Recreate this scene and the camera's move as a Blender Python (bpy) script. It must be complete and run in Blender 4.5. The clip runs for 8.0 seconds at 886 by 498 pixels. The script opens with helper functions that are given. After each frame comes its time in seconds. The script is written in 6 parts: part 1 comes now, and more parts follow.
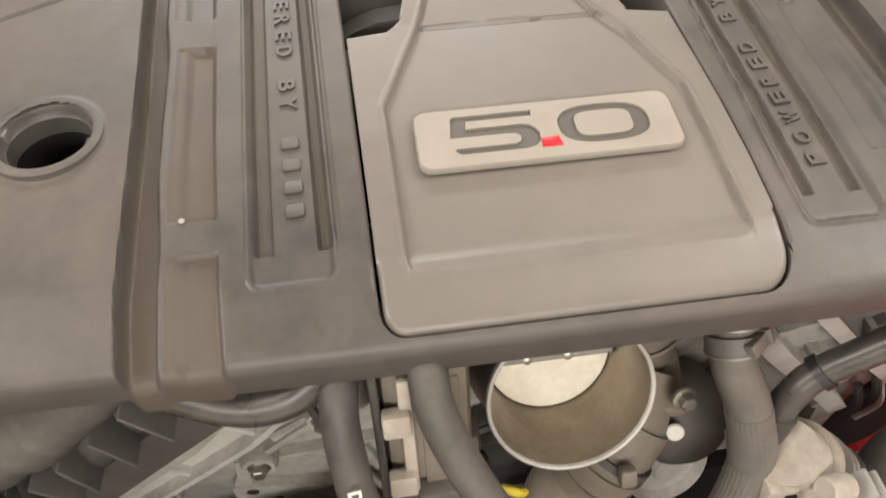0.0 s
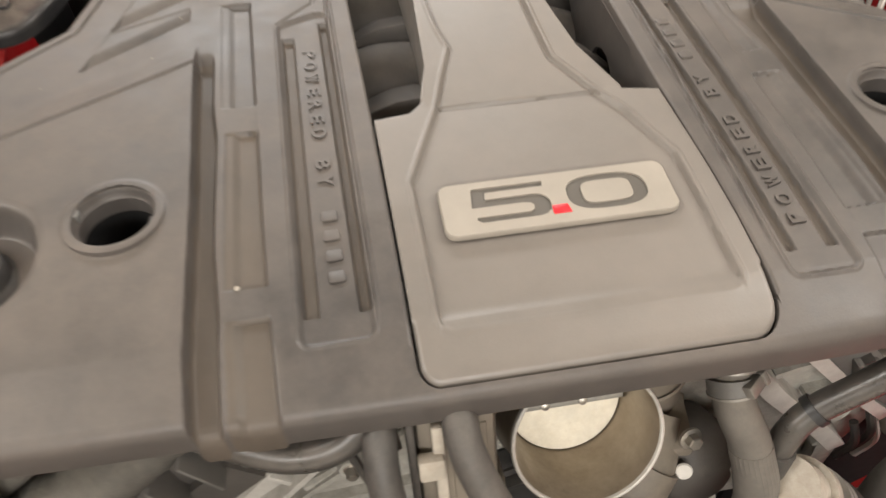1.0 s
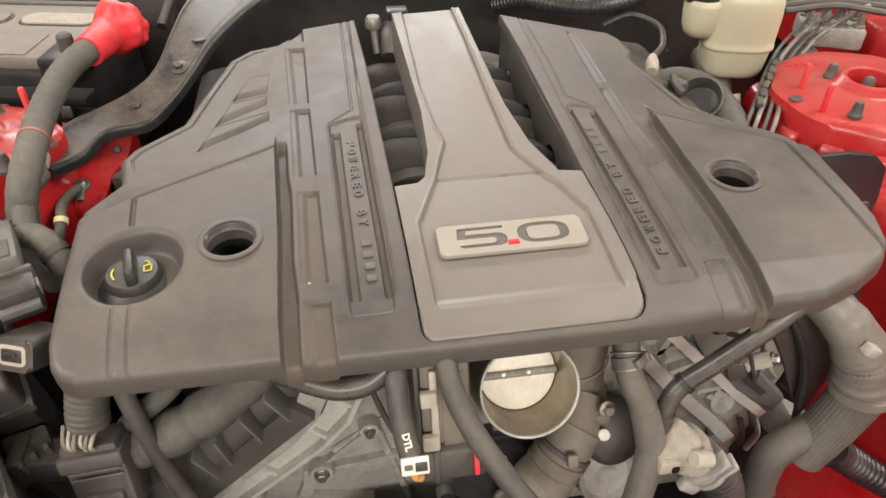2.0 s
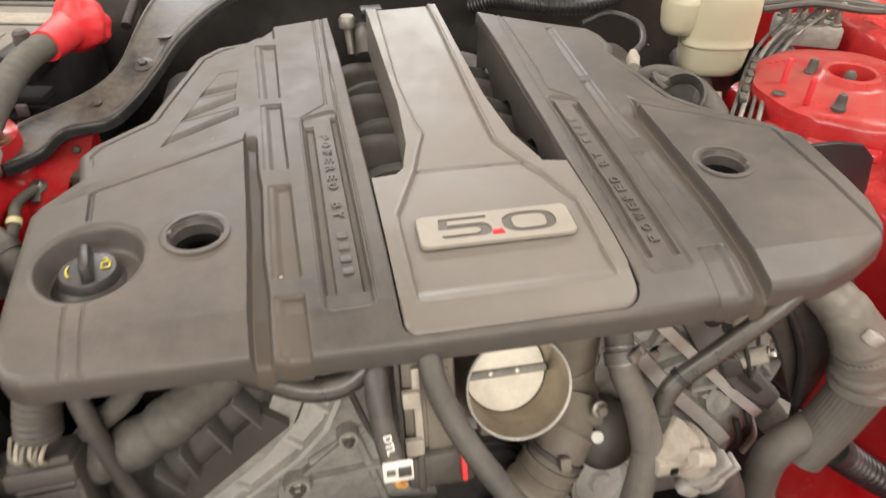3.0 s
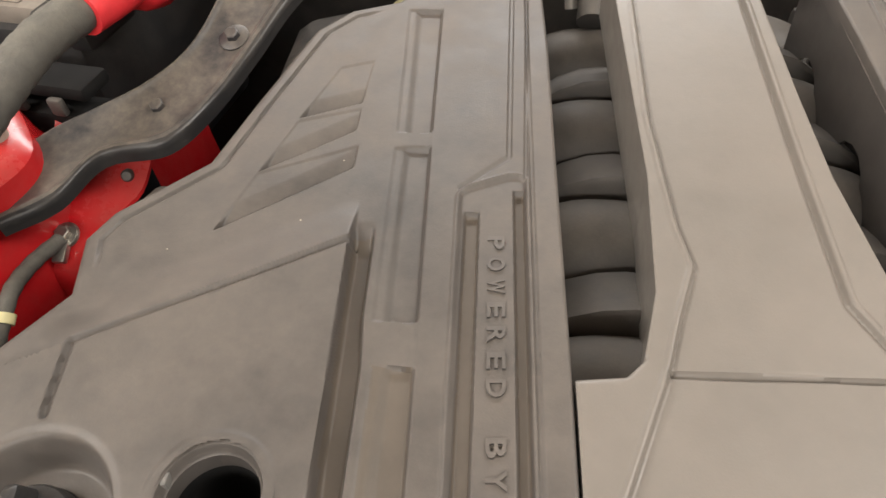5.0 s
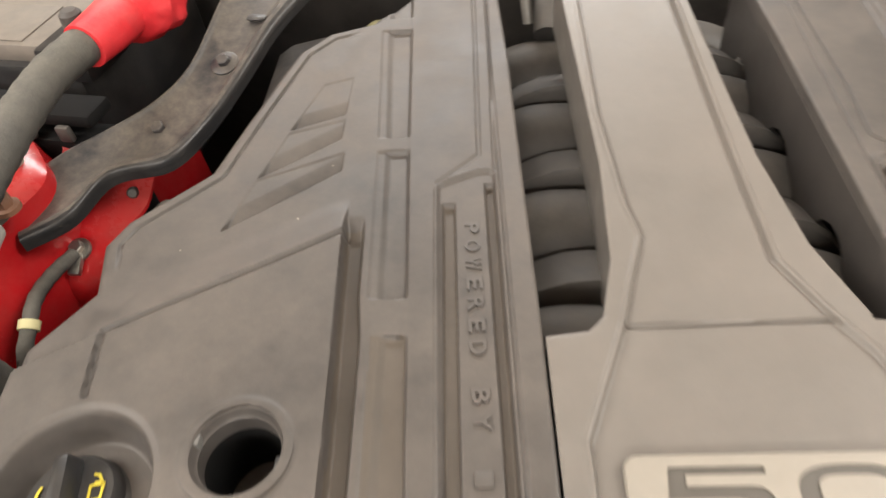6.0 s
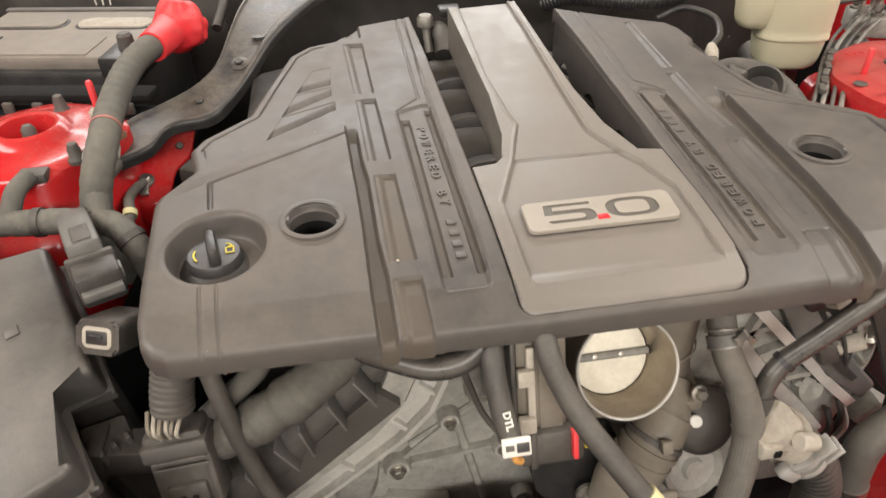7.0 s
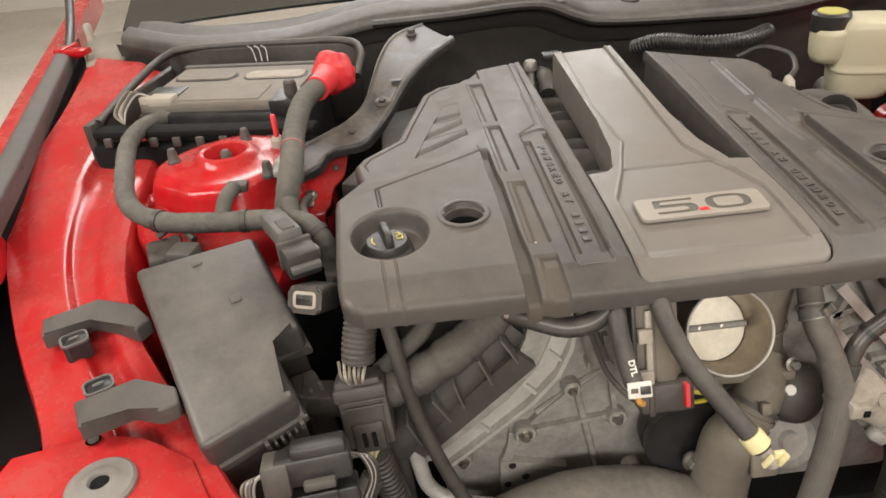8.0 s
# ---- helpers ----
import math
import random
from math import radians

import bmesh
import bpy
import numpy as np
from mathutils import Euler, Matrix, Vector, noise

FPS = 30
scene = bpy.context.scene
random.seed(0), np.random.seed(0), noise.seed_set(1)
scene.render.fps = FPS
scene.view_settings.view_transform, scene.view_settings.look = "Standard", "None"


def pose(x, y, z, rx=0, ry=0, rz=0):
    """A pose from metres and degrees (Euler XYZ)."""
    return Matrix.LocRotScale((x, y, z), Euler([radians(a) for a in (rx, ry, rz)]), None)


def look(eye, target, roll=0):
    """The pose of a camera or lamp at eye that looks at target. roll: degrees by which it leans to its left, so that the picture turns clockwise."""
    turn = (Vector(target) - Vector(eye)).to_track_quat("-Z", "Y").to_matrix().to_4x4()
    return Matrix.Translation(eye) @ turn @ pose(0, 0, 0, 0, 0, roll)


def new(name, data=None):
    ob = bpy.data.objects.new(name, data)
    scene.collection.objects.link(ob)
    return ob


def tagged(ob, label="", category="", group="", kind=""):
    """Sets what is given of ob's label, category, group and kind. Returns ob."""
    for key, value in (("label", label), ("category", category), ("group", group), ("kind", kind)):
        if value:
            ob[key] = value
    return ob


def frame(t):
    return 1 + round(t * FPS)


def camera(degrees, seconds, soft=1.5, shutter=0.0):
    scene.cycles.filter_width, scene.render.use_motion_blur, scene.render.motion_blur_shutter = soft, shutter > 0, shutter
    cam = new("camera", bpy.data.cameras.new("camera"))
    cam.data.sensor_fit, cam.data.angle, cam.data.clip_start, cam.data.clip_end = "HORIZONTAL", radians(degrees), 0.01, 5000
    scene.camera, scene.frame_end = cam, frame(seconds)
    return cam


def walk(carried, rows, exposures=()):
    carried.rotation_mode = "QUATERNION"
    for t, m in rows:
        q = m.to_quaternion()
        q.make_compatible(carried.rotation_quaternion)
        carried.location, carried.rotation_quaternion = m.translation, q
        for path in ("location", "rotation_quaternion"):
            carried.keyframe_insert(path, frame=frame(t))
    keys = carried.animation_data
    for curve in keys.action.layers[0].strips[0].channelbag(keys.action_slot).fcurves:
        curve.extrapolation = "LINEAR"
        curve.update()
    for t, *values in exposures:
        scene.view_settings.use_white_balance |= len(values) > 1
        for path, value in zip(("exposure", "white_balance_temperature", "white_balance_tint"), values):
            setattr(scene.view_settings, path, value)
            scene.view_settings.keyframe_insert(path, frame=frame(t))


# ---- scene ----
cam = camera(65.2, 8.0, shutter=0.3)
PATH = [
    (0, (-0.079, -0.145, 1.21), (0.088, 1.084, -0.359), -0.5),
    (0.5, (-0.075, -0.125, 1.209), (0.121, 1.16, -0.311), -0.3),
    (1, (-0.095, -0.163, 1.243), (0.095, 1.172, -0.233), -1.7),
    (1.2, (-0.115, -0.198, 1.297), (0.102, 1.167, -0.148), -0.9),
    (1.5, (-0.113, -0.299, 1.343), (0.102, 1.172, 0.005), -0.8),
    (1.7, (-0.118, -0.324, 1.353), (0.116, 1.184, 0.06), 0.1),
    (2.8, (-0.128, -0.372, 1.317), (0.139, 1.151, 0.049), -0.2),
    (3, (-0.125, -0.335, 1.308), (0.187, 1.216, 0.084), 0.6),
    (3.2, (-0.118, -0.279, 1.303), (0.208, 1.272, 0.084), 0.1),
    (3.5, (-0.111, -0.176, 1.283), (0.204, 1.329, 0.004), -0.1),
    (3.8, (-0.096, -0.062, 1.259), (0.121, 1.42, -0.066), -1.2),
    (4, (-0.095, -0.016, 1.252), (-0.017, 1.415, -0.143), -3.3),
    (4.5, (-0.104, 0.012, 1.243), (-0.235, 1.36, -0.228), -4.2),
    (4.7, (-0.109, 0.016, 1.244), (-0.298, 1.348, -0.235), -4.7),
    (5.8, (-0.108, 0.005, 1.259), (-0.348, 1.351, -0.2), -7.7),
    (6, (-0.106, -0.03, 1.268), (-0.271, 1.347, -0.174), -7.5),
    (6.2, (-0.117, -0.1, 1.278), (-0.153, 1.339, -0.111), -5.3),
    (6.5, (-0.153, -0.216, 1.308), (-0.017, 1.295, 0.004), -2.4),
    (6.8, (-0.181, -0.308, 1.311), (0.028, 1.241, 0.063), -1.5),
    (7, (-0.188, -0.347, 1.305), (0.037, 1.23, 0.096), -1.6),
    (7.2, (-0.189, -0.386, 1.297), (0.025, 1.222, 0.127), -2.5),
    (7.3, (-0.194, -0.404, 1.307), (0.005, 1.206, 0.138), -3.0),
    (7.5, (-0.242, -0.454, 1.315), (-0.117, 1.196, 0.193), -4.6),
    (7.7, (-0.275, -0.47, 1.314), (-0.202, 1.206, 0.226), -5.0),
    (8, (-0.27, -0.479, 1.327), (-0.209, 1.217, 0.269), -5.2),
]
walk(cam, [(t, look(eye, target, roll)) for t, eye, target, roll in PATH], [(0.0, 0.0), (4.5, 0.06), (6.0, 0.15), (6.6, 0.0), (7.1, -0.02), (7.5, -0.08), (8.0, -0.24)])

# ---- world and light: even world and four assumed area lamps ----
world = bpy.data.worlds.new("world")
scene.world = world
world.use_nodes = True
world.node_tree.nodes["Background"].inputs[0].default_value = (0.9, 0.86, 0.8, 1)
world.node_tree.nodes["Background"].inputs[1].default_value = 0.17


def lamp(name, eye, target, sx, sy, watts, colour):
    data = bpy.data.lights.new(name, "AREA")
    data.shape, data.size, data.size_y, data.energy, data.color = "RECTANGLE", sx, sy, watts, colour
    ob = new(name, data)
    ob.matrix_world = look(eye, target)
    return ob


# unseen lamps, added at ceiling height and tuned until the brightness fits
lamp("added_area_light", (-0.3, -3.4, 2.93), (-0.3, -3.4, 0), 3.6, 1.0, 246, (1.0, 0.955, 0.905))
lamp("added_area_light", (2.4, 0.2, 2.93), (2.4, 0.2, 0), 2.6, 0.8, 98, (1.0, 0.95, 0.885))
lamp("added_area_light", (-2.8, -0.3, 2.93), (-2.8, -0.3, 0), 2.6, 0.8, 118, (1.0, 0.95, 0.885))
lamp("added_area_light", (-0.3, 3.2, 2.93), (-0.3, 3.2, 0), 3.0, 0.7, 140, (1.0, 0.98, 0.96))


# ---- materials ----
def material(name, base, rough=0.5, metal=0.0, grain=0.1, grain_size=60.0, dust=0.0, dust_colour=(0.42, 0.37, 0.31), dust_size=9.0,
             bump=0.1, bump_size=400.0, coat=0.0, spec=0.5, transmission=0.0, sss=0.0, blotch=0.45):
    """A surface with fine grain, a film of dust in patches that lies mostly on top, and fine relief."""
    m = bpy.data.materials.new(name)
    m.use_nodes = True
    nt = m.node_tree
    n, l = nt.nodes, nt.links
    b = n["Principled BSDF"]
    co = n.new("ShaderNodeTexCoord").outputs["Object"]

    def tex(scale, detail, rough_):
        t = n.new("ShaderNodeTexNoise")
        t.inputs["Scale"].default_value, t.inputs["Detail"].default_value, t.inputs["Roughness"].default_value = scale, detail, rough_
        l.new(co, t.inputs["Vector"])
        return t.outputs["Fac"]

    def maths(op, a, c, clamp=False):
        q = n.new("ShaderNodeMath")
        q.operation, q.use_clamp = op, clamp
        for i, v in enumerate((a, c)):
            if isinstance(v, (int, float)):
                q.inputs[i].default_value = v
            else:
                l.new(v, q.inputs[i])
        return q.outputs[0]

    def mix(f, a, c, mode="MIX"):
        q = n.new("ShaderNodeMix")
        q.data_type, q.blend_type = "RGBA", mode
        for i, v in ((0, f), (6, a), (7, c)):
            if isinstance(v, (int, float)):
                q.inputs[i].default_value = v
            elif isinstance(v, tuple):
                q.inputs[i].default_value = (*v, 1)
            else:
                l.new(v, q.inputs[i])
        return q.outputs[2]

    fine = tex(grain_size, 4, 0.6)
    g = maths("ADD", maths("MULTIPLY", maths("SUBTRACT", fine, 0.5), 2 * grain), 1.0)
    hsv = n.new("ShaderNodeHueSaturation")
    hsv.inputs["Color"].default_value = (*base, 1)
    l.new(g, hsv.inputs["Value"])
    colour = hsv.outputs[0]
    if blotch and dust:
        grime = maths("ADD", maths("MULTIPLY", tex(38.0, 6, 0.68), 1.6 * blotch), 1.0 - 0.8 * blotch)
        g = maths("MULTIPLY", g, grime)
        l.new(g, hsv.inputs["Value"])
    roughness = maths("ADD", maths("MULTIPLY", maths("SUBTRACT", fine, 0.5), 0.25), rough, True)
    if dust:
        patch = maths("ADD", maths("MULTIPLY", tex(dust_size, 5, 0.62), 1 - blotch), maths("MULTIPLY", tex(dust_size * 6.5, 6, 0.7), blotch))
        cover = maths("MULTIPLY", maths("SUBTRACT", patch, 0.5 - 0.3 * dust), 2.2 + 2.5 * blotch, True)
        nrm = n.new("ShaderNodeNewGeometry").outputs["Normal"]
        sep = n.new("ShaderNodeSeparateXYZ")
        l.new(nrm, sep.inputs[0])
        up = maths("MULTIPLY", maths("ADD", sep.outputs[2], 0.5), 0.7, True)
        speck = maths("ADD", maths("MULTIPLY", tex(240.0, 2, 0.7), 0.5), 0.75)
        f = maths("MULTIPLY", maths("MULTIPLY", maths("MULTIPLY", cover, up), speck), min(1.0, 0.35 + dust * 0.6), True)
        colour = mix(f, colour, dust_colour)
        roughness = maths("ADD", roughness, maths("MULTIPLY", f, 0.35), True)
    l.new(colour, b.inputs["Base Color"])
    l.new(roughness, b.inputs["Roughness"])
    b.inputs["Metallic"].default_value = metal
    b.inputs["Specular IOR Level"].default_value = spec
    b.inputs["Coat Weight"].default_value = coat
    b.inputs["Coat Roughness"].default_value = 0.08
    b.inputs["Transmission Weight"].default_value = transmission
    if sss:
        b.inputs["Subsurface Weight"].default_value = sss
        b.inputs["Subsurface Radius"].default_value = (0.02, 0.015, 0.008)
    if bump:
        bp = n.new("ShaderNodeBump")
        bp.inputs["Strength"].default_value, bp.inputs["Distance"].default_value = bump, 0.002
        l.new(maths("ADD", tex(bump_size, 3, 0.6), maths("MULTIPLY", tex(bump_size / 9, 2, 0.5), 1.5)), bp.inputs["Height"])
        l.new(bp.outputs[0], b.inputs["Normal"])
    return m


COVER = material("grey moulded plastic, dusty", (0.058, 0.053, 0.050), 0.40, dust=0.55, dust_colour=(0.162, 0.136, 0.115), bump=0.06, bump_size=900, blotch=0.3)
# darker plastic for the slots, trough and valley of the side panels
BROWN_BLACK = material("darker brown-black moulded plastic", (0.078, 0.064, 0.051), 0.5, dust=0.35, dust_colour=(0.15, 0.122, 0.098), bump=0.05, bump_size=900, blotch=0.2)
CENTRE = material("light grey satin plastic, dusty", (0.166, 0.151, 0.135), 0.33, dust=0.5, dust_colour=(0.208, 0.178, 0.152), bump=0.05, bump_size=900, grain=0.05, blotch=0.17)
BADGE = material("champagne painted badge", (0.30, 0.272, 0.232), 0.34, grain=0.03, dust=0.2, bump=0.02, blotch=0.14)
DIGIT = material("dark grey digit inlay", (0.11, 0.10, 0.088), 0.35, grain=0.08, bump=0.02)
DOT = material("red badge dot", (0.75, 0.02, 0.03), 0.35, grain=0.02, bump=0.0)
BLACK = material("black plastic, dusty", (0.028, 0.026, 0.025), 0.42, dust=0.5, dust_colour=(0.165, 0.143, 0.12), bump=0.12, bump_size=500)
# near-black stand-in for shade in gaps, wells, holes; also matt tray plastic
SHADE_BLACK = material("near-black for shaded gaps and matt black plastic", (0.008, 0.008, 0.008), 0.8, grain=0.2, bump=0.1, spec=0.2)
BLACK_CLEAN = material("black satin plastic", (0.02, 0.02, 0.021), 0.36, dust=0.2, dust_colour=(0.15, 0.13, 0.11), bump=0.05)
GREYBLACK = material("faded dark grey plastic, dusty", (0.06, 0.056, 0.052), 0.5, dust=0.55, dust_colour=(0.16, 0.14, 0.12), bump=0.08, bump_size=600)
FUSEBOX = material("black fuse box plastic, dusty", (0.056, 0.053, 0.051), 0.32, dust=0.55, dust_colour=(0.178, 0.160, 0.142), bump=0.1, bump_size=500, blotch=0.3)
RUBBER = material("black rubber hose, dusty", (0.036, 0.034, 0.032), 0.5, dust=0.55, dust_colour=(0.18, 0.16, 0.138), bump=0.12, bump_size=300)
GREYHOSE = material("dust-covered grey hose", (0.085, 0.079, 0.071), 0.6, dust=0.7, dust_colour=(0.22, 0.196, 0.165), dust_size=12, bump=0.15, bump_size=260)
RUBBER_SHINY = material("glossy black hose", (0.045, 0.042, 0.039), 0.26, dust=0.5, dust_colour=(0.19, 0.165, 0.14), bump=0.03)
TAPE = material("cloth-taped loom", (0.066, 0.063, 0.057), 0.7, dust=0.6, dust_colour=(0.215, 0.20, 0.168), bump=0.4, bump_size=260)
RED = material("red car paint, dusty", (0.47, 0.006, 0.011), 0.17, coat=0.15, spec=0.3, dust=0.42, dust_colour=(0.42, 0.115, 0.095), grain=0.03, bump=0.02, dust_size=9, blotch=0.3)
REDDUST = material("red car paint under a film of dust", (0.45, 0.008, 0.013), 0.2, coat=0.15, spec=0.3, dust=0.55, dust_colour=(0.34, 0.115, 0.095), grain=0.03, bump=0.02, dust_size=9, blotch=0.25)
REDPLASTIC = material("red soft plastic", (0.72, 0.03, 0.04), 0.45, grain=0.04, dust=0.15, dust_colour=(0.5, 0.3, 0.26), bump=0.05)
ALLOY = material("cast aluminium, dusty", (0.36, 0.35, 0.318), 0.55, metal=0.12, dust=0.55, dust_colour=(0.15, 0.14, 0.116), dust_size=15, bump=0.7, bump_size=130, grain=0.35, grain_size=90, blotch=0.5)
ALLOY_CLEAN = material("bright cast aluminium", (0.58, 0.565, 0.53), 0.42, metal=0.25, dust=0.5, dust_colour=(0.24, 0.225, 0.195), dust_size=26, bump=0.12, bump_size=200)
STEEL = material("zinc-plated steel", (0.45, 0.43, 0.395), 0.4, metal=1.0, grain=0.1, dust=0.3, dust_colour=(0.3, 0.26, 0.2), bump=0.05)
PIPE = material("dull grey steel pipe", (0.30, 0.285, 0.26), 0.42, metal=0.6, grain=0.15, dust=0.45, dust_colour=(0.18, 0.155, 0.125), dust_size=30, bump=0.05)
BORE = material("machined aluminium bore", (0.36, 0.31, 0.25), 0.36, metal=0.85, grain=0.1, dust=0.5, dust_colour=(0.16, 0.125, 0.085), bump=0.08, bump_size=150)
PLATE = material("pale brass throttle plate", (0.86, 0.81, 0.68), 0.5, metal=0.0, grain=0.06, dust=0.25, dust_colour=(0.5, 0.4, 0.24), dust_size=30, bump=0.05)
TAN = material("dusty tan moulded plastic", (0.16, 0.14, 0.115), 0.55, dust=0.6, dust_colour=(0.3, 0.26, 0.2), bump=0.08, bump_size=500)
TANK = material("milky translucent tank plastic", (0.50, 0.465, 0.335), 0.38, grain=0.03, dust=0.12, dust_colour=(0.46, 0.41, 0.28), bump=0.0, sss=0.12, blotch=0.0)
YELLOW = material("yellow plastic", (0.66, 0.54, 0.05), 0.5, grain=0.05, bump=0.02)
PALEYELLOW = material("pale yellow tape", (0.72, 0.66, 0.36), 0.6, grain=0.08, bump=0.1)
MIDGREY = material("mid grey moulded plastic, dusty", (0.12, 0.118, 0.112), 0.45, grain=0.06, dust=0.4, dust_colour=(0.2, 0.18, 0.155), bump=0.06)
DUSTYWHITE = material("dusty beige-white plastic", (0.45, 0.415, 0.355), 0.5, grain=0.12, dust=0.65, dust_colour=(0.27, 0.225, 0.175), dust_size=40, bump=0.06)
WHITE = material("off-white plastic", (0.7, 0.68, 0.63), 0.45, grain=0.05, dust=0.25, bump=0.03)
GREYPLASTIC = material("light grey moulded plastic", (0.33, 0.32, 0.3), 0.45, grain=0.06, dust=0.4, bump=0.06)
SLEEVE = material("crumpled silver heat sleeve, dusty", (0.185, 0.172, 0.152), 0.42, metal=0.2, dust=0.55, dust_colour=(0.23, 0.205, 0.17), dust_size=30, bump=0.35, bump_size=120)
PADGREY = material("dusty mid grey rubber pad", (0.20, 0.19, 0.18), 0.6, grain=0.08, dust=0.5, dust_colour=(0.26, 0.235, 0.20), bump=0.1)
LABELGREY = material("battery top, grey dusty", (0.17, 0.15, 0.13), 0.55, grain=0.15, dust=0.5, dust_colour=(0.27, 0.235, 0.19), bump=0.06)
DIRTYMETAL = material("black-painted steel caked in dust", (0.026, 0.026, 0.030), 0.4, dust=0.42, dust_colour=(0.30, 0.25, 0.19), dust_size=15, bump=0.12, bump_size=200, blotch=0.3)
CONCRETE = material("painted garage floor", (0.66, 0.61, 0.54), 0.5, grain=0.06, grain_size=20, dust=0.3, dust_size=2, bump=0.1, bump_size=60)
WALLPAINT = material("off-white wall paint", (0.72, 0.69, 0.64), 0.7, grain=0.03, grain_size=8, bump=0.05, bump_size=80)
GLASS = material("tinted windscreen glass", (0.012, 0.015, 0.016), 0.05, grain=0.0, bump=0.0, transmission=0.15)
LAMP = bpy.data.materials.new("lamp diffuser")
LAMP.use_nodes = True
LAMP.node_tree.nodes["Principled BSDF"].inputs["Emission Color"].default_value = (1, 0.96, 0.9, 1)
LAMP.node_tree.nodes["Principled BSDF"].inputs["Emission Strength"].default_value = 6.0


# ---- mesh helpers ----
def mesh_of(name, verts, faces, mat, angle=38):
    me = bpy.data.meshes.new(name)
    me.from_pydata([tuple(map(float, v)) for v in verts], [], [tuple(f) for f in faces])
    me.update()
    me.polygons.foreach_set("use_smooth", [True] * len(me.polygons))
    me.set_sharp_from_angle(angle=radians(angle))
    me.materials.append(mat)
    return me


def thing(name, label, category, group="", kind="", at=(0, 0, 0), size=1.0):
    """A top-level thing whose parts are drawn in its own space; at and size shift and scale it to fit the camera's
    view.
    """
    ob = new(name)
    ob.location, ob.scale = at, (size, size, size)
    return tagged(ob, label, category, group, kind)


# shifts and scales a part to fit the camera's view
def settled(ob, at, size=1.0):
    ob.location, ob.scale = at, (size, size, size)
    return ob


def part(name, shape, mat, parent=None, label="", angle=38):
    """Links (verts, faces) or a bmesh as one mesh object under a thing or a part."""
    if isinstance(shape, bmesh.types.BMesh):
        bmesh.ops.recalc_face_normals(shape, faces=shape.faces)
        shape.verts.index_update()
        vf = ([v.co[:] for v in shape.verts], [[v.index for v in f.verts] for f in shape.faces])
        shape.free()
        shape = vf
    ob = new(name, mesh_of(name, *shape, mat, angle))
    if parent:
        ob.parent = parent
    return tagged(ob, label)


def masked_mat(ob, mask, mat):
    """Gives the faces inside a mask over plan a second material."""
    me = ob.data
    me.materials.append(mat)
    c = np.empty(3 * len(me.polygons))
    me.polygons.foreach_get("center", c)
    c = c.reshape(-1, 3)
    me.polygons.foreach_set("material_index", mask(c[:, 0], c[:, 1]).astype(np.int32))
    return ob


def single(name, shape, mat, label, category, group="", kind="", angle=38):
    return tagged(part(name, shape, mat, None, "", angle), label, category, group, kind)


def moved(shape, m):
    return [m @ Vector(v) for v in shape[0]], shape[1]


def joined(*shapes):
    verts, faces = [], []
    for v, f in shapes:
        n = len(verts)
        verts += list(v)
        faces += [[i + n for i in q] for q in f]
    return verts, faces


def taken(bm):
    bmesh.ops.recalc_face_normals(bm, faces=bm.faces)
    bm.verts.index_update()
    out = [v.co.copy() for v in bm.verts], [[v.index for v in f.verts] for f in bm.faces]
    bm.free()
    return out


def box(sx, sy, sz, bevel=0.002, at=(0, 0, 0), rz=0, rx=0, ry=0, taper=1.0):
    bm = bmesh.new()
    bmesh.ops.create_cube(bm, size=1)
    for v in bm.verts:
        k = taper if v.co.z > 0 else 1.0
        v.co = Vector((v.co.x * sx * k, v.co.y * sy * k, v.co.z * sz))
    if bevel:
        bmesh.ops.bevel(bm, geom=bm.edges[:], offset=min(bevel, 0.45 * min(sx, sy, sz)), segments=2, affect="EDGES", profile=0.5)
    return moved(taken(bm), pose(*at, rx, ry, rz))


def prism(outline, z0, z1, bevel=0.002, segments=2):
    """An outline in plan, raised from z0 to z1, with rounded top edges and corners."""
    bm = bmesh.new()
    bottom = [bm.verts.new((x, y, z0)) for x, y in outline]
    top = [bm.verts.new((x, y, z1)) for x, y in outline]
    bm.faces.new(top)
    bm.faces.new(bottom[::-1])
    for i in range(len(outline)):
        j = (i + 1) % len(outline)
        bm.faces.new((bottom[i], bottom[j], top[j], top[i]))
    if bevel:
        bmesh.ops.bevel(bm, geom=[e for e in bm.edges if max(v.co.z for v in e.verts) > (z0 + z1) / 2], offset=bevel, segments=segments, affect="EDGES", profile=0.5)
    return taken(bm)


def lathe(profile, n=32, cap=True):
    """A profile of (radius, height) turned round z."""
    verts, faces = [], []
    for r, h in profile:
        verts += [(r * math.cos(2 * math.pi * i / n), r * math.sin(2 * math.pi * i / n), h) for i in range(n)]
    for k in range(len(profile) - 1):
        for i in range(n):
            j = (i + 1) % n
            faces.append((k * n + i, k * n + j, (k + 1) * n + j, (k + 1) * n + i))
    if cap:
        faces.append(tuple(range(n))[::-1])
        faces.append(tuple(range((len(profile) - 1) * n, len(profile) * n)))
    return verts, faces


def spline(points, steps=10):
    """A smooth line through points (Catmull-Rom)."""
    p = [Vector(q) for q in points]
    p = [2 * p[0] - p[1]] + p + [2 * p[-1] - p[-2]]
    out = []
    for i in range(1, len(p) - 2):
        for k in range(steps):
            t = k / steps
            a, b, c, d = p[i - 1 : i + 3]
            out.append(0.5 * ((2 * b) + (c - a) * t + (2 * a - 5 * b + 4 * c - d) * t * t + (3 * b - a - 3 * c + d) * t**3))
    return out + [p[-2]]


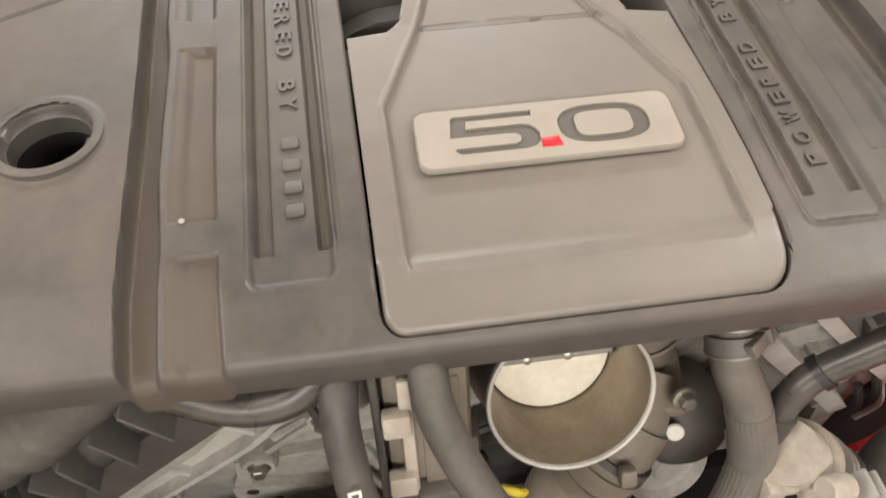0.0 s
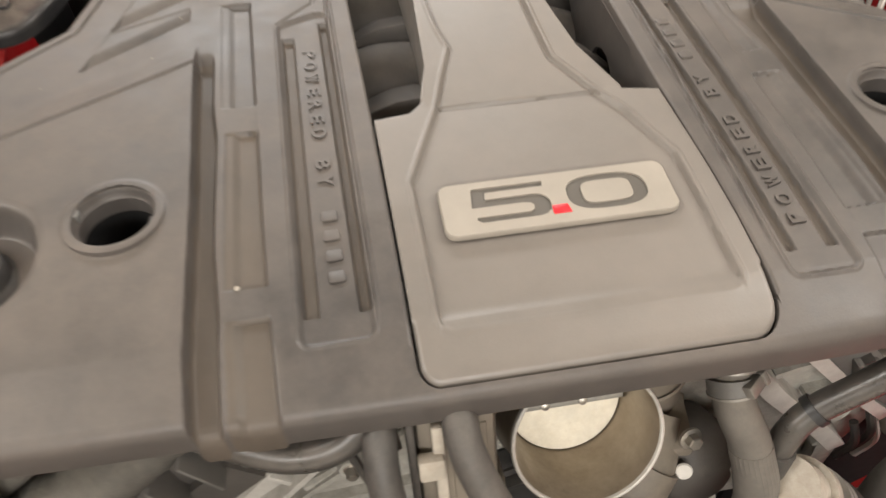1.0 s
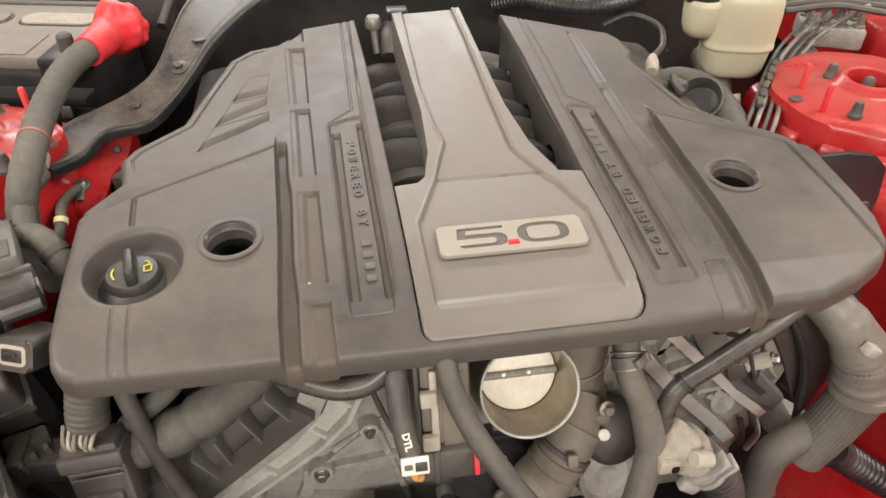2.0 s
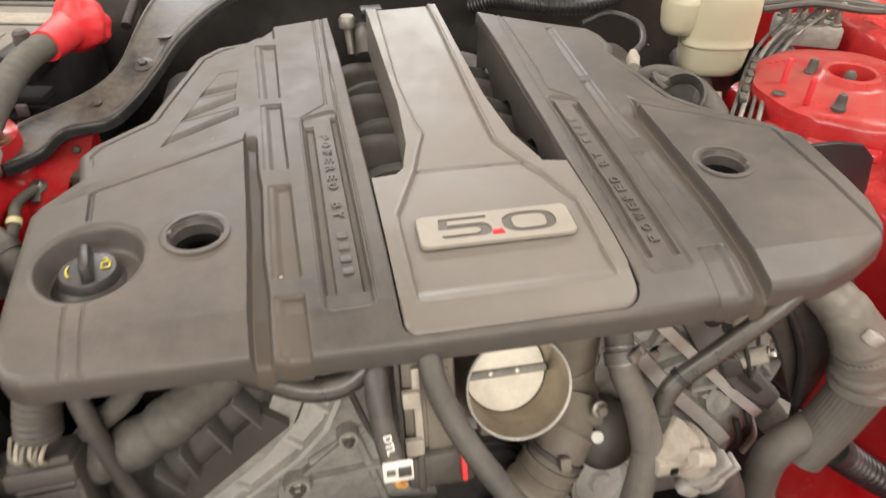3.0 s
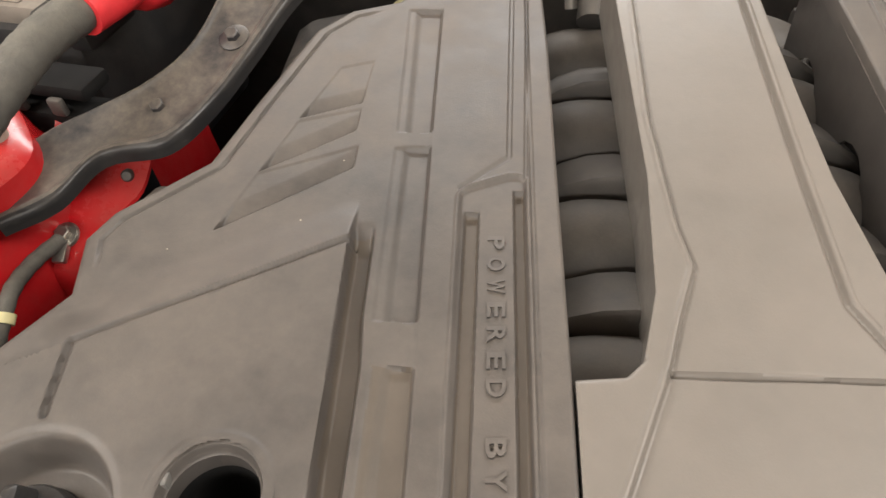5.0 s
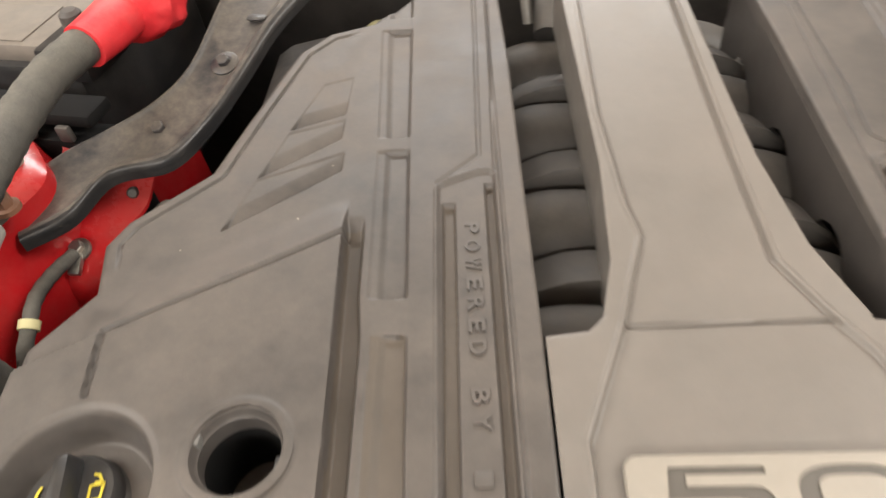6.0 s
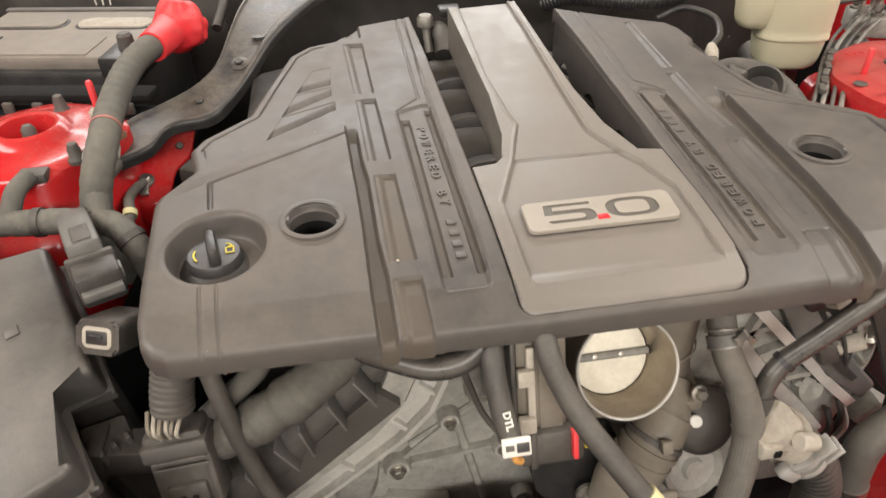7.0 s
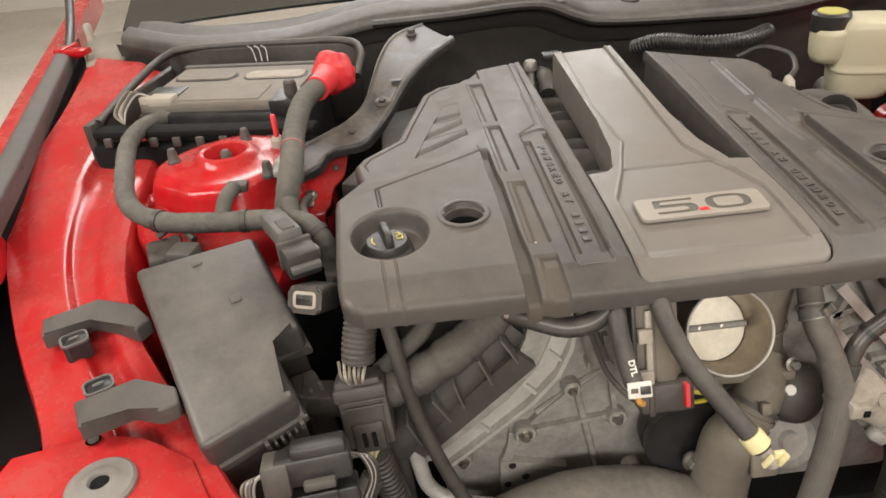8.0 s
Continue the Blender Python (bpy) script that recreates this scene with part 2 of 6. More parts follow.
def tube(points, r, n=14, steps=10, rib=0.0, pitch=0.006, r_end=None, flat=1.0, wobble=0.0, flute=0.0):
    """A hose along points. rib: depth of the rings of corrugated pipe."""
    line = spline(points, steps)
    if rib:
        length = sum((b - a).length for a, b in zip(line, line[1:]))
        count = max(8, int(length / pitch * 4))
        acc = [0.0]
        for a, b in zip(line, line[1:]):
            acc.append(acc[-1] + (b - a).length)
        even = []
        for k in range(count + 1):
            s = length * k / count
            i = max(0, min(len(line) - 2, next((j for j in range(len(acc) - 1) if acc[j + 1] >= s), len(acc) - 2)))
            f = (s - acc[i]) / max(1e-9, acc[i + 1] - acc[i])
            even.append(line[i].lerp(line[i + 1], f))
        line = even
    verts, faces = [], []
    side = None
    for k, p in enumerate(line):
        d = (line[min(k + 1, len(line) - 1)] - line[max(k - 1, 0)]).normalized()
        if side is None:
            side = d.orthogonal().normalized()
        side = (side - d * side.dot(d)).normalized()
        up = d.cross(side)
        rr = r if r_end is None else r + (r_end - r) * k / (len(line) - 1)
        if rib:
            rr -= rib * (0, 1, 1, 0)[k % 4]
        if wobble:
            rr *= 1 + wobble * (0.5 * noise.noise(p * 60) + 0.5 * noise.noise(p * 190))
        verts += [p + rr * (1 - flute * (i % 2)) * (math.cos(2 * math.pi * i / n) * side + flat * math.sin(2 * math.pi * i / n) * up) for i in range(n)]
    for k in range(len(line) - 1):
        for i in range(n):
            j = (i + 1) % n
            faces.append((k * n + i, k * n + j, (k + 1) * n + j, (k + 1) * n + i))
    faces.append(tuple(range(n))[::-1])
    faces.append(tuple(range((len(line) - 1) * n, len(line) * n)))
    return verts, faces


def ring_at(points, k, r, width, n=20):
    """A band round a hose, a k-th of its way along."""
    line = spline(points, 10)
    i = min(len(line) - 2, int(k * (len(line) - 1)))
    d = (line[i + 1] - line[i]).normalized()
    m = Matrix.Translation(line[i]) @ d.to_track_quat("Z", "Y").to_matrix().to_4x4()
    return moved(lathe([(r * 0.9, -width / 2), (r, -width / 2), (r, width / 2), (r * 0.9, width / 2)], n), m)


def toward(p, d):
    """The pose at p whose z looks along d."""
    return Matrix.Translation(p) @ Vector(d).to_track_quat("Z", "Y").to_matrix().to_4x4()


def hexbolt(r, h):
    return joined(lathe([(r * 1.5, 0), (r * 1.5, h * 0.25), (r * 1.1, h * 0.3)], 20), lathe([(r, h * 0.3), (r, h * 0.9), (r * 0.85, h)], 6))


def letters(text, size, depth):
    """Raised letters of the built-in font, centred, lying in the xy plane."""
    cu = bpy.data.curves.new("t", "FONT")
    cu.body, cu.size, cu.extrude, cu.align_x, cu.align_y = text, size, depth, "CENTER", "CENTER"
    cu.resolution_u, cu.offset = 3, 0.00028
    ob = new("t", cu)
    bpy.context.view_layer.update()
    me = bpy.data.meshes.new_from_object(ob.evaluated_get(bpy.context.evaluated_depsgraph_get()))
    out = [v.co.copy() for v in me.vertices], [list(p.vertices) for p in me.polygons]
    bpy.data.objects.remove(ob)
    bpy.data.curves.remove(cu)
    bpy.data.meshes.remove(me)
    return out


# ---- the garage ----
single("floor", box(14, 14, 0.1, 0, (0, 0, -0.05)), CONCRETE, "pale painted concrete garage floor", "floor", kind="structure")
for n_, (x, y, sx, sy) in (("wall_north", (0, 7.05, 14.2, 0.1)), ("wall_south", (0, -7.05, 14.2, 0.1)), ("wall_east", (7.05, 0, 0.1, 14)), ("wall_west", (-7.05, 0, 0.1, 14))):
    single(n_, box(sx, sy, 3.0, 0, (x, y, 1.5)), WALLPAINT, "plain off-white garage wall", "wall", kind="structure")
single("ceiling", box(14.2, 14.2, 0.1, 0, (0, 0, 3.06)), WALLPAINT, "plain off-white garage ceiling", "ceiling", kind="structure")

# ---- engine cover ----
RISE = ((-0.03, 0.968), (0.0, 0.972), (0.03, 0.981), (0.1, 0.989), (0.2, 0.996), (0.3, 1.002), (0.5, 1.018), (0.6, 1.026))


def rise(y):
    return np.interp(y, [a for a, _ in RISE], [b for _, b in RISE])


def along(points, n):
    """n places at even steps along a line of points, corners kept."""
    p = np.array(points, float)
    d = np.r_[0, np.cumsum(np.hypot(*np.diff(p, axis=0).T))]
    s = np.linspace(0, d[-1], n)
    for c in d[1:-1]:
        s[np.argmin(abs(s - c))] = c
    return np.stack([np.interp(s, d, p[:, 0]), np.interp(s, d, p[:, 1])], 1)


def off_line(x, y, a, b):
    """Distance from a line piece, signed to its left, and the way along it."""
    ax, ay = a
    dx, dy = b[0] - ax, b[1] - ay
    t = ((x - ax) * dx + (y - ay) * dy) / (dx * dx + dy * dy)
    k = np.clip(t, 0, 1)
    d = np.hypot(x - ax - k * dx, y - ay - k * dy)
    s = np.sign((y - ay) * dx - (x - ax) * dy)
    return d, s, t


def line_off(x, y, points):
    return np.min([off_line(x, y, a, b)[0] for a, b in zip(points, points[1:])], 0)


def ramp(v, lo, hi):
    t = np.clip((v - lo) / (hi - lo), 0, 1)
    return t * t * (3 - 2 * t)


def groove(d, half, depth):
    return -depth * (1 - ramp(d, half * 0.4, half))


def sheet(left, right, height, nu, nv, round_=0.006, skirt=0.022, square=(), holes=(), tall=0):
    """A moulded shell between two side lines, with a height over plan, rounded rim and turned-down edge."""
    a, b = along(left, nv), along(right, nv)
    u = np.linspace(0, 1, nu)[None, :, None]
    p = a[:, None] * (1 - u) + b[:, None] * u
    x, y = p[..., 0], p[..., 1]
    edge = np.concatenate([a, b[::-1], a[:1]])
    edge = edge[np.r_[True, np.hypot(*np.diff(edge, axis=0).T) > 1e-7]]
    d, k = np.full(x.shape, 9.0), np.zeros(x.shape)
    outline = list(left) + list(right)[::-1] + [left[0]]
    for q, r in zip(outline, outline[1:]):
        if any(abs(q[0] - a) < 1e-6 and abs(r[0] - a) < 1e-6 and max(q[1], r[1]) < 0.0201 for a in square):
            continue
        e = off_line(x, y, q, r)[0]
        inner = abs(q[0]) < 0.115 and abs(r[0]) < 0.115 and abs(q[1] - r[1]) > 0.02
        d, k = np.minimum(d, e), np.maximum(k, np.clip(1 - e / (0.3 * round_ if inner else round_), 0, 1) * (0.55 if inner else 1.0))
    z = height(x, y, d) - round_ * (1 - np.sqrt(np.maximum(0, 1 - k * k)))
    verts = np.stack([x, y, z], -1).reshape(-1, 3)
    idx = np.arange(nu * nv).reshape(nv, nu)
    faces = np.stack([idx[:-1, :-1], idx[:-1, 1:], idx[1:, 1:], idx[1:, :-1]], -1).reshape(-1, 4)
    for hx, hy, hr in holes:
        mid = verts[faces].mean(1)
        faces = faces[np.hypot(mid[:, 0] - hx, mid[:, 1] - hy) > hr]
    loop = np.r_[idx[0, :], idx[1:, -1], idx[-1, -2::-1], idx[-2:0:-1, 0]]
    low = verts[loop].copy()
    low[:, 2] -= np.where(low[:, 1] > 0.15, tall or skirt, skirt)
    n = len(verts)
    nxt = np.roll(np.arange(len(loop)), -1)
    walls = np.stack([loop, n + np.arange(len(loop)), n + nxt, loop[nxt]], -1)
    return np.concatenate([verts, low]), faces.tolist() + walls.tolist()


COILS = {-1: (0.2255, 0.113), 1: (0.2215, 0.1365)}
CAP = (0.2985, 0.0955)


def side_lines(sign, x, y):
    """The moulded lines of a side panel: lettering tray, slots, stepped trough, and the valley beside the raised field."""
    if sign < 0:
        inner, outer = 0.1003 + 0.028 * (y - 0.028), 0.1347 + 0.026 * (y - 0.028)
        slots = ((0.1036, 0.1108, 0.0028, 0.278), (0.1293, 0.1346, 0.0036, 0.263))
        back = 0.288 - 0.42 * np.maximum(0, x - 0.1165)
    else:
        inner, outer = 0.1055 + 0.0 * y, 0.1418 - 0.038 * (y - 0.026)
        slots = ((0.1122, 0.1078, 0.0026, 0.276), (0.1345, 0.1292, 0.0030, 0.266))
        back = 0.283 - 0.42 * np.maximum(0, x - 0.112)
    slot = np.full(np.shape(x), -1.0)
    for c0, c1, half, far in slots:
        c = c0 + (c1 - c0) * (y - 0.042) / 0.23
        slot = np.maximum(slot, np.minimum(half - abs(x - c), np.minimum(y - 0.042, far - y)))
    if sign < 0:
        a = np.interp(y, [-0.02, 0.046, 0.117, 0.174, 0.31, 0.44, 0.5], [0.145, 0.148, 0.1515, 0.1535, 0.159, 0.163, 0.165])
        b = np.interp(y, [-0.02, 0.043, 0.173, 0.2, 0.307, 0.438, 0.5], [0.170, 0.171, 0.1735, 0.1765, 0.180, 0.1865, 0.189])
    else:
        a = np.interp(y, [-0.02, 0.05, 0.175, 0.34, 0.5], [0.148, 0.152, 0.150, 0.150, 0.153])
        b = np.interp(y, [-0.02, 0.05, 0.154, 0.19, 0.24, 0.5], [0.1755, 0.1765, 0.171, 0.170, 0.1635, 0.162])
    trough = np.minimum(x - a, b - x)
    block = np.max([np.minimum(y - lo, hi - y) for lo, hi in ((0.045, 0.063), (0.174, 0.197), (0.309, 0.322), (0.440, 0.456))], 0)
    edge = np.interp(y, [-0.02, 0.023, 0.116, 0.245], [0.1845, 0.1862, 0.1872, 0.1925]) if sign < 0 else np.interp(y, [-0.02, 0.03, 0.08, 0.174, 0.25], [0.189, 0.190, 0.191, 0.1885, 0.187])
    valley = np.minimum(x - (b + np.interp(y, [0.05, 0.09], [0.0015, 0.004])), edge - x)
    return inner, outer, back, slot, b, trough, block, edge, valley


def bare(sign):
    """Where a side panel takes the darker brown material: slots, trough and valley."""
    def mask(x0, y):
        x = sign * x0
        inner, outer, back, slot, b, trough, block, edge, valley = side_lines(sign, x, y)
        # of the trough, only the front stretch on the left panel turns darker
        worn = (trough > 0.0012) & (block < 0) & (y < 0.19) & (sign < 0)
        return (slot > 0.0002) | worn | ((valley > 0.0004) & (y < 0.246))

    return mask


def side_height(sign):
    def height(x0, y, d):
        x = sign * x0
        z = rise(y)
        # lettering tray with its two slots
        inner, outer, back, slot, b, trough, block, edge, valley = side_lines(sign, x, y)
        gap = np.stack([x - inner, outer - x, y - 0.0265, back - y])
        two = np.sort(gap, 0)
        inside = np.where(two[1] < 0.005, 0.005 - np.hypot(0.005 - two[0], 0.005 - two[1]), two[0])
        z = z + 0.0008 * (1 - ramp(abs(inside + 0.0011), 0.0003, 0.0013)) - 0.0016 * ramp(inside, 0, 0.0018)
        z = z - 0.0036 * ramp(slot, -0.0007, 0.0010)
        # inner rib line and the creases behind the tray
        z = z + groove(abs(x - (inner - 0.0032)), 0.0014, 0.0009) * ramp(y, 0.03, 0.06)
        if sign < 0:
            seam = np.minimum(line_off(x, y, [(0.1185, 0.51), (0.1165, 0.302), (0.141, 0.279)]), line_off(x, y, [(0.1085, 0.51), (0.1075, 0.285)]) + 0.0004)
        else:
            seam = line_off(x, y, [(0.107, 0.50), (0.112, 0.345), (0.1105, 0.300), (0.128, 0.282), (0.134, 0.271)])
        z = z + groove(seam, 0.0018, 0.0013 if sign > 0 else 0.0010)
        # stepped trough
        deep = (0.0036 if sign < 0 else 0.0028) * (1 - 0.9 * ramp(block, -0.0006, 0.0006))
        z = z - deep * ramp(trough, -0.0004, 0.0024) * (0.3 + 0.7 * ramp(b - x, 0.004, 0.010))
        # valley beside the raised field, and the field itself
        z = z - 0.0064 * ramp(valley, -0.001, 0.0022) * ramp(0.256 - y, 0, 0.02)
        corner, tip, low = ((0.1925, 0.2405), (0.3105, 0.179), (0.307, 0.143)) if sign < 0 else ((0.1885, 0.247), (0.2955, 0.182), (0.305, 0.03))
        back = off_line(x, y, corner, tip)
        z = z + 0.0056 * ramp(x - edge, -0.0008, 0.0010) * ramp(-back[0] * back[1], -0.03, 0.004)
        z = z + groove(line_off(x, y, [corner, tip, low]), 0.0026, 0.0030)
        # line that follows the outer rim
        z = z + groove(abs(d - 0.0115), 0.0018, 0.0018) * ramp(y, 0.22, 0.24) * ramp(x, 0.2, 0.22)
        if sign < 0:
            for fin in (((0.2665, 0.249), (0.2005, 0.294), (0.200, 0.311), (0.2535, 0.2905)), ((0.253, 0.2915), (0.2035, 0.3235), (0.203, 0.342), (0.2395, 0.332)), ((0.239, 0.3345), (0.2035, 0.347), (0.2015, 0.386), (0.222, 0.380))):
                gaps = []
                for (px, py), (qx, qy) in zip(fin, fin[1:] + fin[:1]):
                    length = math.hypot(qx - px, qy - py)
                    gaps.append(((x - px) * (qy - py) - (y - py) * (qx - px)) / length)
                within = np.min(gaps, 0)
                z = z - (0.0005 + 0.0044 * np.clip(1 - gaps[0] / 0.013, 0, 1) ** 1.4) * ramp(within, -0.0003, 0.0010)
            z = z + groove(abs(abs(x - (0.2972 + 0.085 * (y - 0.005))) - 0.0060), 0.0016, 0.0014) * ramp(0.056 - y, 0, 0.004)
            rr = np.hypot(x - CAP[0], (y - CAP[1]) * 0.96)
            z = z - 0.019 * (1 - ramp(rr, 0.0315, 0.0385)) - 0.001 * (1 - ramp(rr, 0.038, 0.042))
        rr = np.hypot(x - COILS[sign][0], y - COILS[sign][1])
        z = z + 0.0008 * (1 - ramp(rr, 0.0245, 0.0275))
        # soft sag of a moulded part
        z = z + 0.0006 * np.sin(x * 31) * np.sin(y * 17)
        return z

    return height


engine_cover = thing("engine_cover", "dusty grey moulded plastic engine cover with red-dotted badge", "engine cover")
LEFT = [(-0.326, -0.003), (-0.337, 0.002), (-0.344, 0.011), (-0.3475, 0.027), (-0.350, 0.06), (-0.3545, 0.174), (-0.3285, 0.209), (-0.3355, 0.243), (-0.3265, 0.262), (-0.285, 0.301), (-0.271, 0.348), (-0.247, 0.421), (-0.226, 0.443), (-0.195, 0.453), (-0.167, 0.491)]
LEFT_IN = [(-0.0842, -0.006), (-0.0842, 0.02), (-0.0848, 0.06), (-0.0876, 0.178), (-0.095, 0.40), (-0.1015, 0.507)]
RIGHT = [(0.235, -0.003), (0.273, 0.010), (0.300, 0.024), (0.314, 0.042), (0.3215, 0.07), (0.320, 0.165), (0.309, 0.192), (0.294, 0.213), (0.277, 0.222), (0.237, 0.269), (0.222, 0.325), (0.209, 0.368), (0.217, 0.386), (0.213, 0.415), (0.203, 0.434)]
RIGHT_IN = [(0.0937, -0.006), (0.0937, 0.02), (0.0939, 0.068), (0.0915, 0.130), (0.0898, 0.178), (0.0892, 0.28), (0.0865, 0.40), (0.081, 0.499)]
masked_mat(part("side_panel", sheet(LEFT, LEFT_IN, side_height(-1), 430, 500, 0.007, 0.013, (-0.0842,), ((-COILS[-1][0], COILS[-1][1], 0.0218),)), COVER, engine_cover, "grey side panel with oil cap recess", 50), bare(-1), BROWN_BLACK)
masked_mat(part("side_panel", sheet(RIGHT_IN, RIGHT, side_height(1), 390, 500, 0.007, 0.013, (0.0937,), ((COILS[1][0], COILS[1][1], 0.0218),)), COVER, engine_cover, "grey side panel with lettering tray", 50), bare(1), BROWN_BLACK)

SPINE_L = [(-0.0575, 0.181), (-0.050, 0.213), (-0.0478, 0.28), (-0.0545, 0.43), (-0.0567, 0.478)]
SPINE_R = [(0.050, 0.218), (0.0395, 0.28), (0.0355, 0.33), (0.030, 0.417), (0.0258, 0.482)]


def bend(x, sign, w, h, n=7):
    """A rounded front corner that ends at side line x."""
    return [(x - sign * w * (1 - math.sin(radians(90 * i / n))), 0.0005 + h * (1 - math.cos(radians(90 * i / n)))) for i in range(n + 1)]


C_L = bend(-0.0826, -1, 0.009, 0.011) + [(-0.083, 0.03), (-0.0836, 0.062), (-0.0862, 0.171), (-0.0655, 0.173)] + SPINE_L
C_R = bend(0.0915, 1, 0.0155, 0.019) + [(0.0920, 0.035), (0.0923, 0.066), (0.0903, 0.125), (0.0880, 0.171), (0.0668, 0.175)] + SPINE_R
FIELD_L = ((0.0, 0.028, 0.117, 0.174, 0.200, 0.227, 0.25, 0.32, 0.6), (0.0700, 0.0700, 0.0712, 0.0485, 0.0410, 0.0320, 0.0370, 0.0435, 0.0455))
FIELD_R = ((0.0, 0.03, 0.114, 0.157, 0.177, 0.21, 0.285, 0.419, 0.5), (0.0790, 0.0790, 0.0775, 0.0610, 0.0485, 0.0305, 0.0260, 0.0205, 0.0150))


def centre_height(x0, y, d):
    z = rise(y) + 0.001 + np.maximum(0, rise(0.176) + 0.13 * (y - 0.176) - rise(y)) * (y > 0.176)
    z = z - 0.002 * np.clip((0.010 - y) / 0.010, 0, 1) ** 2
    side = np.minimum(np.interp(y, *FIELD_L) + x0, np.interp(y, *FIELD_R) - x0) * 0.93
    front = y - 0.0245
    r = 0.007
    line = np.where(np.maximum(side, front) < r, r - np.hypot(r - np.minimum(side, r), r - np.minimum(front, r)), np.minimum(side, front))
    inside = np.minimum(side, front * 0.11)
    crease = 0.35 + 0.65 * ramp(front - side, -0.004, 0.004)
    z = z + 0.0008 * crease * (1 - ramp(abs(line + 0.0014), 0.0003, 0.0020)) - 0.0032 * ramp(inside, -0.0004, 0.0013)
    z = z + 0.0010 * ramp(y, 0.174, 0.176) * ramp(inside, 0, 0.003) - 0.003 * (1 - ramp(abs(y - 0.1755), 0.0006, 0.0014)) * ramp(inside, -0.001, 0.001)
    return z + 0.0004 * np.sin(x0 * 23) * np.cos(y * 13)


part("centre_panel", sheet(C_L, C_R, centre_height, 190, 420, 0.0028, 0.012, tall=0.05), CENTRE, engine_cover, "lighter grey centre panel with raised spine", 50)


def lip_height(x, y, d):
    """Flush with the side panels, hollowed out under the centre panel."""
    xl = np.interp(y, [q[1] for q in C_L[:9]], [q[0] for q in C_L[:9]])
    xr = np.interp(y, [q[1] for q in C_R[:9]], [q[0] for q in C_R[:9]])
    rim = line_off(x, y, C_L[8::-1] + C_R[:9])
    within = np.minimum(np.minimum(x - xl, xr - x), y - 0.0005) > 0
    return rise(y) - 0.006 * ramp(np.where(within, rim, -rim), -0.0016, -0.0004)


part("front_lip", sheet([(-0.0842, -0.006), (-0.0842, 0.02)], [(0.0937, -0.006), (0.0937, 0.02)], lip_height, 420, 70, 0.007, 0.013, (-0.0842, 0.0937)), COVER, engine_cover)


def badge_z(y):
    return float(rise(y)) - 0.0012


badge_pose = Matrix.Translation((0.0033, 0.0917, badge_z(0.0917))) @ pose(0, 0, 0, 4.6) @ Matrix.Diagonal((0.962, 0.92, 1, 1))


def rounded(w, h, r, n=5):
    out = []
    for cx, cy, a0 in ((w / 2 - r, h / 2 - r, 0), (-w / 2 + r, h / 2 - r, 90), (-w / 2 + r, -h / 2 + r, 180), (w / 2 - r, -h / 2 + r, 270)):
        out += [(cx + r * math.cos(radians(a0 + 90 * i / n)), cy + r * math.sin(radians(a0 + 90 * i / n))) for i in range(n + 1)]
    return out


def strip(points, half, z0, z1):
    """A flat band along a line, of even width, as a solid."""
    p = [Vector((*q, 0)) for q in points]
    l, r = [], []
    for i, q in enumerate(p):
        d0 = (q - p[i - 1]).normalized() if i else (p[1] - q).normalized()
        d1 = (p[i + 1] - q).normalized() if i < len(p) - 1 else d0
        n0 = Vector((-d0.y, d0.x, 0))
        n1 = Vector((-d1.y, d1.x, 0))
        m = (n0 + n1).normalized()
        k = half / max(0.5, m.dot(n0))
        l.append(q + m * k)
        r.append(q - m * k)
    n = len(p)
    verts = [(v.x, v.y, z) for z in (z0, z1) for side in (l, r) for v in side]
    faces = []
    for i in range(n - 1):
        faces += [(2 * n + i, 2 * n + i + 1, 3 * n + i + 1, 3 * n + i)[::-1], (i, i + 1, n + i + 1, n + i), (i, 2 * n + i, 2 * n + i + 1, i + 1)[::-1], (n + i, n + i + 1, 3 * n + i + 1, 3 * n + i)[::-1]]
    faces += [(0, n, 3 * n, 2 * n), (n - 1, 2 * n - 1, 4 * n - 1, 3 * n - 1)[::-1]]
    return verts, faces


def arc(cx, cy, rx, ry, a0, a1, n=8):
    return [(cx + rx * math.cos(radians(a0 + (a1 - a0) * i / n)), cy + ry * math.sin(radians(a0 + (a1 - a0) * i / n))) for i in range(n + 1)]


def squircle(cx, cy, w, h, power, n=40):
    out = []
    for i in range(n):
        c, q = math.cos(2 * math.pi * i / n), math.sin(2 * math.pi * i / n)
        out.append((cx + w * math.copysign(abs(c) ** (2 / power), c), cy + h * math.copysign(abs(q) ** (2 / power), q)))
    return out


FIVE = [(-0.0062, 0.0137), (-0.0455, 0.0137), (-0.0466, 0.0128), (-0.0482, -0.0008), (-0.0195, -0.0008), (-0.0158, -0.0015), (-0.0140, -0.0034), (-0.0144, -0.0062),
        (-0.0170, -0.0080), (-0.0462, -0.0080), (-0.0470, -0.0094), (-0.0440, -0.0120), (-0.0125, -0.0120), (-0.0080, -0.0108), (-0.0050, -0.0075), (-0.0046, -0.0022),
        (-0.0060, 0.0014), (-0.0088, 0.0041), (-0.0130, 0.0048), (-0.0400, 0.0048), (-0.0392, 0.0099), (-0.0066, 0.0099)]
ZERO_OUT, ZERO_IN = squircle(0.0280, 0.0006, 0.0228, 0.0132, 2.7), squircle(0.0280, 0.0006, 0.0142, 0.0084, 4.0)


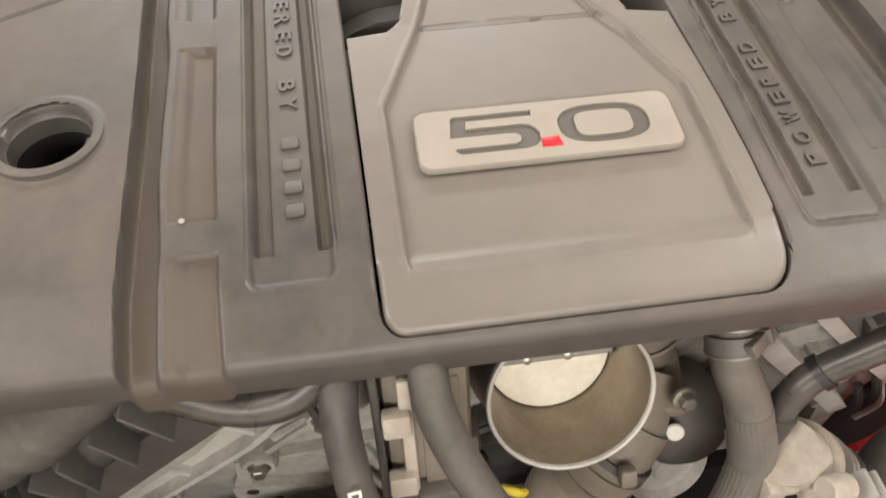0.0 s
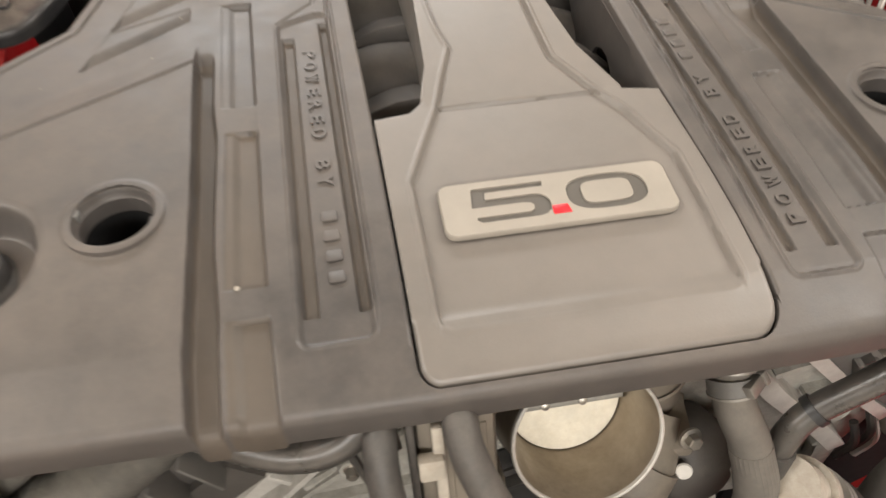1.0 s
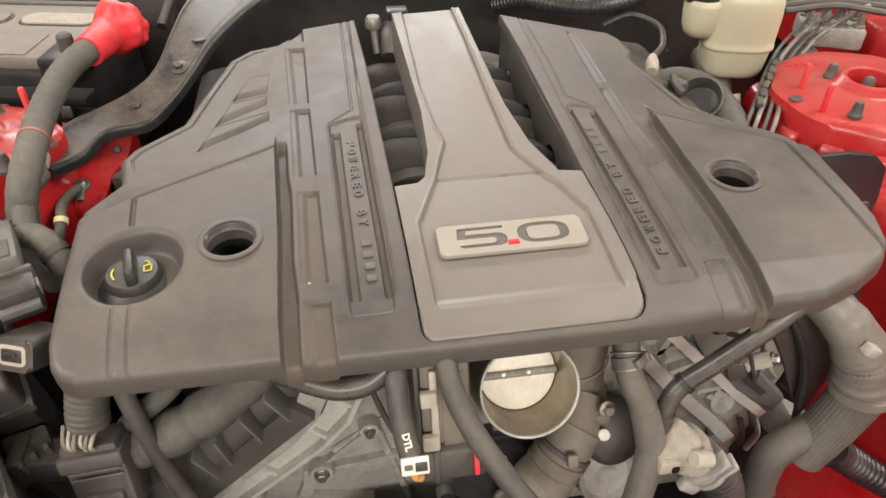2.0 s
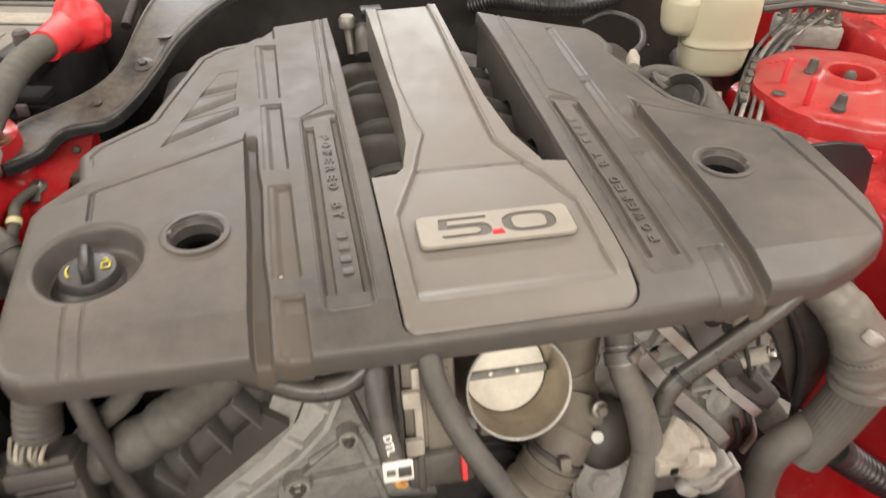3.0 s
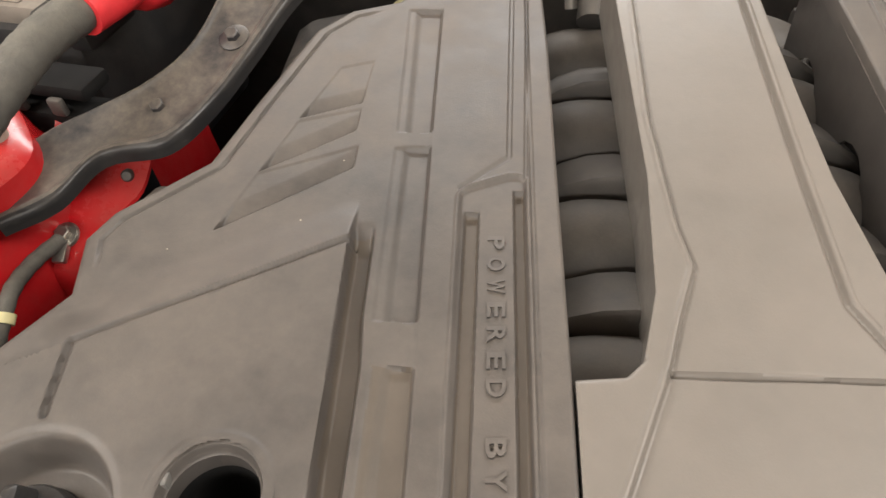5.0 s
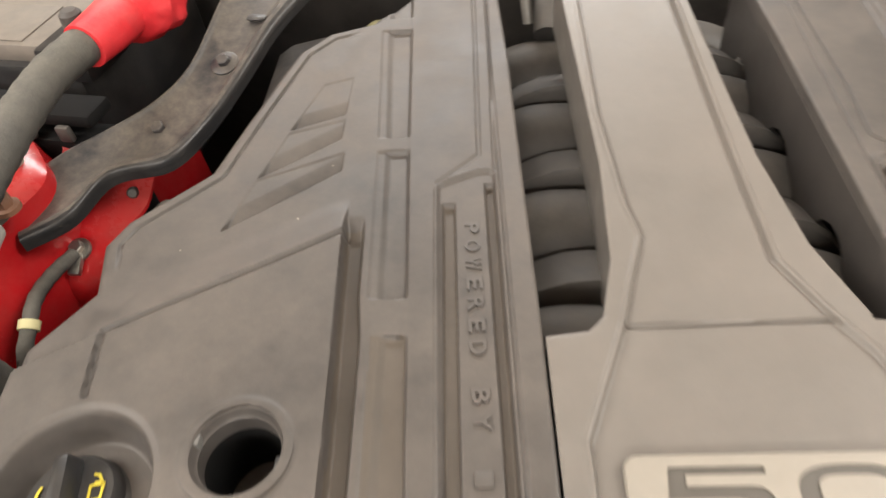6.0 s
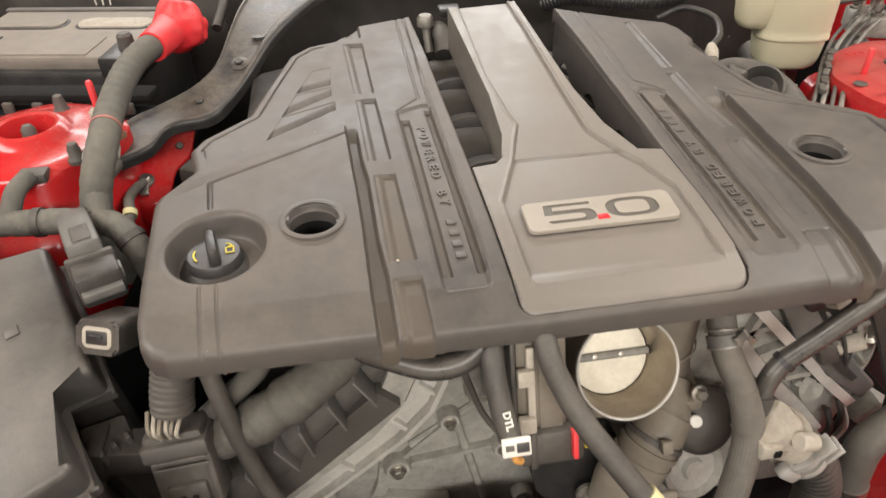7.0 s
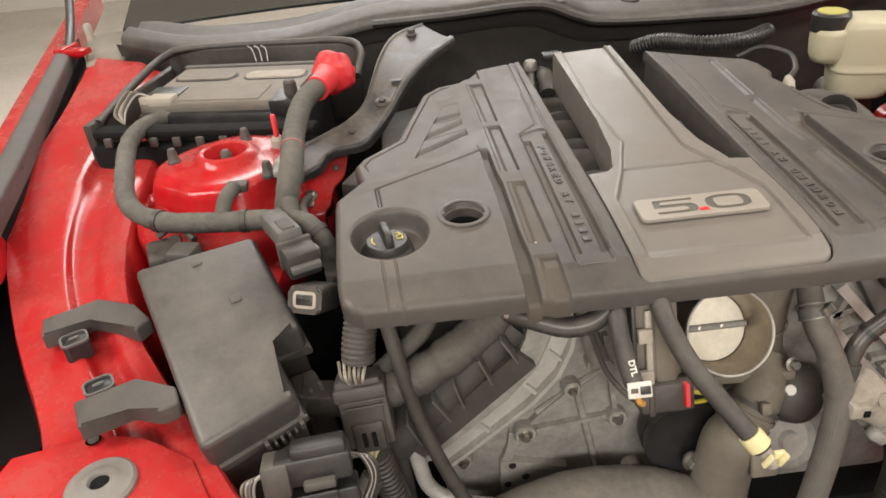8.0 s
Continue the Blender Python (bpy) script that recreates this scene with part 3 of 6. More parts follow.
def plate(outline, inner, cuts, islands, z0, z1, floor):
    """A plate with a rounded rim whose figures are sunk in to the floor height."""
    bm = bmesh.new()

    def ring(points, z):
        return [bm.verts.new((px, py, z)) for px, py in points]

    def wall(a, b):
        for i in range(len(a)):
            bm.faces.new((a[i - 1], a[i], b[i], b[i - 1]))
    base, brow, top = ring(outline, z0), ring(outline, z1 - 0.0009), ring(inner, z1)
    wall(base, brow)
    wall(brow, top)
    loops = [ring(c, z1) for c in cuts]
    tops = [ring(c, z1) for c in islands]
    edges = []
    for loop in [top] + loops:
        edges += [bm.edges.get((loop[i - 1], loop[i])) or bm.edges.new((loop[i - 1], loop[i])) for i in range(len(loop))]
    bmesh.ops.triangle_fill(bm, use_beauty=True, use_dissolve=False, edges=edges)
    for loop in tops:
        bm.faces.new(loop)
    for loop, c in list(zip(loops, cuts)) + list(zip(tops, islands)):
        wall(loop, ring(c, floor))
    return taken(bm)


badge = part("badge", moved(plate(rounded(0.130, 0.0392, 0.0068, 7), rounded(0.1285, 0.0377, 0.0061, 7), [FIVE, ZERO_OUT], [ZERO_IN], 0, 0.0036, 0.0022), badge_pose), BADGE, engine_cover, "champagne badge plate with sunken dark 5.0 figures")
part("digit", moved(prism(FIVE, 0.001, 0.0025, 0), badge_pose), DIGIT, badge, "dark grey figure five")
zero_verts = [(px, py, z) for z in (0.001, 0.0025) for loop in (ZERO_OUT, ZERO_IN) for px, py in loop]
zero_faces = [(80 + i, 80 + (i + 1) % 40, 120 + (i + 1) % 40, 120 + i)[::-1] for i in range(40)]
part("digit", moved(([Vector(v) for v in zero_verts], zero_faces), badge_pose), DIGIT, badge, "dark grey figure zero")
part("dot", moved(prism([(-0.0052, -0.0124), (0.0050, -0.0124), (0.0038, -0.0062), (-0.0048, -0.0062)], 0.002, 0.0043, 0.0004), badge_pose), DOT, badge, "small red decimal point")

# lettering in the trays: the last word is a brand and stays plain bars
LETTERS = {c: letters(c, 0.0112, 0.0008) for c in "POWERDBY"}
for sign in (-1, 1):
    turn = -90 if sign < 0 else 90
    for i, c in enumerate("POWERED BY"):
        if c == " ":
            continue
        yy = 0.2435 - 0.0129 * i if sign < 0 else 0.0610 + 0.0127 * i
        xx = -(0.1170 + 0.034 * (yy - 0.1)) if sign < 0 else 0.1222 - 0.040 * (yy - 0.1)
        xs = [v.x for v in LETTERS[c][0]]
        k = 0.0084 / (max(xs) - min(xs))
        mid = (max(xs) + min(xs)) / 2
        shape = [Vector(((v.x - mid) * k, v.y, v.z)) for v in LETTERS[c][0]], LETTERS[c][1]
        part("letter", moved(shape, pose(xx, yy, float(rise(yy)) - 0.0013, 0, 0, turn + (2.0 if sign < 0 else 2.3))), COVER, engine_cover, "", 30)
    for i in range(4):
        yy = 0.1016 - 0.0129 * i if sign < 0 else 0.2007 + 0.0127 * i
        xx = -(0.1170 + 0.034 * (yy - 0.1)) if sign < 0 else 0.1222 - 0.040 * (yy - 0.1)
        bars = prism(rounded(0.0082, 0.0076, 0.0012, 2), -0.0006, 0.0005, 0.0003)
        part("lettering_bar", moved(bars, pose(xx, yy, float(rise(yy)) - 0.0013, 0, 0, 2.0 if sign < 0 else 2.3)), COVER, engine_cover)
for sign in (-1, 1):
    x, y = sign * COILS[sign][0], COILS[sign][1]
    well = part("coil_well", moved(lathe([(0.0186, -0.014), (0.0188, -0.005), (0.0196, -0.0042), (0.0202, -0.0012), (0.0210, 0.0004), (0.0238, 0.0010), (0.0256, 0.0002), (0.0262, -0.003)], 48, False), pose(x, y, float(rise(y)) + 0.0064)), COVER, engine_cover)
    # tube and bottom are near-black: the well's shade is put into the colour
    part("well_tube", moved(lathe([(0.0188, -0.08), (0.0187, -0.013)], 40, False), pose(x, y, float(rise(y)) + 0.0064)), SHADE_BLACK, well)
    part("well_bottom", moved(lathe([(0.0005, 0), (0.0188, 0)], 24, False), pose(x, y, float(rise(y)) - 0.068)), SHADE_BLACK, well)
    for s in (-1, 1):
        part("clip", box(0.005, 0.006, 0.012, 0.001, (x + s * 0.0208, y - s * 0.006, float(rise(y)) + 0.0005)), BLACK_CLEAN if s * sign < 0 else MIDGREY, well)

# oil filler cap
oil_cap = thing("oil_filler_cap", "black oil filler cap with grip bar and yellow oil can marking", "oil cap")
cx, cy, cz = -CAP[0] - 0.004, CAP[1] + 0.003, float(rise(CAP[1])) - 0.0165
part("cap_body", moved(lathe([(0.028, -0.02), (0.029, 0.001), (0.0235, 0.0035), (0.0218, 0.0045), (0.0208, 0.0105), (0.0195, 0.0125), (0.001, 0.0135)], 40), pose(cx, cy, cz)), BLACK_CLEAN, oil_cap)
part("grip_bar", box(0.0095, 0.037, 0.016, 0.003, (cx, cy, cz + 0.018), rz=12, taper=0.8), BLACK_CLEAN, oil_cap)
for s in (-1, 1):
    mark = [strip(arc(0, 0, 0.0175, 0.0175, 150 + 0 * s, 210, 8), 0.0008, 0, 0.0004)] if s < 0 else [strip([(0.011, -0.006), (0.0175, -0.006), (0.0185, 0.003), (0.0115, 0.003), (0.011, -0.006)], 0.0007, 0, 0.0004), strip([(0.0185, 0.002), (0.0155, 0.009), (0.0125, 0.010)], 0.0007, 0, 0.0004), strip([(0.0135, 0.0045), (0.0175, 0.0045)], 0.0006, 0, 0.0004)]
    part("marking", moved(joined(*mark), pose(cx, cy, cz + 0.0134, 0, 0, 12) @ Matrix.Diagonal((0.84, 0.78, 1, 1))), YELLOW, oil_cap, "yellow printed oil marking")

# chips and flecks of pale dirt lying on the cover
random.seed(7)
flecks = [moved(lathe([(0.0015, 0), (0.0010, 0.0004)], 7), pose(-0.164, 0.063, float(rise(0.063)), 8, 0, 30))]
for _ in range(60):
    x, y, r = random.uniform(-0.33, 0.27), random.uniform(0.0, 0.44), random.uniform(0.0003, 0.0009)
    if abs(x) > 0.12 and min(math.hypot(x + CAP[0], y - CAP[1]) - 0.045, math.hypot(x + 0.2285, y - 0.111) - 0.03, math.hypot(x - 0.2285, y - 0.1355) - 0.03) > 0 and abs(x) < 0.35 - 0.5 * max(0, y - 0.2):
        if 0.142 < abs(x) < 0.205 or abs(x) < 0.146:
            continue
        flecks.append(moved(lathe([(r, 0), (r * 0.6, r * 0.4)], 6), pose(x, y, float(rise(y)) + (0.0045 if y < 0.18 else 0.0), 0, 0, random.uniform(0, 90))))
tagged(part("dirt_fleck", joined(*flecks), DUSTYWHITE, engine_cover), "pale flecks of dirt", kind="stuff")

# ---- engine under the cover ----
engine = thing("engine", "dusty aluminium and black V8 engine with timing cover", "engine", at=(0.004, -0.001, 0.013))
# block coloured near-black to stand in for the shade under the cover
part("engine_block", box(0.42, 0.5, 0.36, 0.03, (0.0, 0.34, 0.66)), SHADE_BLACK, engine, "engine block, near-black in place of shade")
for s in (-1, 1):
    part("valve_cover", box(0.17, 0.5, 0.14, 0.02, (s * 0.225, 0.335, 0.865), ry=s * 10), BLACK, engine, "black valve cover")


def facing(outline, y0, y1, bevel=0.004):
    """An outline in x and z, with its face towards the front of the car, from y0 (front) back to y1."""
    v, f = prism([(x, z) for x, z in outline], -y1, -y0, bevel)
    return [Vector((p[0], -p[2], p[1])) for p in v], f


part("timing_cover", facing([(-0.15, 0.885), (-0.172, 0.83), (-0.285, 0.735), (-0.27, 0.6), (0.26, 0.6), (0.29, 0.74), (0.17, 0.9), (0.0, 0.93)], 0.06, 0.11, 0.006), ALLOY, engine, "dusty cast timing cover")


def bar(points, half, y0, y1):
    """A flat bar along a line in x and z, between y0 (front) and y1."""
    v, f = strip(points, half, -y1, -y0)
    return [Vector((p[0], -p[2], p[1])) for p in v], f


EDGE = [(-0.143, 0.900), (-0.148, 0.868), (-0.160, 0.836), (-0.186, 0.803), (-0.230, 0.764), (-0.281, 0.720)]
flange = part("cover_flange", bar([(x - 0.004, z) for x, z in EDGE], 0.0125, 0.046, 0.07), ALLOY_CLEAN, engine, "bright machined flange rail")
part("rail", bar([(x + 0.009, z - 0.008) for x, z in EDGE], 0.0022, 0.036, 0.07), ALLOY_CLEAN, flange)
part("rail", bar([(x - 0.010, z + 0.007) for x, z in EDGE], 0.0022, 0.038, 0.07), ALLOY_CLEAN, flange)
part("rail", bar([(x - 0.026, z + 0.016) for x, z in EDGE], 0.0115, 0.030, 0.06), ALLOY, flange, "dusty outer rail")
for k, w in ((0.30, 0.010), (0.55, 0.014), (0.80, 0.012)):
    i = min(4, int(k * 5))
    f = k * 5 - i
    x, z = EDGE[i][0] * (1 - f) + EDGE[i + 1][0] * f, EDGE[i][1] * (1 - f) + EDGE[i + 1][1] * f
    part("cross_web", box(0.024, 0.010, w * 0.35, 0.0012, (x - 0.001, 0.045, z), ry=48), ALLOY_CLEAN, flange)
for x, z, r in ((-0.184, 0.737, 0.013), (-0.134, 0.796, 0.010), (-0.083, 0.746, 0.011), (-0.254, 0.706, 0.011), (-0.112, 0.828, 0.008), (0.13, 0.70, 0.012), (-0.06, 0.66, 0.011)):
    boss = part("bolt_boss", moved(lathe([(r, -0.03), (r, 0.006), (r * 0.85, 0.010), (r * 0.62, 0.010), (r * 0.62, 0.006)], 24), toward((x, 0.056, z), (0, -1, 0.12))), ALLOY, engine)
    part("bolt", moved(hexbolt(r * 0.42, 0.009), toward((x, 0.049, z), (0, -1, 0.12))), STEEL, boss)
for a, b, r in (((-0.17, 0.058, 0.76), (-0.09, 0.058, 0.82), 0.004), ((-0.13, 0.058, 0.80), (-0.10, 0.058, 0.66), 0.004), ((-0.06, 0.058, 0.80), (-0.03, 0.058, 0.68), 0.005)):
    part("cast_rib", tube([a, ((a[0] + b[0]) / 2, 0.058, (a[2] + b[2]) / 2), b], r, 8, 4), ALLOY, engine)

part("casting_tab", facing([(-0.213, 0.695), (-0.197, 0.694), (-0.135, 0.676), (-0.150, 0.665), (-0.185, 0.650), (-0.213, 0.646)], 0.050, 0.062, 0.002), ALLOY, engine, "flat cast tab with holes")
for x, z in ((-0.199, 0.688), (-0.184, 0.668), (-0.205, 0.658)):
    part("tab_hole", moved(lathe([(0.0045, 0), (0.0042, 0.0008), (0.0005, 0.0008)], 16), toward((x, 0.0500, z), (0, -1, 0))), BLACK_CLEAN, engine)
for pts, w in (([(-0.131, 0.792), (-0.16, 0.765), (-0.185, 0.740)], 0.0025), ([(-0.084, 0.747), (-0.13, 0.742), (-0.185, 0.735)], 0.0025), ([(-0.195, 0.738), (-0.198, 0.715), (-0.205, 0.695)], 0.006), ([(-0.10, 0.86), (-0.092, 0.80), (-0.084, 0.75)], 0.0025)):
    part("cast_web", bar(pts, w, 0.052, 0.064), ALLOY, engine)
part("cable_lug", moved(lathe([(0.010, -0.03), (0.010, 0.004), (0.006, 0.006)], 18), toward((-0.110, 0.036, 0.842), (0.15, -0.85, -0.5))), ALLOY, engine)

def collar(s, y):
    """A flared band between two runners that follows their curve, with a raised front lip."""
    rows = []
    for x, z in ((0.036, 0.958), (0.052, 0.9605), (0.068, 0.959), (0.084, 0.953), (0.098, 0.943), (0.113, 0.922)):
        rows.append([(s * x, y - 0.018, z - 0.034), (s * x, y - 0.018, z - 0.001), (s * x, y - 0.0155, z + 0.0025), (s * x, y - 0.009, z + 0.0005), (s * x, y + 0.006, z - 0.004), (s * x, y + 0.020, z - 0.010), (s * x, y + 0.020, z - 0.034)])
    n = len(rows[0])
    verts = [v for r in rows for v in r]
    faces = [(i * n + j, i * n + (j + 1) % n, (i + 1) * n + (j + 1) % n, (i + 1) * n + j) for i in range(len(rows) - 1) for j in range(n)]
    faces += [tuple(range(n))[::-1], tuple(range((len(rows) - 1) * n, len(rows) * n))]
    if s > 0:
        faces = [f[::-1] for f in faces]
    return verts, faces


manifold = thing("intake_manifold", "dark grey moulded plastic intake manifold with curved runners", "intake manifold")
part("plenum", box(0.085, 0.40, 0.07, 0.02, (0.0, 0.37, 0.925)), GREYBLACK, manifold)
for s in (-1, 1):
    for i, y in enumerate((0.200, 0.299, 0.398, 0.490) if s < 0 else (0.245, 0.338, 0.430, 0.515)):
        part("runner", tube([(s * 0.03, y, 0.925), (s * 0.056, y, 0.931), (s * 0.085, y, 0.927 if s < 0 else 0.922), (s * 0.115, y, 0.895)], 0.031 if s < 0 else 0.0285, 24, 6, flat=0.95), GREYBLACK, manifold)
        if i < 3:
            part("runner_collar", collar(s, y + 0.047), GREYBLACK, manifold)
    part("gallery", box(0.03, 0.42, 0.05, 0.008, (s * 0.122, 0.36, 0.915)), BLACK, manifold)
# inner wall of the cover with arched cut-outs for the runners
arch = [(0.19, 0.988), (0.3, 0.995), (0.495, 1.010), (0.495, 0.92)]
for y in (0.446, 0.354, 0.262):
    arch += [(y + 0.030 * math.cos(radians(a)), 0.92 + 0.044 * math.sin(radians(a))) for a in range(0, 181, 20)]
arch.append((0.185, 0.92))
v_, f_ = prism(arch[::-1], 0, 0.003, 0)
part("inner_wall", ([Vector((0.0905 - 0.022 * (p[0] - 0.178) + p[2], p[0], p[1])) for p in v_], f_), COVER, engine_cover, "inner wall with arched cut-outs")
part("throat", moved(lathe([(0.045, -0.135), (0.045, -0.13), (0.041, -0.126), (0.037, -0.10), (0.037, -0.05), (0.038, 0.0), (0.03, 0.02)], 40), pose(0.060, 0.072, 0.945)), TAN, manifold, "tan dusty throat beside the throttle")
part("throat_seam", moved(lathe([(0.0385, -0.002), (0.0395, 0.0), (0.0385, 0.002)], 40, False), pose(0.060, 0.072, 0.86)), TAN, manifold)
part("throat_flange", prism([(-0.02, 0.02), (0.088, 0.012), (0.095, 0.05), (0.08, 0.1), (-0.02, 0.1)], 0.822, 0.832, 0.003), TAN, manifold)
part("bolt", moved(hexbolt(0.005, 0.008), toward((0.083, 0.016, 0.84), (0.1, -0.9, 0.4))), STEEL, manifold)

# throttle body
throttle = thing("throttle_valve", "aluminium throttle valve with pale closed disc and rolled lip", "throttle", at=(-0.0025, 0.0, 0.008))
TB = toward((0.003, -0.007, 0.902), (0, -math.cos(radians(31)), math.sin(radians(31))))
part("bore", moved(lathe([(0.0342, -0.075), (0.0338, -0.044), (0.0346, -0.040), (0.0364, -0.020), (0.0384, -0.004), (0.0392, -0.0006), (0.0404, -0.0008), (0.0400, -0.006), (0.0415, -0.03), (0.0445, -0.04), (0.0445, -0.075)], 56, False), TB), BORE, throttle, "thin-lipped silver bore")
part("lip", moved(lathe([(0.0390, -0.0010), (0.0391, 0.0010), (0.0398, 0.0016), (0.0408, 0.0010), (0.0413, -0.0015), (0.0404, -0.0035)], 64, False), TB), ALLOY_CLEAN, throttle, "bright rolled lip")
plate = part("throttle_plate", moved(lathe([(0.0005, 0.0006), (0.0330, 0.0006), (0.0334, 0), (0.0330, -0.0006)], 48), TB @ pose(0, 0, -0.044, 0, 0, 0)), PLATE, throttle, "pale oil-stained disc")
right_axis = Vector((1, 0, 0))
cen = TB @ Vector((0, 0, -0.0422))
up_axis = (TB.to_3x3() @ Vector((0, 0, 1))).normalized()
part("shaft", tube([cen - right_axis * 0.0335 + up_axis * 0.0005, cen + up_axis * 0.0005, cen + right_axis * 0.0335 + up_axis * 0.0005], 0.0034, 10, 4), ALLOY, throttle)
for dx in (-0.0125, 0.0095):
    part("screw", moved(lathe([(0.0028, 0), (0.0026, 0.0018), (0.001, 0.0024)], 14), TB @ Matrix.Translation(TB.inverted() @ (cen + right_axis * dx + up_axis * 0.0028))), STEEL, throttle)
part("lug", moved(lathe([(0.0065, -0.02), (0.0065, 0.0), (0.003, 0.001), (0.003, -0.01)], 18), TB @ Matrix.Translation(TB.inverted() @ Vector((0.022, 0.012, 0.940)))), ALLOY_CLEAN, throttle)
motor = part("motor_housing", box(0.042, 0.05, 0.084, 0.008, (-0.066, 0.012, 0.897), rx=-20), TAN, throttle, "tan throttle motor housing")
for z, y in ((0.916, -0.0145), (0.879, -0.0275)):
    part("clip", box(0.013, 0.008, 0.013, 0.0015, (-0.080, y, z), rx=-20), DUSTYWHITE, motor)
part("housing_edge", box(0.006, 0.006, 0.078, 0.0015, (-0.0755, -0.0165, 0.899), rx=-20), DUSTYWHITE, motor)
part("cover_plate", box(0.018, 0.004, 0.07, 0.001, (-0.060, -0.0135, 0.897), rx=-20), TAN, motor)
part("housing_seam", box(0.004, 0.052, 0.08, 0.001, (-0.0885, 0.008, 0.897), rx=-20), BLACK, motor)
part("lower_flange", box(0.045, 0.03, 0.02, 0.006, (-0.062, 0.0, 0.862), rx=-25), TAN, motor)
plug = thing("throttle_connector", "black electrical connector with red lock tab and yellow wire", "connector", at=(-0.001, 0.002, 0.005))
part("connector_body", box(0.05, 0.026, 0.028, 0.004, (-0.063, -0.028, 0.858), rx=-20), BLACK, plug)
part("connector_rib", box(0.006, 0.029, 0.031, 0.002, (-0.078, -0.028, 0.858), rx=-20), BLACK, plug)
part("lock_tab", box(0.004, 0.01, 0.022, 0.001, (-0.0470, -0.0400, 0.866), rx=-20), REDPLASTIC, plug, "red lock tab")
part("wire", tube([(-0.036, -0.03, 0.858), (-0.026, -0.034, 0.857), (-0.021, -0.03, 0.846), (-0.03, -0.024, 0.838)], 0.0022, 8), YELLOW, plug, "yellow wire loop")

# hoses at the front
vent_hose = thing("breather_hose", "black rubber hose with pale yellow clamp at its end", "hose", at=(0.0, 0.001, 0.004))
HA = [(-0.066, 0.012, 0.952), (-0.066, -0.018, 0.938), (-0.051, -0.044, 0.908), (-0.029, -0.070, 0.881), (-0.002, -0.094, 0.849)]
part("hose", tube(HA, 0.0088, 16), RUBBER, vent_hose)
part("clamp", ring_at(HA, 0.97, 0.0105, 0.014), PALEYELLOW, vent_hose, "pale yellow tape band")
part("clip", box(0.01, 0.005, 0.009, 0.001, (0.010, -0.100, 0.846)), PALEYELLOW, vent_hose)
part("nipple", tube([(-0.002, -0.094, 0.849), (0.003, -0.098, 0.842), (0.007, -0.101, 0.836)], 0.0062, 12), DUSTYWHITE, vent_hose)
for sx_ in (-0.006, 0.007):
    part("clamp_ear", box(0.003, 0.005, 0.013, 0.0008, (0.004 + sx_, -0.105, 0.846), ry=30), PALEYELLOW, vent_hose)
tag_hose = thing("vacuum_hose", "dark grey hose with white print and white tag", "hose", at=(0.0, 0.002, 0.004))
HB = [(-0.100, 0.02, 0.952), (-0.106, -0.012, 0.934), (-0.104, -0.034, 0.910), (-0.100, -0.048, 0.893)]
part("hose", tube(HB, 0.0085, 16), RUBBER, tag_hose)
text_pose = Matrix.Translation((-0.1025, -0.0470, 0.9125)) @ Euler((radians(58), 0, 0)).to_matrix().to_4x4() @ pose(0, 0, 0, 0, 0, -82)
part("print", moved(letters("DTL", 0.0075, 0.0002), text_pose), WHITE, tag_hose, "white printed letters")
tag = part("tag", box(0.021, 0.003, 0.014, 0.001, (-0.098, -0.056, 0.895), rx=-30), WHITE, tag_hose, "white plastic tag")
part("tag_mark", box(0.009, 0.0012, 0.007, 0.0002, (-0.0935, -0.0577, 0.8955), rx=-30), BLACK_CLEAN, tag)
part("tag_mark", box(0.006, 0.0012, 0.004, 0.0002, (-0.103, -0.0577, 0.896), rx=-30), GREYBLACK, tag)
part("wire", tube([(-0.100, -0.056, 0.889), (-0.098, -0.058, 0.883), (-0.094, -0.056, 0.878)], 0.003, 8), material("orange wire", (0.6, 0.3, 0.08), 0.5), tag_hose, "orange wire end")
pcv = thing("crankcase_hose", "glossy black moulded hose with bright end under the cover", "hose", at=(0.002, 0.002, 0.004))
HC = [(-0.198, 0.016, 0.936), (-0.182, 0.008, 0.934), (-0.152, -0.002, 0.928), (-0.126, -0.002, 0.932), (-0.104, 0.012, 0.945), (-0.09, 0.04, 0.95)]
part("hose", tube(HC, 0.0095, 16), RUBBER_SHINY, pcv)
part("fitting", ring_at(HC, 0.02, 0.0085, 0.012), STEEL, pcv, "bright metal end")
thin = thing("sensor_wire", "thin dark wire hanging beside the timing cover", "wire", at=(0.002, 0.002, 0.006))
part("wire", tube([(-0.132, 0.01, 0.925), (-0.125, 0.005, 0.905), (-0.112, -0.005, 0.868), (-0.09, -0.02, 0.845), (-0.07, -0.02, 0.845)], 0.0026, 8), RUBBER, thin)

lower = thing("radiator_hose", "thick dusty grey lower radiator hose", "hose", at=(0.003, 0.005, 0.006))
part("hose", tube([(-0.30, -0.03, 0.60), (-0.23, -0.02, 0.665), (-0.15, -0.015, 0.695), (-0.07, -0.012, 0.688), (0.0, -0.02, 0.655), (0.04, -0.03, 0.58)], 0.033, 28, wobble=0.05), GREYHOSE, lower)
part("clamp", ring_at([(-0.07, -0.012, 0.688), (-0.04, -0.014, 0.676), (0.0, -0.02, 0.655)], 0.5, 0.0345, 0.012, 30), PIPE, lower)
part("ridge", tube([(-0.21, -0.045, 0.69), (-0.15, -0.044, 0.712), (-0.08, -0.042, 0.708)], 0.003, 8), GREYBLACK, lower)
elbow = thing("thermostat_pipe", "dusty grey coolant elbow with ribbed collar", "coolant pipe", at=(0.0, 0.003, 0.002))
TE = [(0.070, 0.040, 0.826), (0.058, 0.016, 0.810), (0.043, 0.003, 0.792), (0.030, -0.003, 0.768), (0.022, -0.005, 0.742), (0.020, -0.005, 0.60)]
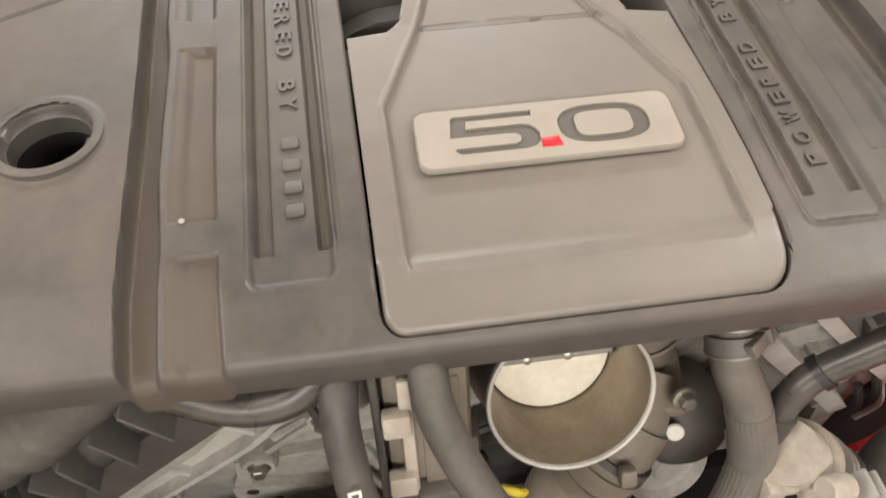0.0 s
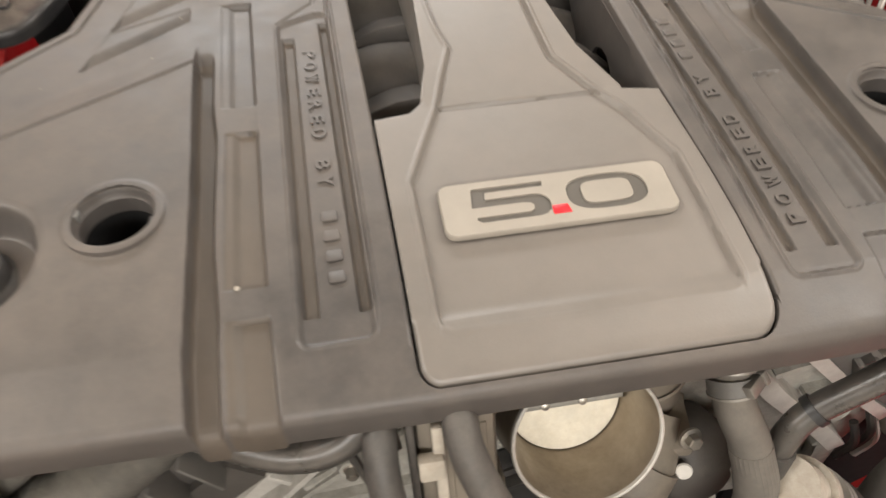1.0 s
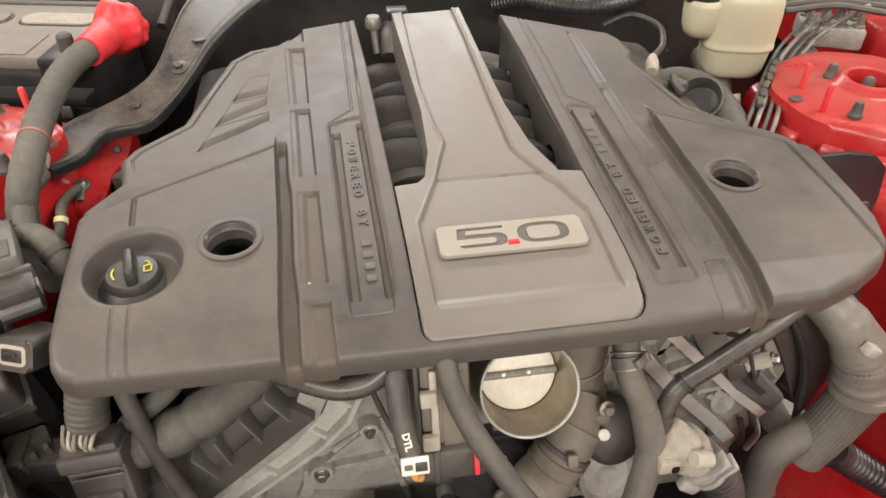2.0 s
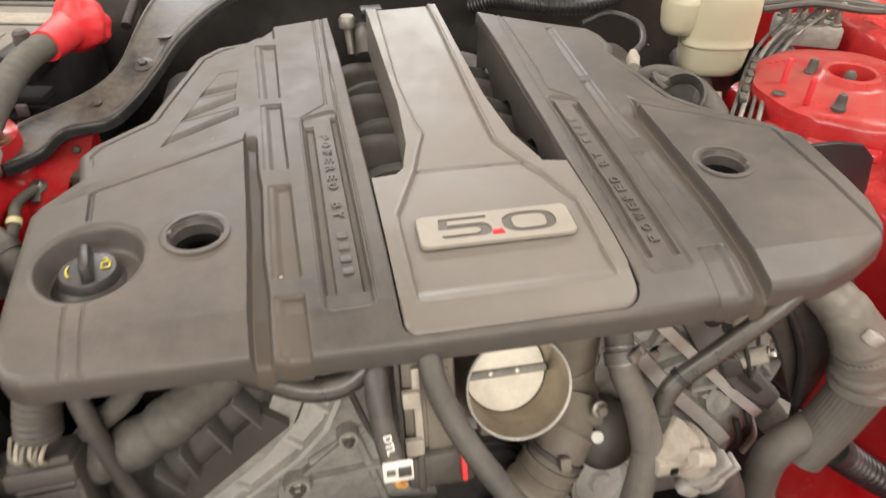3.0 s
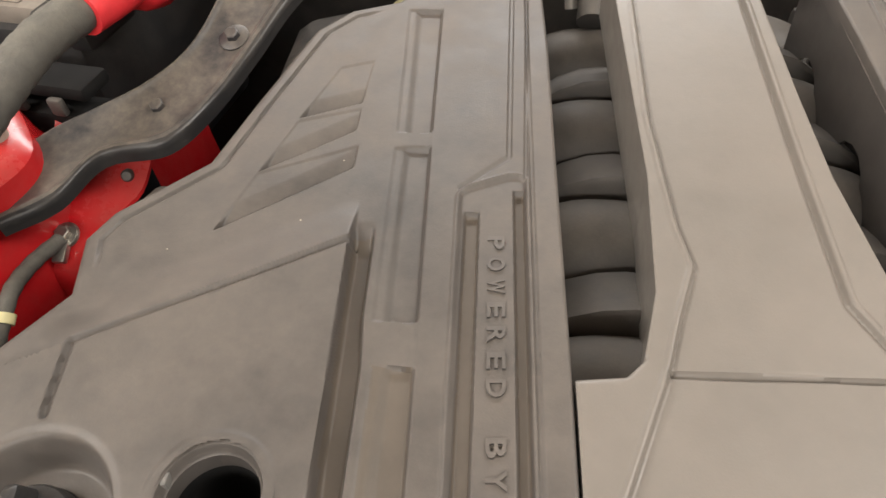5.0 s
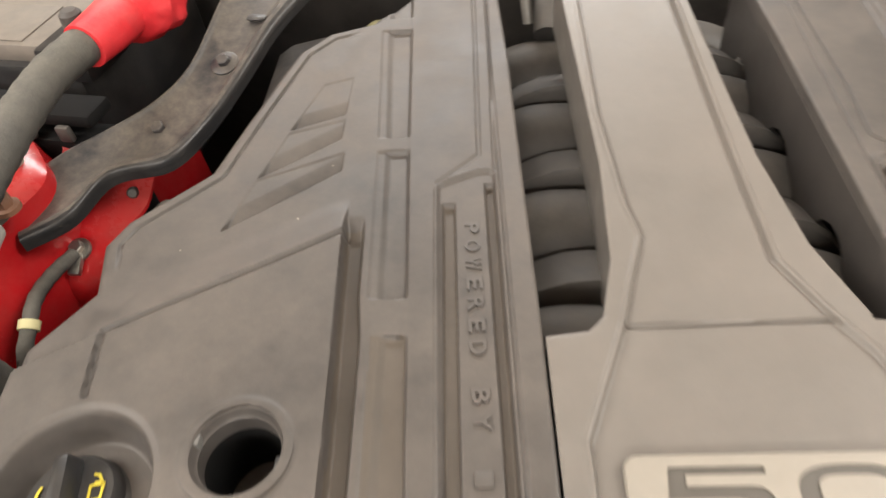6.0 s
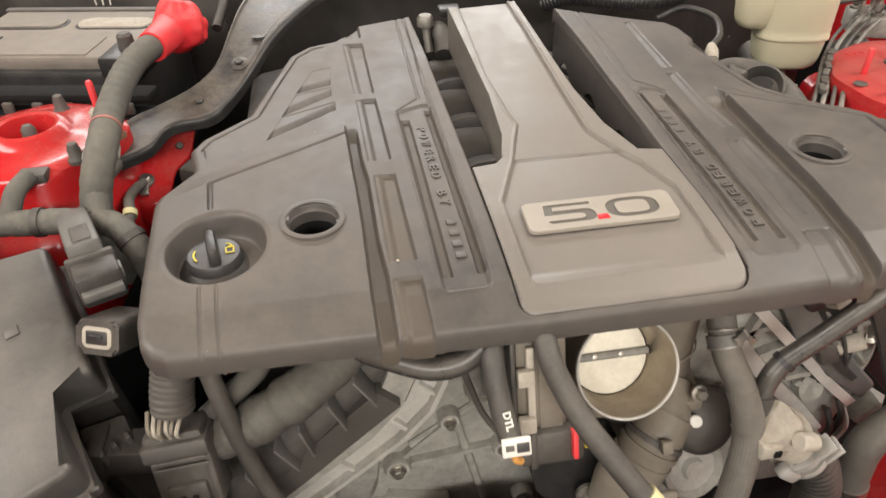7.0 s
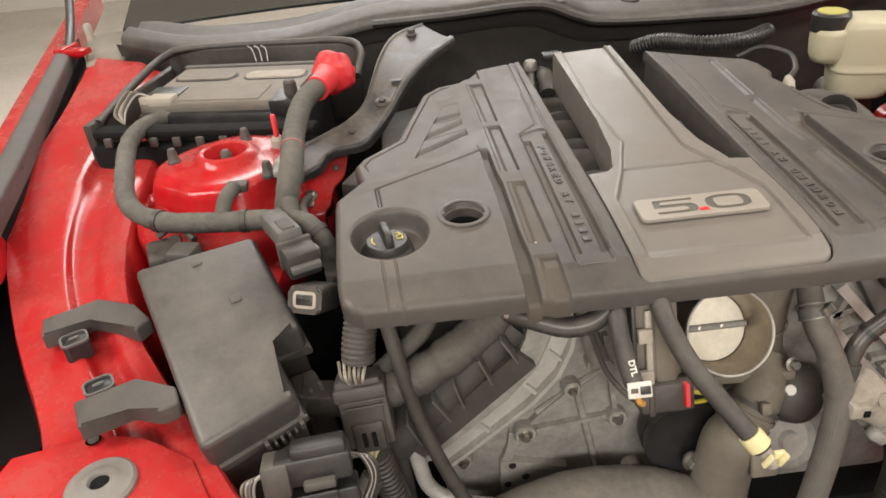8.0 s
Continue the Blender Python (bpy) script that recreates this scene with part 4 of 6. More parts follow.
part("pipe", tube(TE, 0.0200, 24, r_end=0.031), TAN, elbow, "dusty tan coolant pipe")
for k in (0.36, 0.42, 0.5):
    part("collar", ring_at(TE, k, 0.0268, 0.005, 30), TAN if k > 0.4 else GREYBLACK, elbow)
part("sleeve", ring_at(TE, 0.26, 0.0242, 0.022, 30), TAN, elbow)
part("nub", box(0.010, 0.008, 0.012, 0.002, (0.044, -0.020, 0.815), rx=-30), TAN, elbow)
part("tab", box(0.026, 0.006, 0.026, 0.002, (0.046, -0.034, 0.752), rx=-20), TAN, elbow)
housing = thing("sensor_housing", "round dusty dark grey sensor housing with white paint dot", "sensor", at=(0.002, 0.005, -0.002))
part("housing", moved(lathe([(0.02, -0.03), (0.031, -0.02), (0.033, 0.0), (0.030, 0.014), (0.022, 0.022), (0.003, 0.026)], 32), toward((0.095, 0.022, 0.792), (0.05, -0.9, 0.45))), GREYBLACK, housing)
part("paint_dot", moved(lathe([(0.0058, 0), (0.005, 0.0012)], 20), toward((0.0790, 0.0005, 0.8165), (-0.25, -0.80, 0.62))), WHITE, housing, "white paint dot")
part("clamp", ring_at([(0.112, 0.03, 0.797), (0.125, 0.025, 0.79), (0.14, 0.02, 0.78)], 0.5, 0.026, 0.014, 26), ALLOY_CLEAN, housing)

pulley = thing("drive_pulley", "black ribbed drive pulley with central bolt", "pulley", at=(0.002, 0.003, 0.005))
part("rim", moved(lathe([(0.012, 0.006), (0.03, 0.004), (0.042, 0.010), (0.0455, 0.010), (0.0455, 0.004), (0.044, 0.001), (0.0455, -0.002), (0.044, -0.005), (0.0455, -0.008), (0.044, -0.02)], 40), toward((-0.012, 0.03, 0.735), (0, -1, 0.1))), BLACK_CLEAN, pulley)
part("bolt", moved(hexbolt(0.008, 0.014), toward((-0.006, 0.012, 0.712), (0, -1, 0.2))), STEEL, pulley)
idler = thing("idler_pulley", "bright worn idler pulley on its bracket", "pulley")
part("wheel", moved(lathe([(0.004, 0.012), (0.010, 0.012), (0.012, 0.006), (0.024, 0.006), (0.029, 0.012), (0.031, 0.010), (0.031, -0.016)], 36), toward((0.1, 0.022, 0.725), (0.1, -0.9, 0.4))), ALLOY_CLEAN, idler)
part("bracket", tube([(0.1, 0.04, 0.72), (0.07, 0.045, 0.75), (0.05, 0.05, 0.79)], 0.014, 12), ALLOY, idler)

# right front: coolant hoses, valve and accessory drive
heater = thing("heater_hose", "grey braided coolant hose with quick connector", "hose")
HR = [(0.094, 0.04, 0.925), (0.092, 0.01, 0.896), (0.104, -0.006, 0.866), (0.112, -0.022, 0.828), (0.098, -0.045, 0.775), (0.076, -0.068, 0.70), (0.066, -0.076, 0.62)]
part("hose", tube(HR[2:], 0.0126, 60, flute=0.03), GREYHOSE, heater, "thick textured rubber hose")
part("neck", tube(HR[:4], 0.0115, 40, flute=0.03, r_end=0.0125), GREYHOSE, heater)
clamp = part("clamp", ring_at(HR, 0.135, 0.0136, 0.0105, 30), MIDGREY, heater, "dull steel worm clamp")
for k in (0.116, 0.154):
    part("clamp_edge", ring_at(HR, k, 0.0141, 0.0014, 30), PIPE, clamp)
line = spline(HR, 10)
seat = line[int(0.135 * (len(line) - 1))] + Vector((0.006, -0.0085, 0.0095))
screw = joined(box(0.013, 0.008, 0.006, 0.0012, (0, 0, 0)), box(0.004, 0.009, 0.008, 0.001, (0.008, 0, 0)))
part("clamp_screw", moved(screw, toward(seat, (0.45, -0.6, 0.65))), PIPE, clamp)
vac = thing("purge_hose", "glossy black moulded purge hose running down from the cover", "hose")
HV = [(0.222, 0.005, 0.962), (0.20, 0.0, 0.944), (0.165, 0.0, 0.908), (0.140, 0.0, 0.884), (0.128, -0.004, 0.868), (0.121, -0.010, 0.84), (0.116, -0.016, 0.805)]
part("hose", tube(HV, 0.0085, 16), RUBBER_SHINY, vac)
part("joint", ring_at(HV, 0.5, 0.010, 0.005), BLACK_CLEAN, vac)
part("elbow", ring_at(HV, 0.80, 0.0108, 0.02), RUBBER, vac)
valve = thing("purge_valve", "off-white plastic purge valve with spring clamps", "valve")
VA = [(0.126, -0.024, 0.842), (0.146, -0.022, 0.818), (0.166, -0.020, 0.792), (0.180, -0.020, 0.776)]
part("valve_body", tube(VA, 0.0185, 26), DUSTYWHITE, valve)
for k, w, r in ((0.30, 0.012, 0.0225), (0.62, 0.009, 0.0235), (0.86, 0.007, 0.0230)):
    part("clamp", ring_at(VA, k, r, w, 30), DUSTYWHITE if k < 0.5 else GREYPLASTIC, valve, "pale spring clamp")
part("clamp_loop", moved(lathe([(0.0065, -0.009), (0.0075, -0.008), (0.0075, 0.008), (0.0065, 0.009)], 20), toward((0.146, -0.046, 0.838), (0.9, 0.1, -0.3))), DUSTYWHITE, valve)
for dx, dz in ((0.0, 0.0), (0.009, -0.006)):
    part("clamp_ear", box(0.004, 0.016, 0.018, 0.001, (0.166 + dx, -0.044, 0.824 + dz), ry=38), GREYPLASTIC, valve)
nozzle = part("nozzle", box(0.018, 0.014, 0.016, 0.002, (0.122, -0.036, 0.824)), DUSTYWHITE, valve)
part("nozzle_slot", box(0.006, 0.003, 0.007, 0.0006, (0.127, -0.0435, 0.823)), SHADE_BLACK, nozzle)
part("lower_tab", box(0.022, 0.012, 0.012, 0.003, (0.150, -0.038, 0.785), ry=38), GREYPLASTIC, valve)
ribbed = thing("ribbed_hose", "grey ribbed flexible hose behind the valve", "hose")
part("hose", tube([(0.158, -0.018, 0.798), (0.19, -0.02, 0.768), (0.212, -0.02, 0.71), (0.215, -0.02, 0.62)], 0.0205, 20, 10, rib=0.0009, pitch=0.008), RUBBER, ribbed)
alt = thing("alternator", "dusty cast aluminium alternator behind the hoses", "alternator")
AL = toward((0.262, 0.085, 0.815), (0.22, -0.8, 0.5))
part("case", moved(lathe([(0.050, -0.07), (0.052, 0.0), (0.049, 0.010), (0.044, 0.012), (0.040, 0.006), (0.024, 0.006), (0.022, 0.016), (0.014, 0.018), (0.004, 0.018)], 40), AL), ALLOY, alt)
part("band", moved(lathe([(0.052, -0.016), (0.0545, -0.016), (0.0550, 0.004), (0.0520, 0.010)], 40, False), AL), BLACK, alt)
for i in range(12):
    a = radians(30 * i)
    part("vent_rib", moved(box(0.020, 0.0035, 0.010, 0.001, (0.033 * math.cos(a), 0.033 * math.sin(a), 0.008), rz=math.degrees(a)), AL), ALLOY, alt)
post = part("terminal", tube([(0.236, 0.05, 0.834), (0.247, 0.047, 0.840), (0.256, 0.044, 0.845)], 0.0085, 14, 4), DUSTYWHITE, alt, "pale terminal sleeve")
part("nut", moved(hexbolt(0.0045, 0.008), toward((0.256, 0.043, 0.846), (0.6, -0.5, 0.4))), STEEL, post)
part("terminal_wire", tube([(0.228, 0.05, 0.868), (0.236, 0.044, 0.846), (0.242, 0.04, 0.825), (0.250, 0.045, 0.812), (0.252, 0.05, 0.84), (0.246, 0.055, 0.868)], 0.0022, 8), BLACK, alt)
part("foot", box(0.055, 0.03, 0.036, 0.006, (0.318, 0.055, 0.722), ry=38), ALLOY, alt, "dusty mounting foot")
for x, z in ((0.266, 0.735), (0.275, 0.722), (0.258, 0.722)):
    part("lead", tube([(x, 0.05, z + 0.02), (x + 0.004, 0.042, z), (x + 0.002, 0.045, z - 0.03)], 0.0035, 8), ALLOY_CLEAN if x > 0.27 else BLACK, alt)
bracket = thing("accessory_bracket", "bright cast accessory bracket with diagonal rails", "bracket")
R1 = [(0.136, 0.905), (0.143, 0.897), (0.186, 0.849), (0.238, 0.791), (0.279, 0.750)]
R2 = [(0.108, 0.889), (0.124, 0.871), (0.157, 0.827), (0.182, 0.798), (0.214, 0.762), (0.246, 0.722)]
part("rail", bar([(x, z) for x, z in R1], 0.0052, 0.046, 0.075), ALLOY_CLEAN, bracket, "bright diagonal rail")
part("rail", bar([(x, z) for x, z in R2], 0.0068, 0.040, 0.075), ALLOY_CLEAN, bracket, "bright diagonal rail")
part("web", facing([(0.108, 0.889), (0.118, 0.93), (0.150, 0.915), (0.186, 0.849), (0.238, 0.791), (0.275, 0.750), (0.262, 0.738), (0.228, 0.762), (0.214, 0.762), (0.157, 0.827)], 0.062, 0.09, 0.006), ALLOY, bracket)
part("lower_web", facing([(0.118, 0.868), (0.150, 0.826), (0.205, 0.764), (0.196, 0.74), (0.15, 0.775), (0.118, 0.82)], 0.075, 0.1, 0.004), GREYBLACK, bracket)
part("rail_end", facing([(0.236, 0.74), (0.256, 0.715), (0.258, 0.66), (0.246, 0.655), (0.240, 0.70), (0.228, 0.72)], 0.045, 0.065, 0.004), ALLOY, bracket)
for (x0, z0), (x1, z1) in (((0.136, 0.864), (0.166, 0.872)), ((0.160, 0.834), (0.186, 0.842)), ((0.196, 0.798), (0.222, 0.800)), ((0.150, 0.888), (0.140, 0.855)), ((0.210, 0.79), (0.232, 0.772))):
    part("cast_rib", bar([(x0, z0), ((x0 + x1) / 2, (z0 + z1) / 2 + 0.001), (x1, z1)], 0.0032, 0.050, 0.065), ALLOY, bracket)
part("cast_boss", moved(lathe([(0.016, -0.01), (0.015, 0.010), (0.010, 0.013), (0.004, 0.010)], 22), toward((0.228, 0.058, 0.775), (0.1, -0.9, 0.4))), ALLOY, bracket)
part("strap", facing([(0.150, 0.915), (0.178, 0.918), (0.216, 0.862), (0.259, 0.814), (0.298, 0.773), (0.289, 0.752), (0.236, 0.799), (0.192, 0.847)], 0.046, 0.058, 0.004), MIDGREY, bracket, "grey plastic strap")
part("strap_lip", bar([(0.214, 0.853), (0.236, 0.822), (0.262, 0.795)], 0.0035, 0.040, 0.05), BLACK, bracket)
part("strap_block", facing([(0.205, 0.852), (0.226, 0.848), (0.236, 0.826), (0.218, 0.822)], 0.038, 0.05, 0.003), GREYBLACK, bracket)
for x, z in ((0.125, 0.905), (0.148, 0.852), (0.243, 0.765)):
    part("bolt", moved(hexbolt(0.0055, 0.010), toward((x, 0.062, z), (0, -1, 0.2))), STEEL, bracket)
part("top_tab", facing([(0.160, 0.925), (0.185, 0.932), (0.21, 0.925), (0.208, 0.905), (0.178, 0.900)], 0.032, 0.05, 0.004), BLACK, bracket)
part("tab_lug", moved(lathe([(0.009, -0.02), (0.009, 0.004), (0.006, 0.006)], 16), toward((0.197, 0.03, 0.917), (0.2, -0.8, 0.5))), DUSTYWHITE, bracket)
duct = thing("intake_duct", "wide dusty grey air hose with crumpled silver sleeve", "hose")
DU = [(0.240, 0.045, 0.955), (0.272, 0.014, 0.932), (0.302, 0.002, 0.893), (0.322, 0.0, 0.848), (0.314, 0.0, 0.795), (0.296, 0.0, 0.745)]
part("hose", tube(DU[2:], 0.0248, 72, 12, r_end=0.0225, flute=0.03, flat=1.0, wobble=0.03), GREYHOSE, duct)
part("sleeve", tube(DU[:4], 0.0145, 36, 18, wobble=0.13, r_end=0.0285), SLEEVE, duct, "crumpled dusty silver sleeve")
part("sleeve_clip", box(0.014, 0.01, 0.010, 0.002, (0.286, -0.018, 0.920), ry=30), GREYPLASTIC, duct)
part("cuff", ring_at(DU, 0.60, 0.0296, 0.010), SLEEVE, duct)
part("shield", facing([(0.222, 0.945), (0.250, 0.945), (0.300, 0.88), (0.318, 0.83), (0.305, 0.75), (0.300, 0.775), (0.262, 0.848), (0.228, 0.905)], 0.030, 0.036, 0.002), BLACK, duct, "black heat shield beside the hose")
part("shield_fold", tube([(0.234, 0.028, 0.93), (0.256, 0.024, 0.895), (0.276, 0.022, 0.85), (0.292, 0.024, 0.79)], 0.004, 10), BLACK_CLEAN, duct)
lowpipe = thing("coolant_elbow", "grey rubber coolant elbow with steel clamp", "hose")
LP = [(0.312, 0.01, 0.775), (0.285, 0.002, 0.772), (0.264, 0.0, 0.748), (0.264, -0.002, 0.70), (0.272, -0.002, 0.63)]
part("hose", tube(LP, 0.0165, 20), GREYHOSE, lowpipe)
part("clamp", ring_at(LP, 0.80, 0.0185, 0.014), STEEL, lowpipe)
belt = thing("wiring_loom", "black ribbed wiring loom along the chassis rail", "loom")
part("loom", tube([(0.33, 0.0, 0.745), (0.38, 0.0, 0.70), (0.44, -0.01, 0.655), (0.5, -0.03, 0.61)], 0.017, 16, 10, rib=0.002, pitch=0.010), BLACK_CLEAN, belt)

# left front: harness, connectors and ducts
harness = thing("engine_harness", "grey ribbed conduit ending in a dusty black connector", "wiring harness", at=(0.008, 0.003, 0.006))
part("conduit", tube([(-0.336, 0.05, 0.96), (-0.340, 0.028, 0.94), (-0.345, 0.016, 0.918), (-0.347, 0.01, 0.903)], 0.0158, 24, 10, rib=0.0014, pitch=0.0046), GREYBLACK, harness)
body = part("connector", box(0.044, 0.03, 0.070, 0.004, (-0.348, 0.002, 0.853), ry=-5, rx=-18), GREYBLACK, harness, "dusty black connector block")
part("latch", box(0.03, 0.012, 0.03, 0.003, (-0.345, -0.018, 0.836), ry=-5, rx=-18), BLACK, body)
part("collar", box(0.049, 0.034, 0.014, 0.003, (-0.349, 0.006, 0.875), ry=-5, rx=-18), GREYBLACK, body)
for i in range(2):
    part("ridge", box(0.040, 0.002, 0.002, 0.0008, (-0.347 + 0.001 * i, -0.0125 - 0.0012 * i, 0.874 - 0.006 * i), ry=-5, rx=-18), GREYBLACK, body)
for dx in (-0.006, 0.003):
    part("slot", box(0.004, 0.003, 0.014, 0.0006, (-0.343 + dx, -0.0255, 0.838), ry=-5, rx=-18), SHADE_BLACK, body)
part("cheek", box(0.006, 0.034, 0.05, 0.002, (-0.326, 0.0, 0.848), ry=-5, rx=-18), GREYBLACK, body)
part("side_arm", box(0.05, 0.026, 0.026, 0.003, (-0.394, 0.016, 0.858), ry=8), BLACK, harness)
part("arm_collar", box(0.012, 0.032, 0.032, 0.002, (-0.412, 0.016, 0.861), ry=8), BLACK, harness)
for i in range(6):
    part("wire", tube([(-0.365 + 0.005 * i, 0.01, 0.905), (-0.363 + 0.004 * i, -0.004 - 0.002 * (i % 3), 0.9), (-0.36 + 0.003 * i, -0.002, 0.888)], 0.0016, 6, 5), DUSTYWHITE if i % 2 else TAN, harness, "pale bare wire")
    part("wire", tube([(-0.352 + 0.003 * i, -0.012, 0.815), (-0.349 + 0.002 * (i % 3), -0.012, 0.80), (-0.352 + 0.001 * i, -0.01, 0.775), (-0.362 + 0.001 * i, -0.005, 0.735), (-0.38, 0.0, 0.70)], 0.0017, 6, 6), PALEYELLOW if i % 2 else DUSTYWHITE, harness)
part("lower_conduit", tube([(-0.345, -0.004, 0.80), (-0.337, 0.0, 0.75), (-0.328, 0.0, 0.70), (-0.32, 0.0, 0.63)], 0.015, 16, 10, rib=0.0018, pitch=0.007), BLACK, harness)
loom = thing("engine_loom", "thick taped grey engine wiring loom", "loom", at=(0.006, 0.003, 0.006))
part("loom", tube([(-0.205, 0.035, 0.935), (-0.235, 0.02, 0.912), (-0.27, 0.016, 0.886), (-0.31, 0.018, 0.862), (-0.345, 0.025, 0.85)], 0.0185, 28, 26, wobble=0.20), TAPE, loom)
part("branch", tube([(-0.27, 0.03, 0.945), (-0.285, 0.028, 0.915), (-0.31, 0.025, 0.893), (-0.33, 0.03, 0.87)], 0.009, 12), TAPE, loom)
part("branch", tube([(-0.20, 0.03, 0.92), (-0.22, 0.028, 0.935), (-0.25, 0.035, 0.95)], 0.011, 12, rib=0.001, pitch=0.005), TAPE, loom)
finned = thing("cable_guide", "black finned plastic cable guide along the engine", "cable guide", at=(0.006, 0.002, 0.008))
part("channel", tube([(-0.195, 0.055, 0.895), (-0.24, 0.045, 0.852), (-0.285, 0.04, 0.808), (-0.325, 0.04, 0.765)], 0.025, 18, 8), GREYBLACK, finned)
part("guide_wall", bar([(-0.188, 0.873), (-0.232, 0.832), (-0.270, 0.796), (-0.305, 0.765)], 0.013, 0.018, 0.05), GREYBLACK, finned, "flat lower wall of the guide")
for i, k in enumerate((0.05, 0.26, 0.5, 0.66, 0.92)):
    part("fin", box(0.0022, 0.024, 0.034, 0.0008, (-0.200 - 0.112 * k, 0.018, 0.900 - 0.107 * k), ry=-28 + 7 * (i % 3)), MIDGREY, finned)
dip = thing("dipstick_tube", "thin black hose with pale sleeve at its lower end", "hose", at=(0.006, 0.003, 0.006))
HD = [(-0.318, 0.03, 0.955), (-0.312, 0.012, 0.922), (-0.297, -0.002, 0.838), (-0.275, -0.012, 0.766), (-0.248, -0.022, 0.70)]
part("hose", tube(HD, 0.0072, 12), RUBBER, dip)
part("sleeve", ring_at(HD, 0.985, 0.0085, 0.014), WHITE, dip, "pale sleeve")
steel = thing("coolant_line", "bent bright steel coolant line", "pipe", at=(0.005, 0.003, 0.007))
part("pipe", tube([(-0.308, 0.03, 0.80), (-0.303, 0.025, 0.745), (-0.293, 0.02, 0.705), (-0.262, 0.012, 0.688), (-0.20, 0.0, 0.68)], 0.0085, 14), ALLOY_CLEAN, steel)
part("pipe", tube([(-0.325, 0.03, 0.80), (-0.322, 0.03, 0.72), (-0.32, 0.03, 0.64)], 0.011, 14), GREYBLACK, steel)
low_conn = thing("ignition_connector", "black plastic multi-plug with looped wires", "connector", at=(0.011, 0.006, 0.003))
LC = pose(-0.388, -0.088, 0.885, -18, 0, 6)
part("plug", moved(joined(box(0.062, 0.026, 0.024, 0.003), box(0.045, 0.022, 0.012, 0.003, (0.006, 0.0, 0.014))), LC), BLACK_CLEAN, low_conn)
part("plug_shell", moved(box(0.022, 0.030, 0.030, 0.003, (-0.030, 0.0, -0.004)), LC), GREYBLACK, low_conn)
part("plug_lock", moved(box(0.026, 0.012, 0.008, 0.002, (0.004, -0.014, -0.010)), LC), GREYBLACK, low_conn)
part("lower_plug", moved(joined(box(0.05, 0.024, 0.022, 0.003, (0.0, 0.004, -0.034)), box(0.018, 0.028, 0.028, 0.003, (0.024, 0.004, -0.036))), LC), BLACK_CLEAN, low_conn)
part("support", moved(box(0.02, 0.02, 0.12, 0.003, (0.0, 0.03, -0.07)), LC), BLACK, low_conn)
for i in range(7):
    part("wire", moved(tube([(-0.034, -0.004 + 0.002 * i, 0.004 - 0.002 * i), (-0.048 - 0.0015 * i, -0.006, -0.004), (-0.050 - 0.001 * i, -0.006, -0.03), (-0.040 - 0.0008 * i, 0.0, -0.06), (-0.03, 0.01, -0.11)], 0.0017, 6, 6), LC), (GREYPLASTIC, BLACK, TAN, MIDGREY)[i % 4], low_conn)
    part("wire", moved(tube([(0.03, -0.004 + 0.002 * i, 0.006 - 0.002 * i), (0.040 + 0.001 * i, -0.006, 0.0), (0.044 + 0.001 * i, -0.004, -0.02), (0.036, 0.0, -0.04 - 0.003 * i)], 0.0016, 6, 6), LC), (BLACK, GREYPLASTIC, BLACK)[i % 3], low_conn)
under = thing("frame_loom", "black cable bundle along the front frame", "loom", at=(0.01, 0.006, 0.004))
part("loom", tube([(-0.48, -0.03, 0.735), (-0.42, -0.04, 0.725), (-0.375, -0.03, 0.745), (-0.352, -0.015, 0.775)], 0.012, 12), TAPE, under)
part("loom", tube([(-0.50, -0.05, 0.70), (-0.42, -0.06, 0.705), (-0.36, -0.04, 0.72)], 0.010, 12), TAPE, under)

# fuse box
fuse = thing("fuse_box", "dusty black plastic fuse box with stepped lid", "fuse box")
# the box leans forward; its arms stay level, posed to fit the camera's view
LEAN = Matrix.Translation((0, 0.144, 0.980)) @ pose(0, 0, 0, 15.1) @ Matrix.Translation((0, -0.144, -0.972))
ARMS = pose(-0.0016, -0.0158, 0.0616) @ Matrix.Scale(0.955, 4)
LID = [(-0.555, 0.1146), (-0.4405, 0.1447), (-0.3863, 0.021), (-0.4208, 0.012), (-0.388, -0.0495), (-0.462, -0.0913)]
LIDB = [(-0.560, 0.1155), (-0.4385, 0.1490), (-0.3815, 0.0205), (-0.4165, 0.011), (-0.3830, -0.0510), (-0.4620, -0.0960)]
BASE = [(-0.551, 0.1115), (-0.443, 0.1405), (-0.3895, 0.0235), (-0.4235, 0.0135), (-0.3915, -0.0480), (-0.461, -0.0870)]
part("lid", moved(joined(prism(LID, 0.930, 0.972, 0.007, 3), prism(LIDB, 0.930, 0.938, 0.003)), LEAN), FUSEBOX, fuse, "dusty dark grey lid")
part("base", moved(prism(BASE, 0.80, 0.934, 0.005), LEAN), BLACK, fuse)
part("base_step", moved(prism([(-0.4215, 0.0115), (-0.3870, 0.0205), (-0.3735, -0.0075), (-0.4045, -0.0215)], 0.80, 0.905, 0.004), LEAN), BLACK, fuse, "lower dark step beside the lid")
for i in range(3):
    part("base_rib", moved(box(0.004, 0.006, 0.10, 0.001, (-0.3790 - 0.0085 * i, -0.0040 - 0.0060 * i, 0.865), rz=28), LEAN), FUSEBOX, fuse)
FRONT = LEAN @ pose(-0.4225, -0.0735, 0.022, 0, 0, 29.5)
part("latch_frame", moved(joined(box(0.004, 0.008, 0.030, 0.001, (0.004, -0.003, 0.905)), box(0.004, 0.008, 0.026, 0.001, (0.037, -0.003, 0.907)), box(0.036, 0.005, 0.004, 0.001, (0.02, -0.004, 0.896))), FRONT), FUSEBOX, fuse)
